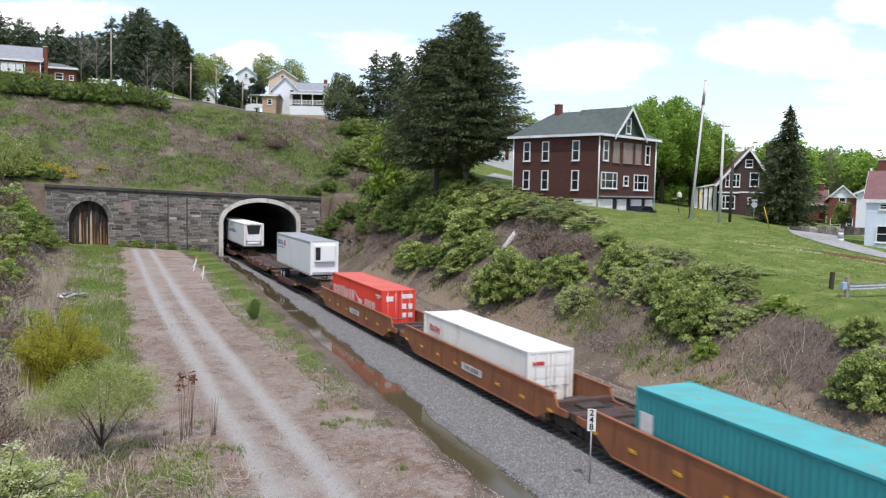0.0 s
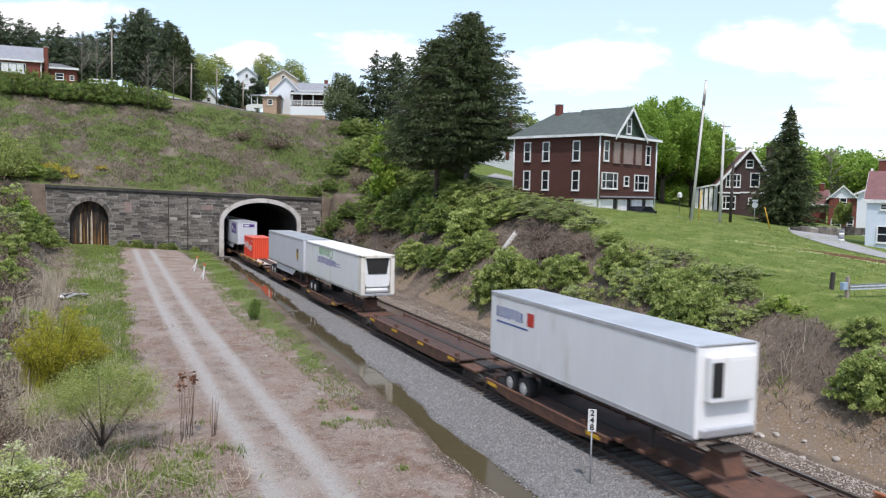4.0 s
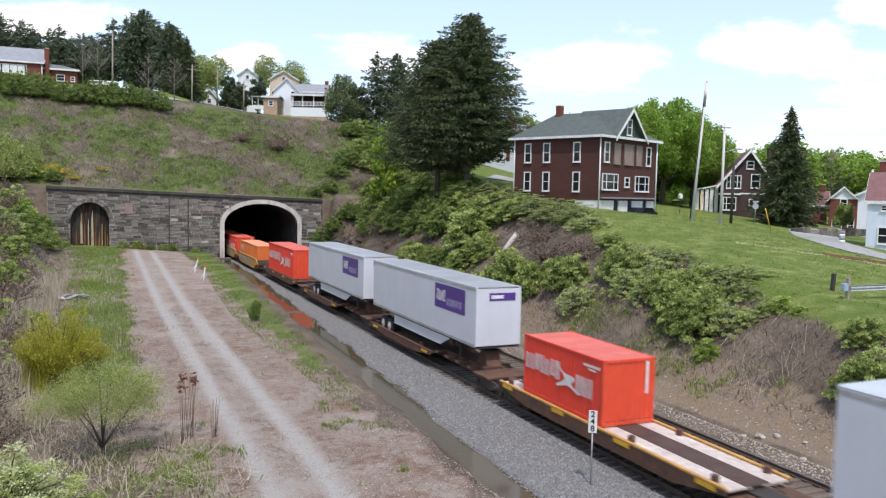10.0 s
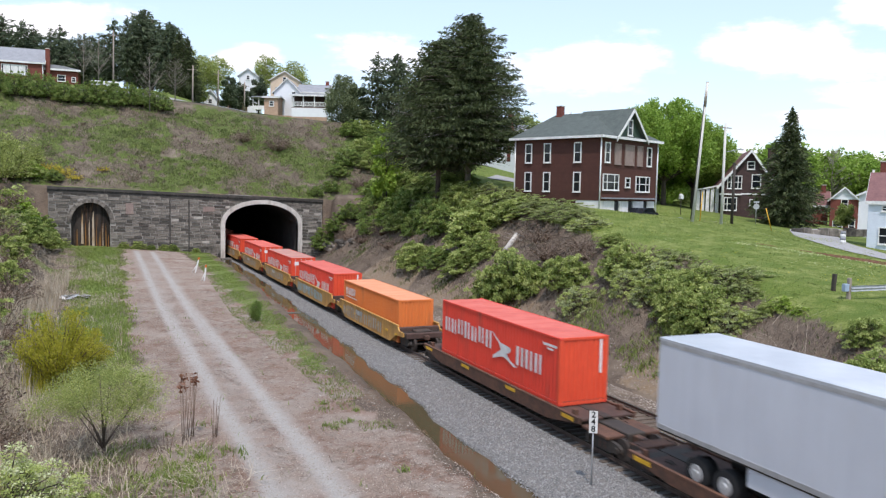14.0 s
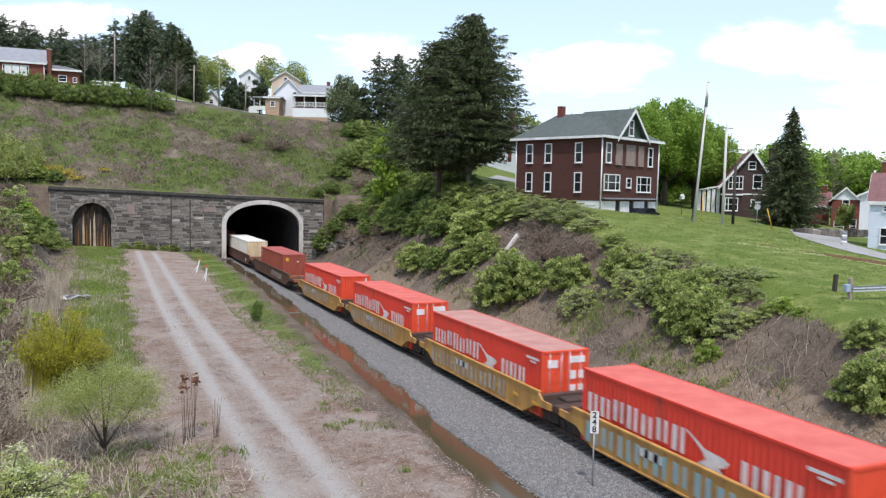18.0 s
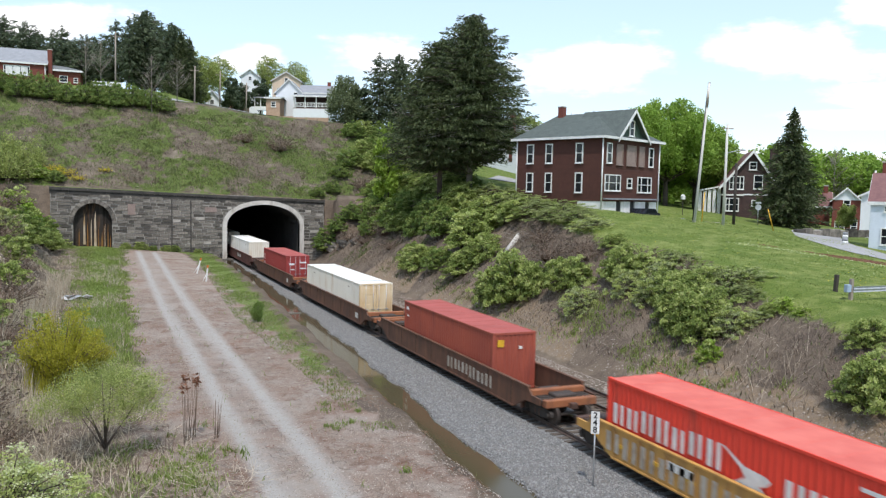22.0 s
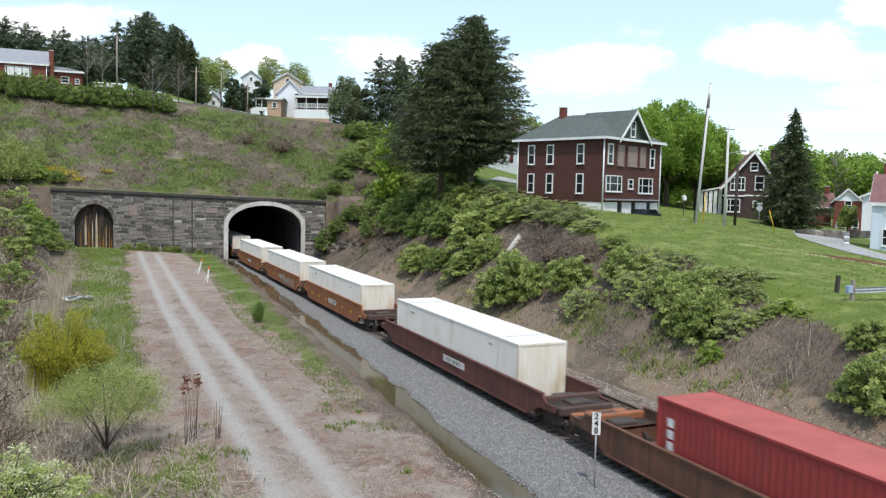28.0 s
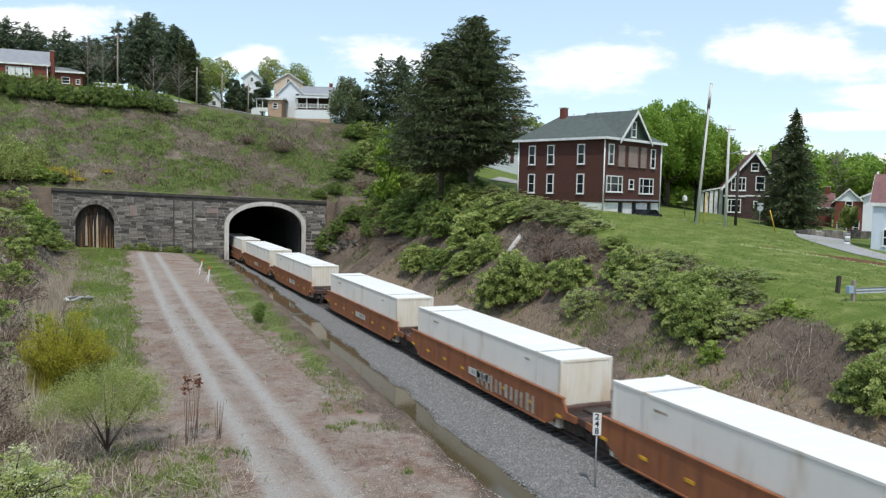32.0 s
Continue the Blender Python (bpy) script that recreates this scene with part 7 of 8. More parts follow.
def mound_proto(key, leaf, leaf2, clumps, each, size, seed, bark="bark", clump=0.17, ragged=0.22, light=0.45, open_=0.0):
    """A spreading shrub of unit radius and height: stems that carry clumps of broad leaves, each clump lighter or darker."""
    rs, rng = np.random.RandomState(seed), random.Random(seed)
    bm, C, tone = bmesh.new(), [], []
    for i in range(clumps):
        a, f = i * 2.39996 + rng.uniform(-0.4, 0.4), (i + 0.5) / clumps
        up = 1 - f ** 0.85                                   # from the crown down to the skirt
        r = math.sqrt(max(0.0, 1 - up * up)) * rng.uniform(1 - 1.6 * ragged, 1 + ragged) * (1 + 0.18 * math.sin(3 * a + seed))
        z = max(0.07, up * rng.uniform(1 - ragged, 1.05) * (0.93 + 0.16 * math.sin(2 * a + 1.3 * seed)))
        mid_p = np.array([math.cos(a) * r, math.sin(a) * r, z])
        foot = np.array([math.cos(a), math.sin(a), 0]) * 0.22 * rng.random()
        knee = foot + (mid_p - foot) * 0.55 + np.array([0, 0, 0.10 + 0.1 * rng.random()])
        rod(bm, foot - np.array([0, 0, 0.15]), knee, 0.017, 0.011, 3)
        rod(bm, knee, mid_p, 0.011, 0.004, 3)
        k = int(each * rng.uniform(0.5, 1.4))
        d = unit(rs.normal(size=(k, 3)))
        d[:, 2] = np.abs(d[:, 2]) * 0.8 - 0.22
        rad = clump * rng.uniform(0.7, 1.35) * rs.uniform(0.35, 1.0, k)[:, None]
        C.append(mid_p + d * rad * np.array([1, 1, 0.75]))
        tone += [1 if rng.random() < light else 0] * k
        k2 = int(each * 0.35 * (1 - open_))                  # thin inner leaf along the stem
        g = rs.uniform(0.35, 1.0, (k2, 1))
        C.append(foot + (mid_p - foot) * g + rs.normal(size=(k2, 3)) * 0.07)
        tone += [0] * k2
    C = np.concatenate(C)
    C[:, 2] = np.maximum(C[:, 2], 0.02)
    fol = quads("foliage", leaf_quads(C, size, 1.15, up=0.7, rs=rs), LEAF[leaf])
    fol.materials.append(LEAF[leaf2])
    fol.polygons.foreach_set("material_index", np.array(tone, dtype=np.int32))
    PROTO[key] = (mesh_ob("branchwork", bm, M[bark]), fol, "branchwork", "foliage")


def tree_proto(key, leaf, n, size, height, trunk_h, rx, seed, bark="bark", lobes=14, r0=0.28, crown0=0.35, shell=0.55, lump=1.0, out=0.72, fork=0.55, every=1):
    """A broad-leaved tree with trunk, limbs and a crown of uneven lobes."""
    rs, rng = np.random.RandomState(seed), random.Random(seed)
    blobs = []
    for i in range(lobes):
        f = i / (lobes - 1)
        z = height * (crown0 + (0.88 - crown0) * f)
        wide = rx * (math.sin(math.pi * (0.18 + 0.72 * f)) ** 0.8)
        a, r = i * 2.4 + rng.uniform(-0.4, 0.4), wide * rng.uniform(0.25, 1.0) ** 0.6 * out
        s = wide * rng.uniform(0.36, 0.55) * lump
        blobs.append((r * math.cos(a), r * math.sin(a), z, s, s, s * rng.uniform(0.7, 1.0)))
    crown = quads("crown", leaf_quads(blob_points(n, blobs, shell, rs), size, up=0.5, rs=rs), LEAF[leaf])
    bm = bmesh.new()
    rod(bm, (0, 0, -0.4), (0.1, 0, trunk_h), r0, r0 * 0.7, 10)
    rod(bm, (0.1, 0, trunk_h), (0, 0.1, height * 0.85), r0 * 0.7, r0 * 0.12, 8)
    for b in blobs[::every]:
        limbs(bm, (0.05, 0, max(trunk_h * 0.8, b[2] * fork)), [b[:3]], r0 * 0.35, rng=rng)
    PROTO[key] = (mesh_ob("trunk", bm, M[bark]), crown, "trunk", "crown")


def conifer_proto(key, leaf, height, rx, seed, levels=34, per=9, trunk=0.26, clear=0.08, droop=0.35, gaps=0.15, size=0.22, bare="bark", ragged=0.25, power=0.8, skirt=0.12):
    """A conifer: straight trunk, whorls of drooping boughs, each a spray of needle tufts."""
    rs, rng = np.random.RandomState(seed), random.Random(seed)
    bm = bmesh.new()
    rod(bm, (0, 0, -0.4), (0, 0, height * 0.97), trunk, 0.03, 10)
    C, D = [], []
    for i in range(levels):
        f = i / (levels - 1)
        z_mid = height * (clear + (0.985 - clear) * f)
        reach = rx * (1 - f) ** power * (0.6 + 0.4 * min(1, f / skirt)) + 0.12
        k = max(4, int(per * (0.5 + 0.5 * (1 - f))))
        for j in range(k):
            if rng.random() < gaps:
                continue
            a = 6.283 * j / k + i * 1.1 + rng.uniform(-0.3, 0.3)
            z = z_mid + rng.uniform(-0.9, 0.9) * height / levels
            L = reach * rng.uniform(1 - 2 * ragged, 1 + ragged * 0.5)
            tip = np.array([math.cos(a) * L, math.sin(a) * L, z - droop * L * rng.uniform(0.4, 1.2)])
            rod(bm, (0, 0, z), tip, 0.035, 0.008, 3)
            m_ = max(4, int(L / size * 2.6))
            for q in range(m_):
                g = (q + rng.random()) / m_
                g = 0.12 + 0.88 * g
                side = rng.uniform(-1, 1) * 0.30 * L * (1.1 - g)
                p = np.array([0, 0, z]) + (tip - np.array([0, 0, z])) * g
                p = p + np.array([-math.sin(a), math.cos(a), 0]) * side + np.array([0, 0, 0.25 * L * g * (1 - g) + 0.16 * L * g ** 3 + rng.uniform(-1.0, 0.1) * size * 1.6])
                C.append(p)
                D.append((math.cos(a), math.sin(a), rng.uniform(-0.9, 0.25)))
    C, D = np.array(C), unit(np.array(D) + rs.normal(size=(len(C), 3)) * 0.45)
    n = len(C)
    nr = unit(np.cross(D, rs.normal(size=(n, 3))))
    s = (size * rs.uniform(0.7, 1.5, n))[:, None]
    Q = np.stack([C - D * s, C - nr * s * 0.27, C + D * s * 1.3, C + nr * s * 0.27], 1)
    PROTO[key] = (mesh_ob("trunk", bm, M[bare]), quads("foliage", Q, LEAF[leaf]), "trunk", "foliage")


def bare_proto(key, height, spread_, seed, mat_="bark_pale", n=40, twigs=220, stems=1):
    """A leafless tree of fine pale twigs."""
    rng, rs = random.Random(seed), np.random.RandomState(seed)
    bm = bmesh.new()
    ends = []
    for s in range(stems):
        lean = Vector((rng.uniform(-1, 1), rng.uniform(-1, 1), 0)) * (0.0 if stems == 1 else spread_ * 0.5)
        rod(bm, (0, 0, -0.3), Vector((0, 0, height)) + lean, 0.07 * height / 6, 0.01, 6)
        for i in range(n // stems):
            f = rng.uniform(0.25, 0.95)
            a = rng.uniform(0, 6.28)
            L = spread_ * (1.05 - f) * rng.uniform(0.6, 1.2) + 0.3
            b = Vector((0, 0, height * f)) + lean * f
            e = b + Vector((math.cos(a) * L, math.sin(a) * L, L * rng.uniform(0.5, 1.1)))
            rod(bm, b, e, 0.022, 0.006, 3)
            ends.append((b, e))
    Q = []
    for i in range(twigs):
        b, e = ends[rng.randrange(len(ends))]
        p = b.lerp(e, rng.uniform(0.2, 1.0))
        d = Vector((rng.uniform(-1, 1), rng.uniform(-1, 1), rng.uniform(0, 1.2))) * rng.uniform(0.25, 0.6)
        s = Vector((rng.uniform(-1, 1), rng.uniform(-1, 1), rng.uniform(-1, 1))) * 0.012
        Q.append([p - s, p + s, p + d + s * 0.3, p + d - s * 0.3])
    PROTO[key] = (mesh_ob("trunk", bm, M[mat_]), quads("twig_crown", [[tuple(v) for v in q] for q in Q], LEAF["bare"]), "trunk", "twig_crown")


def plant(name, key, x, y, z, scale, rz, label, category, group=""):
    a, b, na, nb_ = PROTO[key]
    t = thing(name, label, category, None, group)
    s = scale if isinstance(scale, tuple) else (scale, scale, scale)
    t.matrix_world = pose(x, y, gz1(x, y) if z is None else z, 0, 0, rz) @ Matrix.Diagonal((*s, 1))
    part(na, a, None, t)
    part(nb_, b, None, t)
    return t


MOUND = {"bush_a": "mound_a", "bush_b": "mound_b", "bush_c": "mound_c", "bush_g": "mound_g", "bush_h": "mound_d"}
bush_proto("bush_y", "yellow", 26000, 0.023, seed=4, sprays=110, fan=0.6, tuft=0.09, up=0, bark="twig_dry")
bush_proto("bush_o", "willow", 8000, 0.04, seed=14, sprays=60, tuft=0.11)
bush_proto("bush_d", "dead", 1300, 0.045, seed=6, sprays=60, up=0, bark="twig_dry")
bush_proto("bush_f", "flower", 1300, 0.04, seed=8, sprays=44, h=0.6, tuft=0.10)
mound_proto("bush_w", "bush_light", "blossom", 130, 110, 0.021, 59, light=0.5, clump=0.2)


mound_proto("mound_a", "bush", "bush_light", 140, 60, 0.041, 51)
mound_proto("mound_b", "bush", "bush_light", 110, 74, 0.044, 52, clump=0.2, light=0.35)
mound_proto("mound_c", "bush_pale", "bush_light", 120, 46, 0.038, 53, ragged=0.3, light=0.5, open_=0.6)
mound_proto("mound_d", "hedge", "bush", 110, 56, 0.043, 54, light=0.5)
mound_proto("mound_g", "bright", "bush_light", 70, 50, 0.06, 55, clump=0.22)
mound_proto("mound_low", "bush_deep", "bush", 170, 44, 0.034, 56, clump=0.14, ragged=0.3, light=0.35)
MOUND_LABEL = {"mound_a": "leafy green shrub of broad clumps on the bank", "mound_b": "dense green rounded shrub on the bank", "mound_c": "pale green loose shrub on the bank",
               "mound_d": "dark green shrub on the upper bank", "mound_g": "bright green young shrub on the bank", "mound_low": "low creeping green growth over the bank edge"}


def bank_shrub(key, x, y, half, tall, rz):
    """A shrub that leans with the slope it grows on."""
    t = plant("shrub", key, x, y, None, 1.0, 0, MOUND_LABEL[key], "shrub", "shrubs on the bank")
    slope = math.degrees(math.atan2(gz1(x + 1.0, y) - gz1(x - 1.0, y), 2.0))
    t.matrix_world = pose(x, y, gz1(x, y) - 0.1, 0, -0.45 * slope, 0) @ pose(0, 0, 0, 0, 0, rz) @ Matrix.Diagonal((half, half, tall * 1.15, 1))


# shrubs on the bank across the tracks: place, half width, height
for i, (k, x, y, half, tall) in enumerate((
        ("mound_b", 32.3, 79.9, 2.23, 2.29), ("mound_d", 32.5, 74.5, 1.76, 1.73), ("mound_a", 32.5, 68.4, 1.96, 1.78), ("mound_a", 34.0, 67.3, 2.16, 2.08),
        ("mound_b", 36.0, 73.4, 3.03, 3.02), ("mound_a", 38.7, 75.1, 2.71, 2.50), ("mound_b", 40.6, 86.7, 2.74, 2.43), ("mound_d", 36.9, 83.2, 2.48, 2.66),
        ("mound_a", 43.1, 95.3, 2.62, 2.22), ("mound_d", 38.9, 91.6, 2.85, 2.63), ("mound_d", 38.7, 101.8, 3.50, 2.88), ("mound_d", 39.5, 113.2, 3.43, 2.86),
        ("mound_g", 43.6, 116.5, 3.56, 2.96), ("mound_d", 43.2, 108.3, 3.34, 3.09), ("mound_a", 39.2, 71.0, 2.32, 1.55), ("mound_b", 30.6, 54.9, 2.26, 3.34),
        ("mound_a", 30.2, 57.6, 1.60, 2.44), ("mound_a", 31.3, 53.3, 1.61, 2.31), ("mound_b", 32.5, 49.6, 1.54, 1.96), ("mound_c", 30.8, 45.6, 1.5, 1.75),
        ("mound_b", 32.7, 51.7, 1.06, 1.31), ("mound_low", 40.6, 68.5, 3.11, 1.09), ("mound_low", 39.9, 63.3, 2.66, 1.03), ("mound_low", 39.4, 59.4, 2.04, 1.13),
        ("mound_c", 38.7, 56.7, 1.72, 0.95), ("mound_low", 40.9, 74.2, 2.42, 0.99), ("mound_low", 41.9, 79.2, 2.56, 1.04), ("mound_a", 34.1, 45.6, 1.47, 2.00),
        ("mound_a", 36.4, 50.0, 0.98, 0.86), ("mound_c", 32.5, 42.6, 1.31, 1.71), ("mound_c", 32.2, 40.0, 1.26, 1.54), ("mound_b", 34.4, 44.0, 1.37, 1.49),
        ("mound_low", 35.9, 42.6, 1.76, 0.94), ("mound_c", 34.5, 41.8, 1.48, 1.27), ("mound_a", 31.9, 36.9, 1.55, 2.19), ("mound_b", 33.0, 38.8, 1.47, 1.63),
        ("mound_b", 33.3, 36.8, 1.43, 1.69), ("mound_a", 31.3, 34.0, 1.73, 2.22), ("mound_a", 31.3, 35.3, 1.36, 1.77), ("mound_c", 31.5, 32.4, 1.24, 1.45),
        ("mound_g", 29.6, 31.7, 0.64, 0.94), ("mound_low", 34.7, 35.8, 1.92, 1.05), ("mound_low", 34.6, 38.2, 1.48, 0.99), ("mound_low", 34.1, 33.8, 1.04, 0.61),
        ("mound_g", 33.6, 30.8, 0.73, 0.59), ("mound_a", 33.0, 31.3, 0.59, 0.59), ("mound_c", 32.4, 31.6, 0.72, 0.73), ("mound_g", 33.5, 29.4, 0.45, 0.34),
        ("mound_a", 32.4, 24.7, 0.89, 1.09), ("mound_b", 29.9, 22.3, 1.45, 1.85), ("mound_a", 30.2, 21.0, 1.08, 1.5),

        ("mound_d", 38.5, 92.5, 2.6, 2.6), ("mound_a", 41.0, 88.0, 2.4, 2.4), ("mound_d", 39.5, 101.0, 2.6, 2.8), ("mound_d", 35.5, 106.0, 1.9, 2.1),
        ("mound_d", 38.0, 110.0, 2.7, 3.0), ("mound_d", 41.5, 108.0, 2.8, 3.0), ("mound_d", 40.0, 117.5, 3.0, 3.2), ("mound_d", 38.5, 127.5, 2.4, 2.6),
        ("mound_d", 34.6, 113.5, 1.9, 2.2), ("mound_b", 42.0, 117.0, 2.8, 3.0), ("mound_a", 44.5, 114.0, 2.8, 3.0), ("mound_b", 43.0, 127.0, 2.8, 3.0),
        ("mound_d", 46.0, 134.0, 2.8, 3.0), ("mound_d", 44.6, 97.0, 2.2, 2.2), ("mound_a", 42.0, 102.0, 2.4, 2.6), ("mound_d", 46.5, 105.0, 2.4, 2.6),
        ("mound_d", 49.0, 119.0, 2.4, 2.6), ("mound_d", 47.5, 127.0, 2.4, 2.4), ("mound_d", 33.2, 119.6, 1.5, 1.6), ("mound_d", 35.6, 124.0, 1.8, 1.8),
        ("mound_a", 36.8, 97.2, 2.0, 2.0), ("mound_d", 43.6, 91.5, 1.8, 1.6), ("mound_g", 37.4, 104.5, 1.7, 2.4), ("mound_a", 40.3, 112.6, 2.0, 2.8), ("mound_d", 37.6, 87.8, 2.0, 3.0), ("mound_a", 39.5, 86.2, 1.8, 2.6), ("mound_d", 36.2, 90.5, 1.8, 2.4))):
    bank_shrub(k, x, y, half, tall, i * 83)
for x, y, s_, rz in ((36.2, 60.4, 1.7, 90), (34.9, 57.0, 1.8, 20), (35.8, 53.4, 1.5, 260), (34.6, 50.6, 1.3, 130), (35.4, 44.9, 1.2, 60), (34.9, 39.2, 1.1, 10), (33.6, 93.0, 1.5, 30), (35.4, 100.5, 1.9, 70), (37.6, 107.5, 2.0, 200),
                     (33.6, 104.0, 1.4, 140), (39.6, 96.0, 1.6, 300), (36.9, 113.5, 1.9, 45), (33.4, 110.0, 1.7, 15), (38.6, 121.0, 2.0, 15)):
    plant("shrub", "bush_d", x, y, None, (s_, s_, s_ * 0.8), rz, "leafless brown brushwood on the bank", "shrub", "shrubs on the bank")

# the hedge and shrubs above the portal
mound_proto("mound_hedge", "hedge", "bush", 120, 60, 0.036, 57, light=0.45, ragged=0.16)
tree_proto("hedge", "hedge", 5000, 0.095, 2.7, 0.3, 1.55, 37, lobes=12, crown0=0.16, r0=0.08, shell=0.7)
for i in range(15):
    plant("hedge_bush", "mound_hedge", -24 + i * 2.4, 143.2 + 0.5 * math.sin(i * 2.1) - 0.11 * i, None, (2.1, 1.9, 3.7 + 0.5 * math.sin(i * 1.3)), i * 47, "green hedge bush at the top of the slope", "hedge", "hedge on the hilltop")
plant("shrub", "bush_d", 27.3, 131.0, None, 2.4, 0, "leafless brown brushwood on the hillside", "shrub")
plant("shrub", "bush_d", 22.0, 133.0, None, 1.8, 60, "leafless brown brushwood on the hillside", "shrub")
for x, y, s in ((-11.5, 118.5, 3.2), (-9.6, 121.5, 2.6), (-13.0, 122.0, 3.0)):
    plant("shrub", "bush_o", x, y, None, (s, s, s * 1.1), x * 50, "yellow-green spring shrub at the edge of the slope", "shrub")
for x, y, s in ((-4.6, 120.0, 1.5), (-3.0, 119.0, 1.1), (-6.0, 121.0, 1.3), (0.5, 121.5, 0.9)):
    plant("flowering_shrub", "bush_f", x, y, None, s, x * 70, "small shrub with bright yellow flowers", "shrub")
for x, y, s, k in ((-9.5, 104.0, 2.8, "bush_g"), (-8.0, 96.0, 2.3, "bush_h"), (-7.4, 92.0, 1.9, "bush_a"), (-10.5, 98.0, 2.6, "bush_d"), (-8.7, 84.0, 1.8, "bush_d"), (-6.8, 103.0, 2.0, "bush_a"),
                   (-5.9, 108.0, 1.7, "bush_b"), (-9.4, 88.0, 2.0, "bush_c"), (-7.2, 112.5, 2.2, "bush_h")):
    plant("shrub", MOUND.get(k, k), x, y, None, (s, s, s * 1.35) if k in MOUND else s, x * 50, "shrub on the bank beside the portal", "shrub", "shrubs beside the portal")

# shrubs beside the dirt track
tree_proto("willow_bush", "willow", 30000, 0.027, 3.6, 0.35, 2.5, 61, lobes=40, r0=0.085, crown0=0.48, shell=0.98, lump=0.72, out=0.9, fork=0.16, every=6)
plant("willow_shrub", "willow_bush", 0.0, 30.3, None, 1.0, 20, "pale grey-green willow shrub beside the dirt track", "shrub")


for x, y, s in ((-4.6, 33.0, 1.5), (-5.6, 37.0, 1.8), (-3.6, 30.0, 1.2), (-5.0, 47.0, 1.6), (-6.0, 57.0, 1.8), (-5.6, 63.0, 1.5), (-6.6, 72.0, 1.8)):
    plant("shrub", "bush_d", x, y, None, s, x * 90, "leafless brown brushwood beside the dirt track", "shrub", "brushwood beside the track")
for x, y, s, k in ((-4.0, 55.5, 1.0, "bush_g"), (-5.4, 42.0, 1.3, "bush_c"), (-6.6, 51.0, 1.5, "bush_a"), (-6.4, 67.0, 1.4, "bush_a"), (-7.2, 79.0, 1.6, "bush_b")):
    plant("shrub", MOUND.get(k, k), x, y, None, (s, s, s * 1.35) if k in MOUND else s, x * 90, "green shrub on the rough bank", "shrub", "shrubs on the rough bank")


def dead_weeds(x, y, h, n, seed, heads=True):
    """Dry upright weed stalks with rusty seed heads."""
    rng = random.Random(seed)
    t = thing("dead_weed", "dry brown weed stalks with rusty seed heads" if heads else "dry brown bare weed stalks", "weed", pose(x, y, gz1(x, y)))
    for i in range(n):
        a, r = rng.uniform(0, 6.28), rng.uniform(0.02, 0.3)
        b = Vector((r * math.cos(a), r * math.sin(a), -0.05))
        e = b * 2.2 + Vector((rng.uniform(-0.1, 0.1), rng.uniform(-0.1, 0.1), h * rng.uniform(0.7, 1.05)))
        st = part("stalk", R(b, e, 0.012, 0.006, 4), M["twig_dry"], t)
        if heads and i % 2 == 0:
            C = np.array(e) + np.random.RandomState(seed + i).normal(size=(16, 3)) * 0.08
            part("seed_head", quads("seed_head", leaf_quads(C, 0.07), LEAF["rusty"]), None, st, "rusty dry seed head")["kind"] = "stuff"


dead_weeds(2.9, 31.0, 2.8, 8, 3)
dead_weeds(3.3, 31.6, 2.6, 5, 5)
dead_weeds(4.1, 31.2, 1.9, 7, 7, False)
dead_weeds(2.2, 30.0, 1.1, 6, 9, False)
dead_weeds(1.0, 28.0, 1.0, 7, 11, False)
plant("yellow_shrub", "bush_y", -1.9, 42.0, None, (1.9, 1.9, 2.7), 0, "yellow-green shrub beside the dirt track", "shrub")
plant("yellow_shrub", "bush_y", -1.0, 44.5, None, (1.2, 1.5, 1.6), 80, "yellow-green shrub beside the dirt track", "shrub")
plant("blossoming_shrub", "bush_w", -2.6, 25.3, None, (2.0, 1.8, 2.0), 0, "shrub with pale blossom beside the dirt track", "shrub")
plant("blossoming_shrub", "bush_w", 43.2, 84.6, None, (1.5, 1.3, 1.1), 70, "shrub with white blossom beside the lane", "shrub")
plant("young_spruce", "hedge", 10.6, 58.2, None, (0.34, 0.34, 0.62), 0, "small dark green young evergreen", "shrub")

# trees
conifer_proto("spruce_big", "dark", 22.0, 9.0, 21, levels=84, per=21, trunk=0.42, clear=0.20, droop=0.22, gaps=0.08, size=0.20, power=0.46, skirt=0.16, ragged=0.30, bare="bark_grey")
conifer_proto("spruce_side", "dark", 16.0, 7.4, 27, levels=64, per=19, trunk=0.34, clear=0.20, droop=0.22, gaps=0.06, size=0.21, power=0.42, skirt=0.08, ragged=0.30)
conifer_proto("spruce_a", "dark", 14, 4.6, 22, levels=52, per=17, size=0.21, clear=0.05, power=0.75, ragged=0.26, gaps=0.06)
conifer_proto("pine_a", "pine", 15, 4.2, 23, levels=30, per=10, size=0.34, clear=0.2, droop=-0.05, gaps=0.25, ragged=0.4, power=0.5, skirt=0.35, trunk=0.2)
conifer_proto("pine_b", "pine", 15, 3.8, 24, levels=28, per=9, size=0.34, clear=0.28, droop=0.02, gaps=0.3, ragged=0.42, power=0.6, skirt=0.3, trunk=0.2)
conifer_proto("pine_c", "pine", 15, 4.8, 25, levels=34, per=13, size=0.36, clear=0.16, droop=0.05, gaps=0.15, ragged=0.3, power=0.42, skirt=0.4)
tree_proto("maple", "maple", 30000, 0.165, 12, 3.0, 6.0, 31, lobes=64, r0=0.35, crown0=0.30, lump=0.62, out=0.86, shell=0.7)
tree_proto("maple_far", "maple", 8000, 0.28, 12, 3.0, 6.0, 39, lobes=40, r0=0.35, crown0=0.18, lump=0.7, out=0.84)
tree_proto("leafy", "bush", 4500, 0.25, 9, 2.0, 3.6, 32, lobes=13, crown0=0.28)
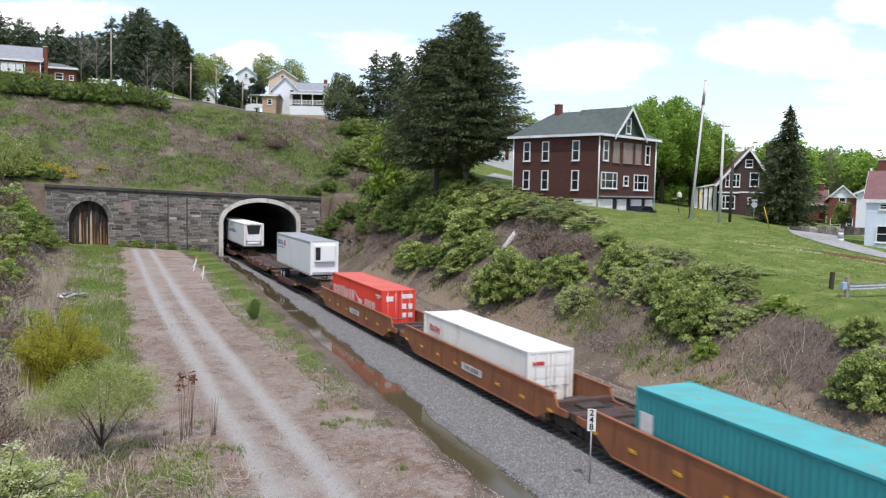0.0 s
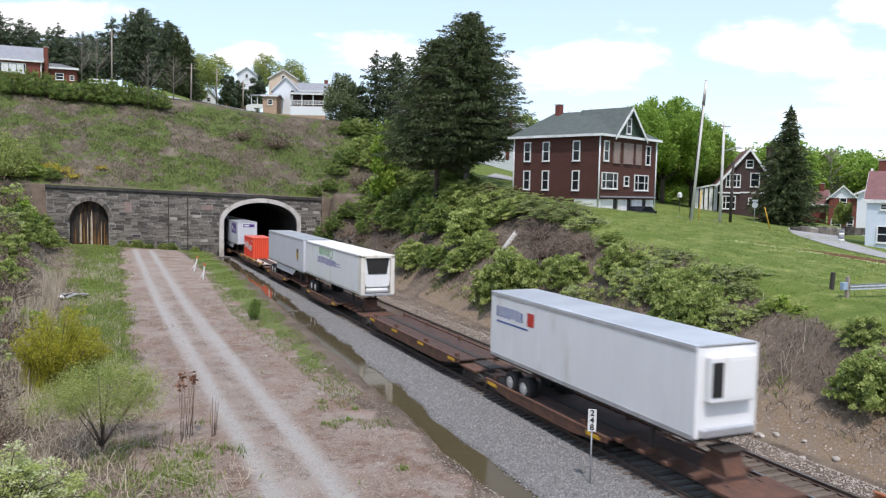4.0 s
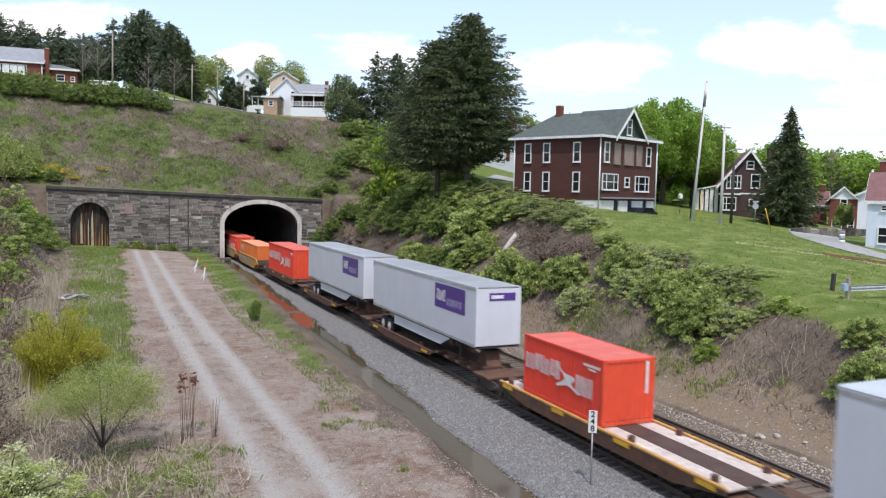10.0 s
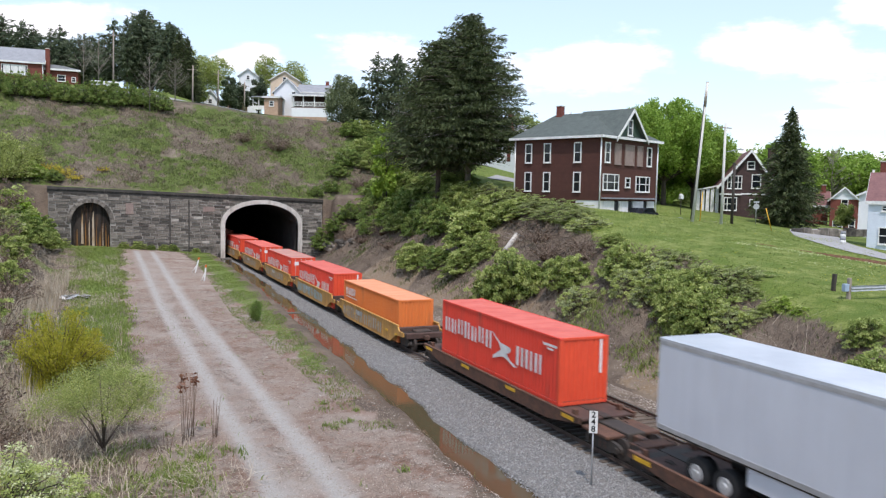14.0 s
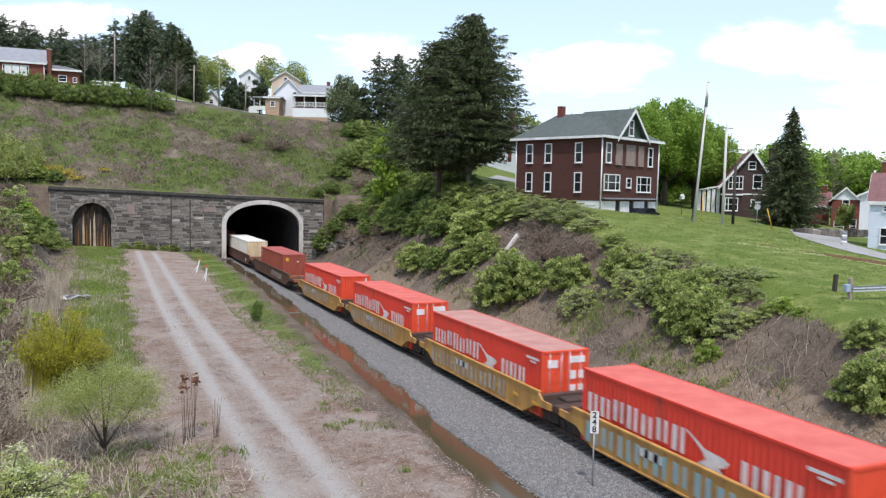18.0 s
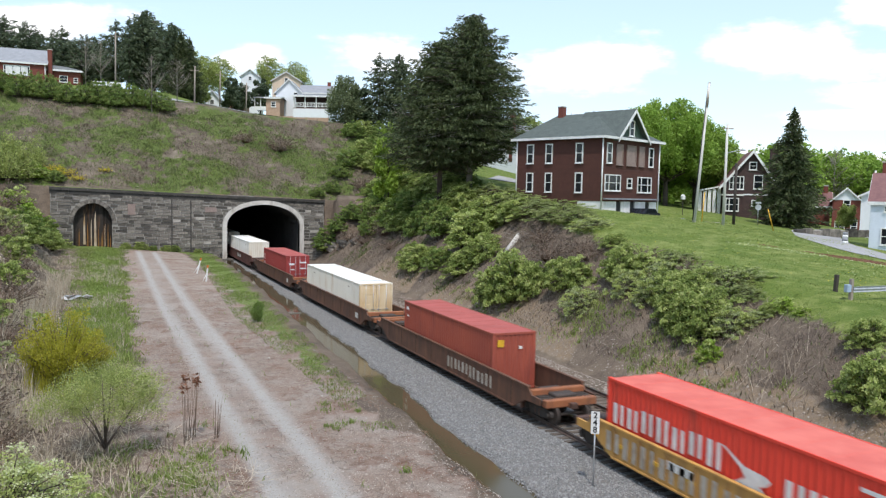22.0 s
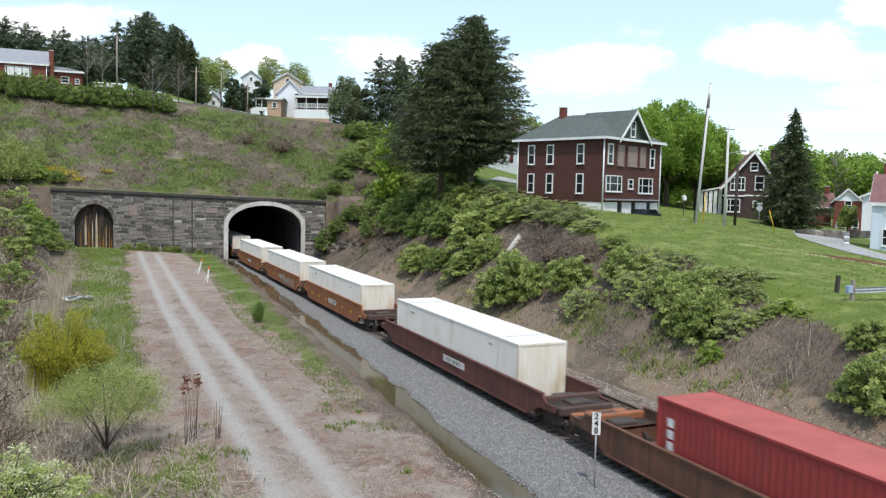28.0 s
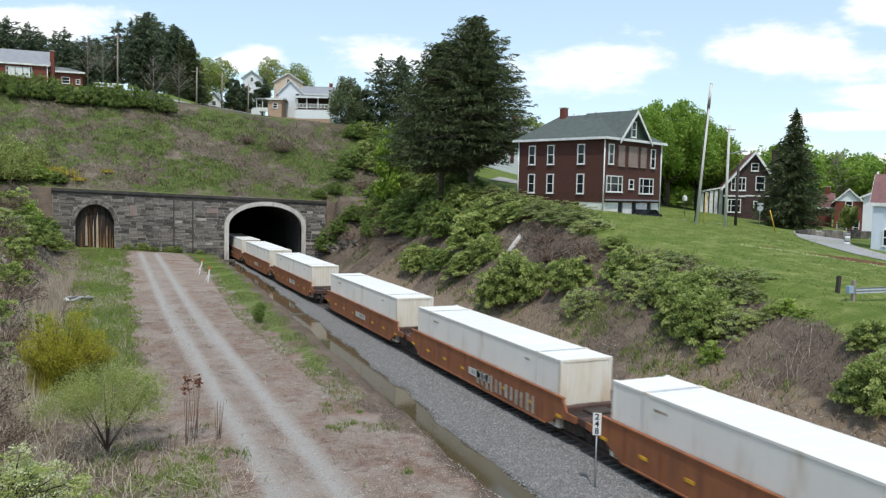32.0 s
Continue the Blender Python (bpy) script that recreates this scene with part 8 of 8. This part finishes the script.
tree_proto("sapling", "bright", 4200, 0.16, 6.5, 1.2, 1.7, 33, lobes=11, crown0=0.2, r0=0.1)
tree_proto("spring", "willow", 4500, 0.165, 9, 2.0, 3.2, 34, lobes=12, crown0=0.3, bark="bark_pale")
tree_proto("cedar", "pine", 4500, 0.20, 7.0, 0.6, 2.2, 35, lobes=12, crown0=0.14, r0=0.16)
tree_proto("grey_leaf", "grey", 9000, 0.15, 9, 2.0, 3.4, 38, lobes=15, crown0=0.2, shell=0.8)
bare_proto("bare", 6.2, 2.6, 41)
bare_proto("bare_wide", 7.0, 4.0, 42, n=70, twigs=700)

plant("spruce_tree", "spruce_big", 42.2, 88.4, 10.3, 1.0, 0, "huge dark green spruce at the top of the bank", "tree")
plant("spruce_tree", "spruce_side", 39.3, 91.0, 9.4, (1.05, 1.05, 1.26), 40, "tall dark green spruce beside the huge one", "tree")
plant("spruce_tree", "spruce_a", 74.2, 67.9, gz1(74.2, 67.9) + 0.1, (1.02, 1.02, 1.0), 20, "dark green spruce on the lawn", "tree")
for i, (x, y, s, k) in enumerate(((-18.8, 196.8, 1.05, "pine_a"), (-24, 194, 1.0, "pine_b"), (-12.8, 196, 0.92, "pine_b"), (-16, 200, 0.95, "pine_a"), (-7.5, 192, 0.95, "pine_a"), (-10, 198, 0.85, "pine_b"), (-2.5, 192, 0.88, "pine_b"), (-5, 196, 0.85, "pine_a"), (1.4, 186, 0.82, "pine_a"),
                                  (5.5, 172.8, 1.05, "pine_b"), (8.0, 174.5, 1.12, "pine_c"), (10.5, 175.3, 1.12, "pine_b"), (13.4, 169.4, 1.05, "pine_c"), (15.0, 167.0, 1.0, "spruce_a"), (16.4, 165.0, 0.92, "spruce_a"), (6.8, 178, 1.1, "pine_a"), (12, 177, 1.1, "pine_b"), (-30, 196, 1.1, "pine_a"), (-21.5, 199, 1.05, "pine_b"), (-27, 199, 1.0, "pine_a"), (-14.5, 193, 0.95, "pine_a"), (-9, 187, 0.8, "pine_b"), (-3.6, 187, 0.8, "pine_a"), (3.2, 180, 0.95, "pine_a"), (-20.5, 203, 1.0, "pine_c"), (-25.5, 203, 1.0, "pine_c"), (-13, 204, 0.95, "pine_c"), (-8, 203, 0.92, "pine_c"), (-1, 198, 0.9, "pine_c"), (9.2, 180, 1.12, "pine_c"), (14.5, 173, 1.05, "pine_c"))):
    wide, tall = (1.35, 1.12) if y > 179 else (0.95, 0.98)
    plant("pine_tree", k, x, y, None, (s * wide, s * wide, s * tall), i * 53, "dark green pine on the hilltop", "tree", "pines on the hilltop")
plant("pine_tree", "pine_a", 49.2, 144.0, 19.8, (1.15, 1.15, 1.12), 10, "tall ragged pine behind the bank", "tree")
plant("pine_tree", "pine_c", 52.6, 142.6, 19.6, (1.05, 1.05, 1.12), 80, "tall ragged pine behind the bank", "tree")
plant("leafy_tree", "grey_leaf", 42.6, 144.6, 20.2, (1.3, 1.3, 1.4), 0, "rounded grey-green tree behind the bank", "tree")
plant("leafy_tree", "cedar", 45.6, 145.2, 20.3, (1.6, 1.6, 1.55), 90, "rounded dark tree behind the bank", "tree")
plant("young_tree", "sapling", 38.2, 107.6, None, (1.35, 1.35, 2.3), 0, "bright green young tree on the bank", "tree")
for x, y, z, s, k, lab in ((24.3, 163.8, 25.4, 1.1, "cedar", "dark rounded evergreen by the road"), (27.6, 169.0, 26.0, 0.95, "cedar", "dark rounded evergreen by the road"), (32.2, 174.5, 26.6, 1.15, "cedar", "dark rounded evergreen by the road"),
                           (19.0, 182, 30.0, 1.2, "spring", "pale green spring tree on the hilltop"), (28.2, 209, 32.0, 1.4, "spring", "pale green spring tree on the hilltop"), (39.5, 204, 32.5, 1.4, "spring", "pale green spring tree on the hilltop"), (46.0, 201, 31.5, 1.35, "spring", "pale green spring tree on the hilltop"),
                           (22.5, 190, 30.0, 1.25, "spring", "pale green spring tree on the hilltop"), (18.5, 172, 26.0, 0.75, "leafy", "leafy green tree on the hilltop"), (50, 205, 26.0, 1.2, "leafy", "leafy green tree on the hilltop")):
    plant("garden_tree", k, x, y, z, s, x * 30, lab, "tree")
plant("bare_tree", "bare", 7.9, 140.2, None, (1.2, 1.2, 1.55), 0, "slim leafless tree on the hillside", "tree")
plant("bare_tree", "bare", 12.5, 147.0, None, 1.2, 60, "slim leafless tree on the hillside", "tree")
plant("bare_tree", "bare", -2.5, 168.0, None, (1.3, 1.3, 1.7), 120, "slim leafless tree behind the hedge", "tree")
plant("bare_tree", "bare", 0.2, 168.0, None, (1.2, 1.2, 1.6), 20, "slim leafless tree behind the hedge", "tree")
for x, y, z, s, rz in ((66.0, 86.5, 7.6, (1.0, 1.0, 1.14), 0), (72.5, 88.0, 7.6, (1.15, 1.15, 1.34), 70), (79.5, 90.0, 7.6, (1.0, 1.0, 1.18), 140), (85.5, 95.0, 7.4, (0.9, 0.9, 1.0), 30)):
    plant("maple_tree", "maple", x, y, None, s, rz, "broad fresh green maple behind the house", "tree", "maples behind the house")
for x, y, z, s, k in ((99.5, 92.5, 6.0, 1.15, "maple_far"), (110.5, 95.0, 5.5, 1.15, "maple_far"), (116.5, 92.0, 5.0, 1.1, "maple_far"), (118.0, 84.0, 5.0, 1.15, "maple_far"), (122, 98, 5.0, 1.3, "maple_far"), (97.6, 86.0, 6.0, 0.75, "cedar"), (87.0, 70.5, 5.6, 0.45, "leafy"), (130, 92, 4.0, 1.3, "maple_far"), (126, 84, 4.0, 1.2, "maple_far"), (78, 96, 7.4, 0.9, "maple_far"), (92, 99, 7.0, 0.9, "maple_far")):
    plant("garden_tree", k, x, y, None, s, x * 40, "leafy green tree among the far houses", "tree", "trees among the far houses")
for i in range(16):
    x, y = 96 + i * 6.2, 118 - i * 3.4 + 3 * math.sin(i * 1.9)
    plant("far_tree", ("maple_far", "spring", "maple_far", "leafy")[i % 4], x, y, None, 0.95 + 0.25 * math.sin(i * 2.3), i * 61, "leafy green tree on the skyline", "tree", "trees on the skyline")
plant("spruce_tree", "spruce_a", 100.0, 108.0, None, (0.7, 0.7, 0.75), 0, "dark green spruce beyond the gabled house", "tree")
plant("spruce_tree", "spruce_a", 104.0, 107.0, None, (0.6, 0.6, 0.7), 50, "dark green spruce beyond the gabled house", "tree")
for x, y, s in ((74, 132, 1.2), (80, 130, 1.2), (88, 128, 1.1)):
    plant("garden_tree", "leafy", x, y, None, s, x * 9, "leafy green tree beyond the houses", "tree")
plant("bare_tree", "bare_wide", 60.0, 112.0, None, 1.15, 0, "wide leafless tree behind the house", "tree")
plant("bare_tree", "bare_wide", 109.0, 91.0, None, (1.4, 1.4, 1.7), 0, "wide leafless tree among the far houses", "tree")
plant("bare_tree", "bare_wide", 52.5, 137.0, 18.8, (1.0, 1.0, 1.3), 0, "wide leafless tree beside the pines", "tree")


# grasses: countless blades
def blades(name, P, height, width, leaf, label, lean=0.35, rs=RS):
    n = len(P)
    a = rs.uniform(0, 6.283, n)
    side = np.stack([np.cos(a), np.sin(a), np.zeros(n)], 1) * (width * rs.uniform(0.6, 1.3, n))[:, None]
    h = height * rs.uniform(0.5, 1.25, n)
    tip = np.stack([rs.normal(size=n) * lean * h, rs.normal(size=n) * lean * h, h], 1)
    midp = tip * np.array([0.35, 0.35, 0.6])
    Q = np.stack([P - side, P + side, P + midp + side * 0.7, P + midp - side * 0.7], 1)
    Q2 = np.stack([P + midp - side * 0.7, P + midp + side * 0.7, P + tip + side * 0.1, P + tip - side * 0.1], 1)
    ob = new(name, quads(name, np.concatenate([Q, Q2]), LEAF[leaf]))
    return tagged(ob, label, "grass", kind="stuff")


def scatter(n, x0, x1, y0, y1, test, rs=RS):
    x, y = rs.uniform(x0, x1, n), rs.uniform(y0, y1, n)
    k = test(x, y)
    x, y = x[k], y[k]
    return np.stack([x, y, gz(x, y) - 0.02], 1)


verge_edge = lambda y: np.interp(y, [0, 24, 60, 100, 114, 118], [1.3, 1.3, 1.8, 2.4, 3.0, 6.6])
patch = lambda x, y, f, s, lim: wobble(x, y, f, s) + 0.5 * wobble(x, y, f * 2.7, s + 1) > lim
blades("grass", scatter(19000, -4.5, 4, 34, 115, lambda x, y: (x < verge_edge(y) + 0.9 * wobble(x, y, 0.45, 7) + 0.6 * wobble(x, y, 1.7) + RS.normal(size=len(x)) * 0.25) & patch(x, y, 0.7, 1, -0.35)), 0.26, 0.02, "grass", "green grass along the dirt track")
blades("grass", scatter(48000, 8.5, 16, 30, 115, lambda x, y: (np.abs(x - np.interp(y, [0, 30, 45, 60, 90, 112], [10.9, 10.6, 11.0, 11.2, 12.5, 12.6])) < np.interp(y, [20, 40, 60, 90], [0.4, 1.0, 1.9, 1.9])) & patch(x, y, 0.8, 2, -0.3) & (x < ditch(y)[0] - ditch(y)[1] - 0.3)), 0.15, 0.018, "grass", "green grass between track and ditch")
blades("dry_grass", scatter(16000, -9, 3, 24, 100, lambda x, y: (x < verge_edge(y) - 0.4) & patch(x, y, 0.5, 3, -0.2)), 0.5, 0.018, "straw", "dry straw-coloured grass on the bank", 0.6)
blades("reeds", scatter(2600, -6.0, -2.4, 52, 80, lambda x, y: np.abs(x + 3.9 - 0.03 * (y - 66)) < 0.9), 1.6, 0.02, "straw", "tall dry pale reeds", 0.14)
blades("reeds", scatter(2600, -7.0, -2.8, 26, 50, lambda x, y: patch(x, y, 0.9, 4, 0.0)), 1.2, 0.018, "straw", "tall dry pale reeds", 0.2)
blades("grass", scatter(32000, -18, 42, 117.4, 143, lambda x, y: wobble(x, y, 0.33, 4) + 0.7 * wobble(x, y, 1.1, 2) > 0.05 + 0.35 * wobble(x, y, 2.9, 1)), 0.24, 0.03, "hill", "green grass on the hillside")
blades("dry_grass", scatter(9000, -18, 42, 117.4, 143, lambda x, y: ~patch(x, y, 0.8, 4, 0.4)), 0.35, 0.035, "dead", "dry brown grass on the hillside", 0.7)
blades("dry_grass", scatter(22000, 27, 44, 19, 112, lambda x, y: (gz(x, y) < plateau(x, y) - 0.7) & (x > np.interp(y, [0, 40, 72, 95, 116], [26.2, 26.5, 28.8, 29.6, 29.6]) + 1.2)), 0.4, 0.022, "dead", "matted dead stems on the bank", 0.9)
blades("grass", scatter(26000, 31, 66, 22, 70, lambda x, y: (gz(x, y) > plateau(x, y) - 0.9) & (x < 62)), 0.06, 0.03, "grass", "mown lawn grass", 0.5)
blades("weeds", scatter(1500, 1.5, 12, 22, 70, lambda x, y: patch(x, y, 1.6, 6, 0.75)), 0.22, 0.02, "grass", "small weeds on the dirt track", 0.6)


# flattened dead stems and tangle
def stems(name, n, x0, x1, y0, y1, length, leaf, label, test, seed, lift=0.45):
    """Fallen dry stems lying on the ground."""
    rs = np.random.RandomState(seed)
    x, y = rs.uniform(x0, x1, n), rs.uniform(y0, y1, n)
    k = test(x, y)
    x, y = x[k], y[k]
    n = len(x)
    a, L = rs.uniform(0, 6.283, n), length * rs.uniform(0.4, 1.4, n)
    x2, y2 = x + np.cos(a) * L, y + np.sin(a) * L
    P = np.stack([x, y, gz(x, y) + rs.uniform(0.02, 0.12, n)], 1)
    Q = np.stack([x2, y2, gz(x2, y2) + rs.uniform(0.02, lift, n)], 1)
    w = np.stack([-np.sin(a), np.cos(a), rs.uniform(-0.5, 0.5, n)], 1) * 0.008
    return tagged(new(name, quads(name, np.stack([P - w, P + w, Q + w * 0.5, Q - w * 0.5], 1), LEAF[leaf])), label, "dry stems", kind="stuff")


on_bank = lambda x, y: (gz(x, y) < plateau(x, y) - 0.8) & (x > np.interp(y, [0, 40, 72, 95, 116], [26.2, 26.5, 28.8, 29.6, 29.6]) + 1.0)
stems("fallen_stems", 9000, 27, 44, 19, 112, 0.8, "dead", "fallen grey-brown stems on the bank", on_bank, 1)
stems("fallen_stems", 5000, -8, 5.0, 21, 40, 0.8, "straw", "fallen straw-coloured stems beside the dirt track", lambda x, y: (x < 4.6 - 0.25 * np.abs(y - 26) + wobble(x, y, 1.1)), 2)
stems("fallen_stems", 5000, -10, -1.0, 38, 110, 0.9, "straw", "fallen straw-coloured stems on the bank", lambda x, y: x < -2.2, 3)
stems("fallen_stems", 2500, -18, 42, 117.5, 143, 0.8, "straw", "fallen dry stems on the hillside", lambda x, y: patch(x, y, 0.5, 7, 0.1), 4)
blades("grass", scatter(3500, -1, 5, 22, 33, lambda x, y: patch(x, y, 1.2, 8, 0.35)), 0.3, 0.02, "grass", "green grass tufts beside the dirt track", 0.6)
blades("grass", scatter(9000, 27.5, 42, 20, 100, lambda x, y: on_bank(x, y) & patch(x, y, 0.6, 9, 0.1)), 0.18, 0.025, "hill", "green weeds on the bank", 0.6)
blades("tall_weeds", scatter(1500, -3.4, -0.4, 38, 50, lambda x, y: patch(x, y, 0.9, 3, 0.1)), 1.0, 0.016, "yellow", "tall yellow-green weeds beside the dirt track", 0.12)
blades("tall_weeds", scatter(2200, -2.6, 1.6, 46, 66, lambda x, y: patch(x, y, 0.9, 5, 0.0)), 0.8, 0.02, "bush", "tall green weeds beside the dirt track", 0.2)
stones("lawn_flowers", 1500, 40, 66, 34, 62, 0.035, LEAF["blossom"], "small white flowers in the lawn", lambda x, y: (gz(x, y) > plateau(x, y) - 0.5) & patch(x, y, 0.4, 3, -0.3), 12)
stones("lawn_flowers", 500, 38, 66, 30, 62, 0.035, LEAF["flower"], "small yellow flowers in the lawn", lambda x, y: (gz(x, y) > plateau(x, y) - 0.5) & patch(x, y, 0.5, 1, -0.2), 13)
stones("bark_chips", 26000, 45, 55, 33, 46, 0.055, LEAF["rusty"], "strip of red-brown bark chips in the lawn", lambda x, y: np.abs(x - 49.0 - 0.405 * (41.7 - y)) < np.clip(0.25 + 0.13 * (43.5 - y), 0.05, 1.3) + 0.25 * wobble(x, y, 1.1), 14)
stones("pale_chips", 5000, 44, 54, 33, 47, 0.05, LEAF["blossom"], "pale stones beside the bark chips", lambda x, y: np.abs(x - 47.9 - 0.405 * (41.7 - y)) < 0.5 + 0.4 * wobble(x, y, 0.9), 15)


def tufts(name, n, per, x0, x1, y0, y1, rad, height, leaf, label, test, seed, width=0.02, lean=0.45):
    """Clumps of blades, each clump drawn together at its foot."""
    rs = np.random.RandomState(seed)
    P = scatter(n, x0, x1, y0, y1, test, rs)
    k = len(P)
    off = rs.normal(size=(k, per, 2)) * (rad * rs.uniform(0.4, 1.3, k))[:, None, None] * 0.5
    x, y = (P[:, None, 0] + off[..., 0]).ravel(), (P[:, None, 1] + off[..., 1]).ravel()
    return blades(name, np.stack([x, y, gz(x, y) - 0.02], 1), height, width, leaf, label, lean, rs)


spot = lambda pts, r: (lambda x, y: np.min([(x - a) ** 2 + (y - b) ** 2 for a, b in pts], 0) < r * r)
tufts("grass", 1700, 24, -16, 40, 117.6, 142, 0.9, 0.30, "hill", "green grass tufts on the hillside", lambda x, y: patch(x, y, 0.3, 4, -0.05) & (y > 117.4), 31, 0.035)
tufts("grass", 700, 24, -16, 38, 117.6, 134, 0.9, 0.28, "bush", "fresh green tufts low on the hillside", lambda x, y: patch(x, y, 0.45, 8, 0.25), 32, 0.035)
tufts("dry_grass", 500, 22, -16, 40, 117.6, 142, 0.9, 0.30, "dead", "brown dead tufts on the hillside", lambda x, y: ~patch(x, y, 0.3, 4, 0.1), 33, 0.035, 0.9)
tufts("grass", 420, 30, 27.2, 33, 26, 66, 0.7, 0.26, "bush", "green weeds in clumps low on the bank", lambda x, y: on_bank(x, y) & patch(x, y, 0.5, 3, 0.0), 34, 0.03)
tufts("grass", 260, 30, 28, 35, 62, 112, 0.8, 0.30, "hill", "dull green weeds in clumps on the upper bank", lambda x, y: on_bank(x, y) & patch(x, y, 0.5, 6, 0.1), 35, 0.035)
tufts("grass", 500, 20, 30.5, 62, 22, 66, 0.8, 0.10, "grass", "longer tufts of grass in the lawn", lambda x, y: (gz(x, y) > plateau(x, y) - 0.9), 36, 0.03, 0.6)
# extra blades in a pale leaf tone: sunlight on the lawn, put into colour
blades("grass", scatter(14000, 36, 66, 50, 78, lambda x, y: (gz(x, y) > plateau(x, y) - 0.9) & patch(x, y, 0.25, 3, -0.5), np.random.RandomState(77)), 0.12, 0.025, "willow", "lawn grass by the house, paler to stand for sunlight on it", 0.5)
tufts("grass", 260, 40, 1.0, 12.6, 21, 60, 0.35, 0.20, "grass", "green grass tufts on the dirt track", spot(((3.2, 28.7), (9.6, 25.3), (9.6, 34.1), (10.6, 40.0), (11.0, 33.0), (9.3, 31.0), (2.2, 30.3), (11.6, 44.5)), 0.75), 37)
tufts("grass", 900, 26, -2.6, 3.4, 42, 112, 0.7, 0.24, "bush", "fresh green weeds along the dirt track", lambda x, y: (x < verge_edge(y) + 0.5 * wobble(x, y, 0.9, 2)), 38, 0.03, 0.6)
tufts("grass", 90, 40, -1.5, 3.6, 24.5, 30, 0.5, 0.22, "bush", "fresh green weeds under the willow shrub", lambda x, y: patch(x, y, 0.9, 5, 0.2), 39, 0.02, 0.6)
stems("fallen_stems", 500, 28.3, 35.5, 21.5, 36, 1.2, "straw", "pale dry stems matted down the bank", lambda x, y: on_bank(x, y) & patch(x, y, 0.7, 2, -0.35), 41)
stems("fallen_stems", 2000, 28.3, 36, 21.5, 70, 1.0, "dead", "dry grey stems matted down the bank", lambda x, y: on_bank(x, y) & patch(x, y, 0.7, 5, -0.1), 42)
stones("scree", 5000, -10, -3.2, 40, 84, 0.09, BUFF_STONE, "loose grey-buff rubble on the rough bank", lambda x, y: patch(x, y, 0.35, 6, -0.2), 43)

# litter of dry stems over the dirt track, and weeds on the hillside
off_rut = lambda x, y: (np.abs(np.abs(x - np.interp(y, [0, 24, 45, 70, 100], [6.0, 6.15, 5.9, 5.6, 5.5])) - 1.0) > 0.5) & (x < ditch(y)[0] - ditch(y)[1] - 0.5)
stems("dry_litter", 15000, 0.5, 12.5, 20, 75, 0.32, "dead", "dry brown litter strewn over the dirt track", lambda x, y: off_rut(x, y) & patch(x, y, 0.8, 2, -0.5), 21, 0.06)
stems("dry_litter", 8000, 0.5, 12.5, 20, 60, 0.3, "rusty", "red-brown dry litter strewn over the dirt track", lambda x, y: off_rut(x, y) & patch(x, y, 0.6, 5, -0.1), 22, 0.06)
blades("hill_weeds", scatter(5000, -18, 44, 117.6, 143, lambda x, y: patch(x, y, 1.1, 9, 0.55)), 0.5, 0.05, "hedge", "dark green weeds scattered over the hillside", 0.5)
for x, y, s, k in ((-6.6, 115.2, 1.5, "bush_h"), (-7.4, 114.2, 1.8, "bush_g"), (-5.6, 118.4, 1.3, "bush_h"), (-8.2, 119.0, 1.7, "bush_g"), (30.6, 118.2, 1.2, "bush_h"), (31.7, 115.2, 2.5, "bush_h"), (32.6, 113.4, 1.7, "bush_h"), (31.2, 116.4, 1.4, "bush_a"), (-4.6, 114.6, 0.9, "bush_b"), (3.0, 115.2, 0.7, "bush_b"), (9.5, 115.3, 0.8, "bush_h"), (4.9, 115.4, 0.9, "bush_b"), (6.6, 115.4, 0.6, "bush_h"), (8.4, 115.5, 0.7, "bush_b"), (12.6, 115.4, 0.5, "bush_b"),
                   (47.5, 139.0, 2.2, "bush_h"), (50.5, 138.0, 2.2, "bush_h"), (44.5, 139.5, 2.0, "bush_a"), (42.0, 138.0, 2.2, "bush_h"), (46.0, 132.0, 2.6, "bush_h"), (42.0, 131.0, 2.4, "bush_a"), (48.5, 134.5, 2.6, "bush_h"), (53.0, 136.0, 2.4, "bush_h")):
    plant("shrub", MOUND.get(k, k), x, y, None, (s, s, s * 1.3), x * 50, "shrub growing against the portal wall" if y < 125 else "dark green shrub under the pines", "shrub")
plant("cypress_tree", "spruce_a", 93.6, 84.6, None, (0.26, 0.26, 0.62), 0, "narrow dark green cypress beside the brick house", "tree")
blades("reeds", scatter(6000, -6.5, -1.0, 23, 37, lambda x, y: patch(x, y, 0.7, 6, -0.1) & (x < -1.6 - 0.05 * (y - 30))), 0.9, 0.016, "straw", "tangled dry pale reeds", 0.45)


# ---------------------------------------------------------------- what moves
def motions():
    times = [0, 4, 8, 12, 16, 20, 24, 28, 32]
    starts = {}
    for ob, q, z in MOVING:
        starts[ob] = q
        walk(ob, [(t, pose(TRACK_X, q - travelled(t), z)) for t in times])
    # wheels turn while their car is between the portal and the bridge
    for w, dy, car in WHEELS:
        q = starts[car] + w.parent.matrix_basis.translation.y + dy
        rows, last = [], None
        for i in range(0, 32 * FPS + 1):
            t = i / FPS
            y = q - travelled(t)
            if 6 < y < 124 or i in (0, 32 * FPS):
                turn = (124 - min(max(y, 6), 124)) / 0.42
                rows.append((t, Matrix.Translation((0, dy, 0.42)) @ Matrix.Rotation(turn, 4, "X")))
        walk(w, rows)


motions()
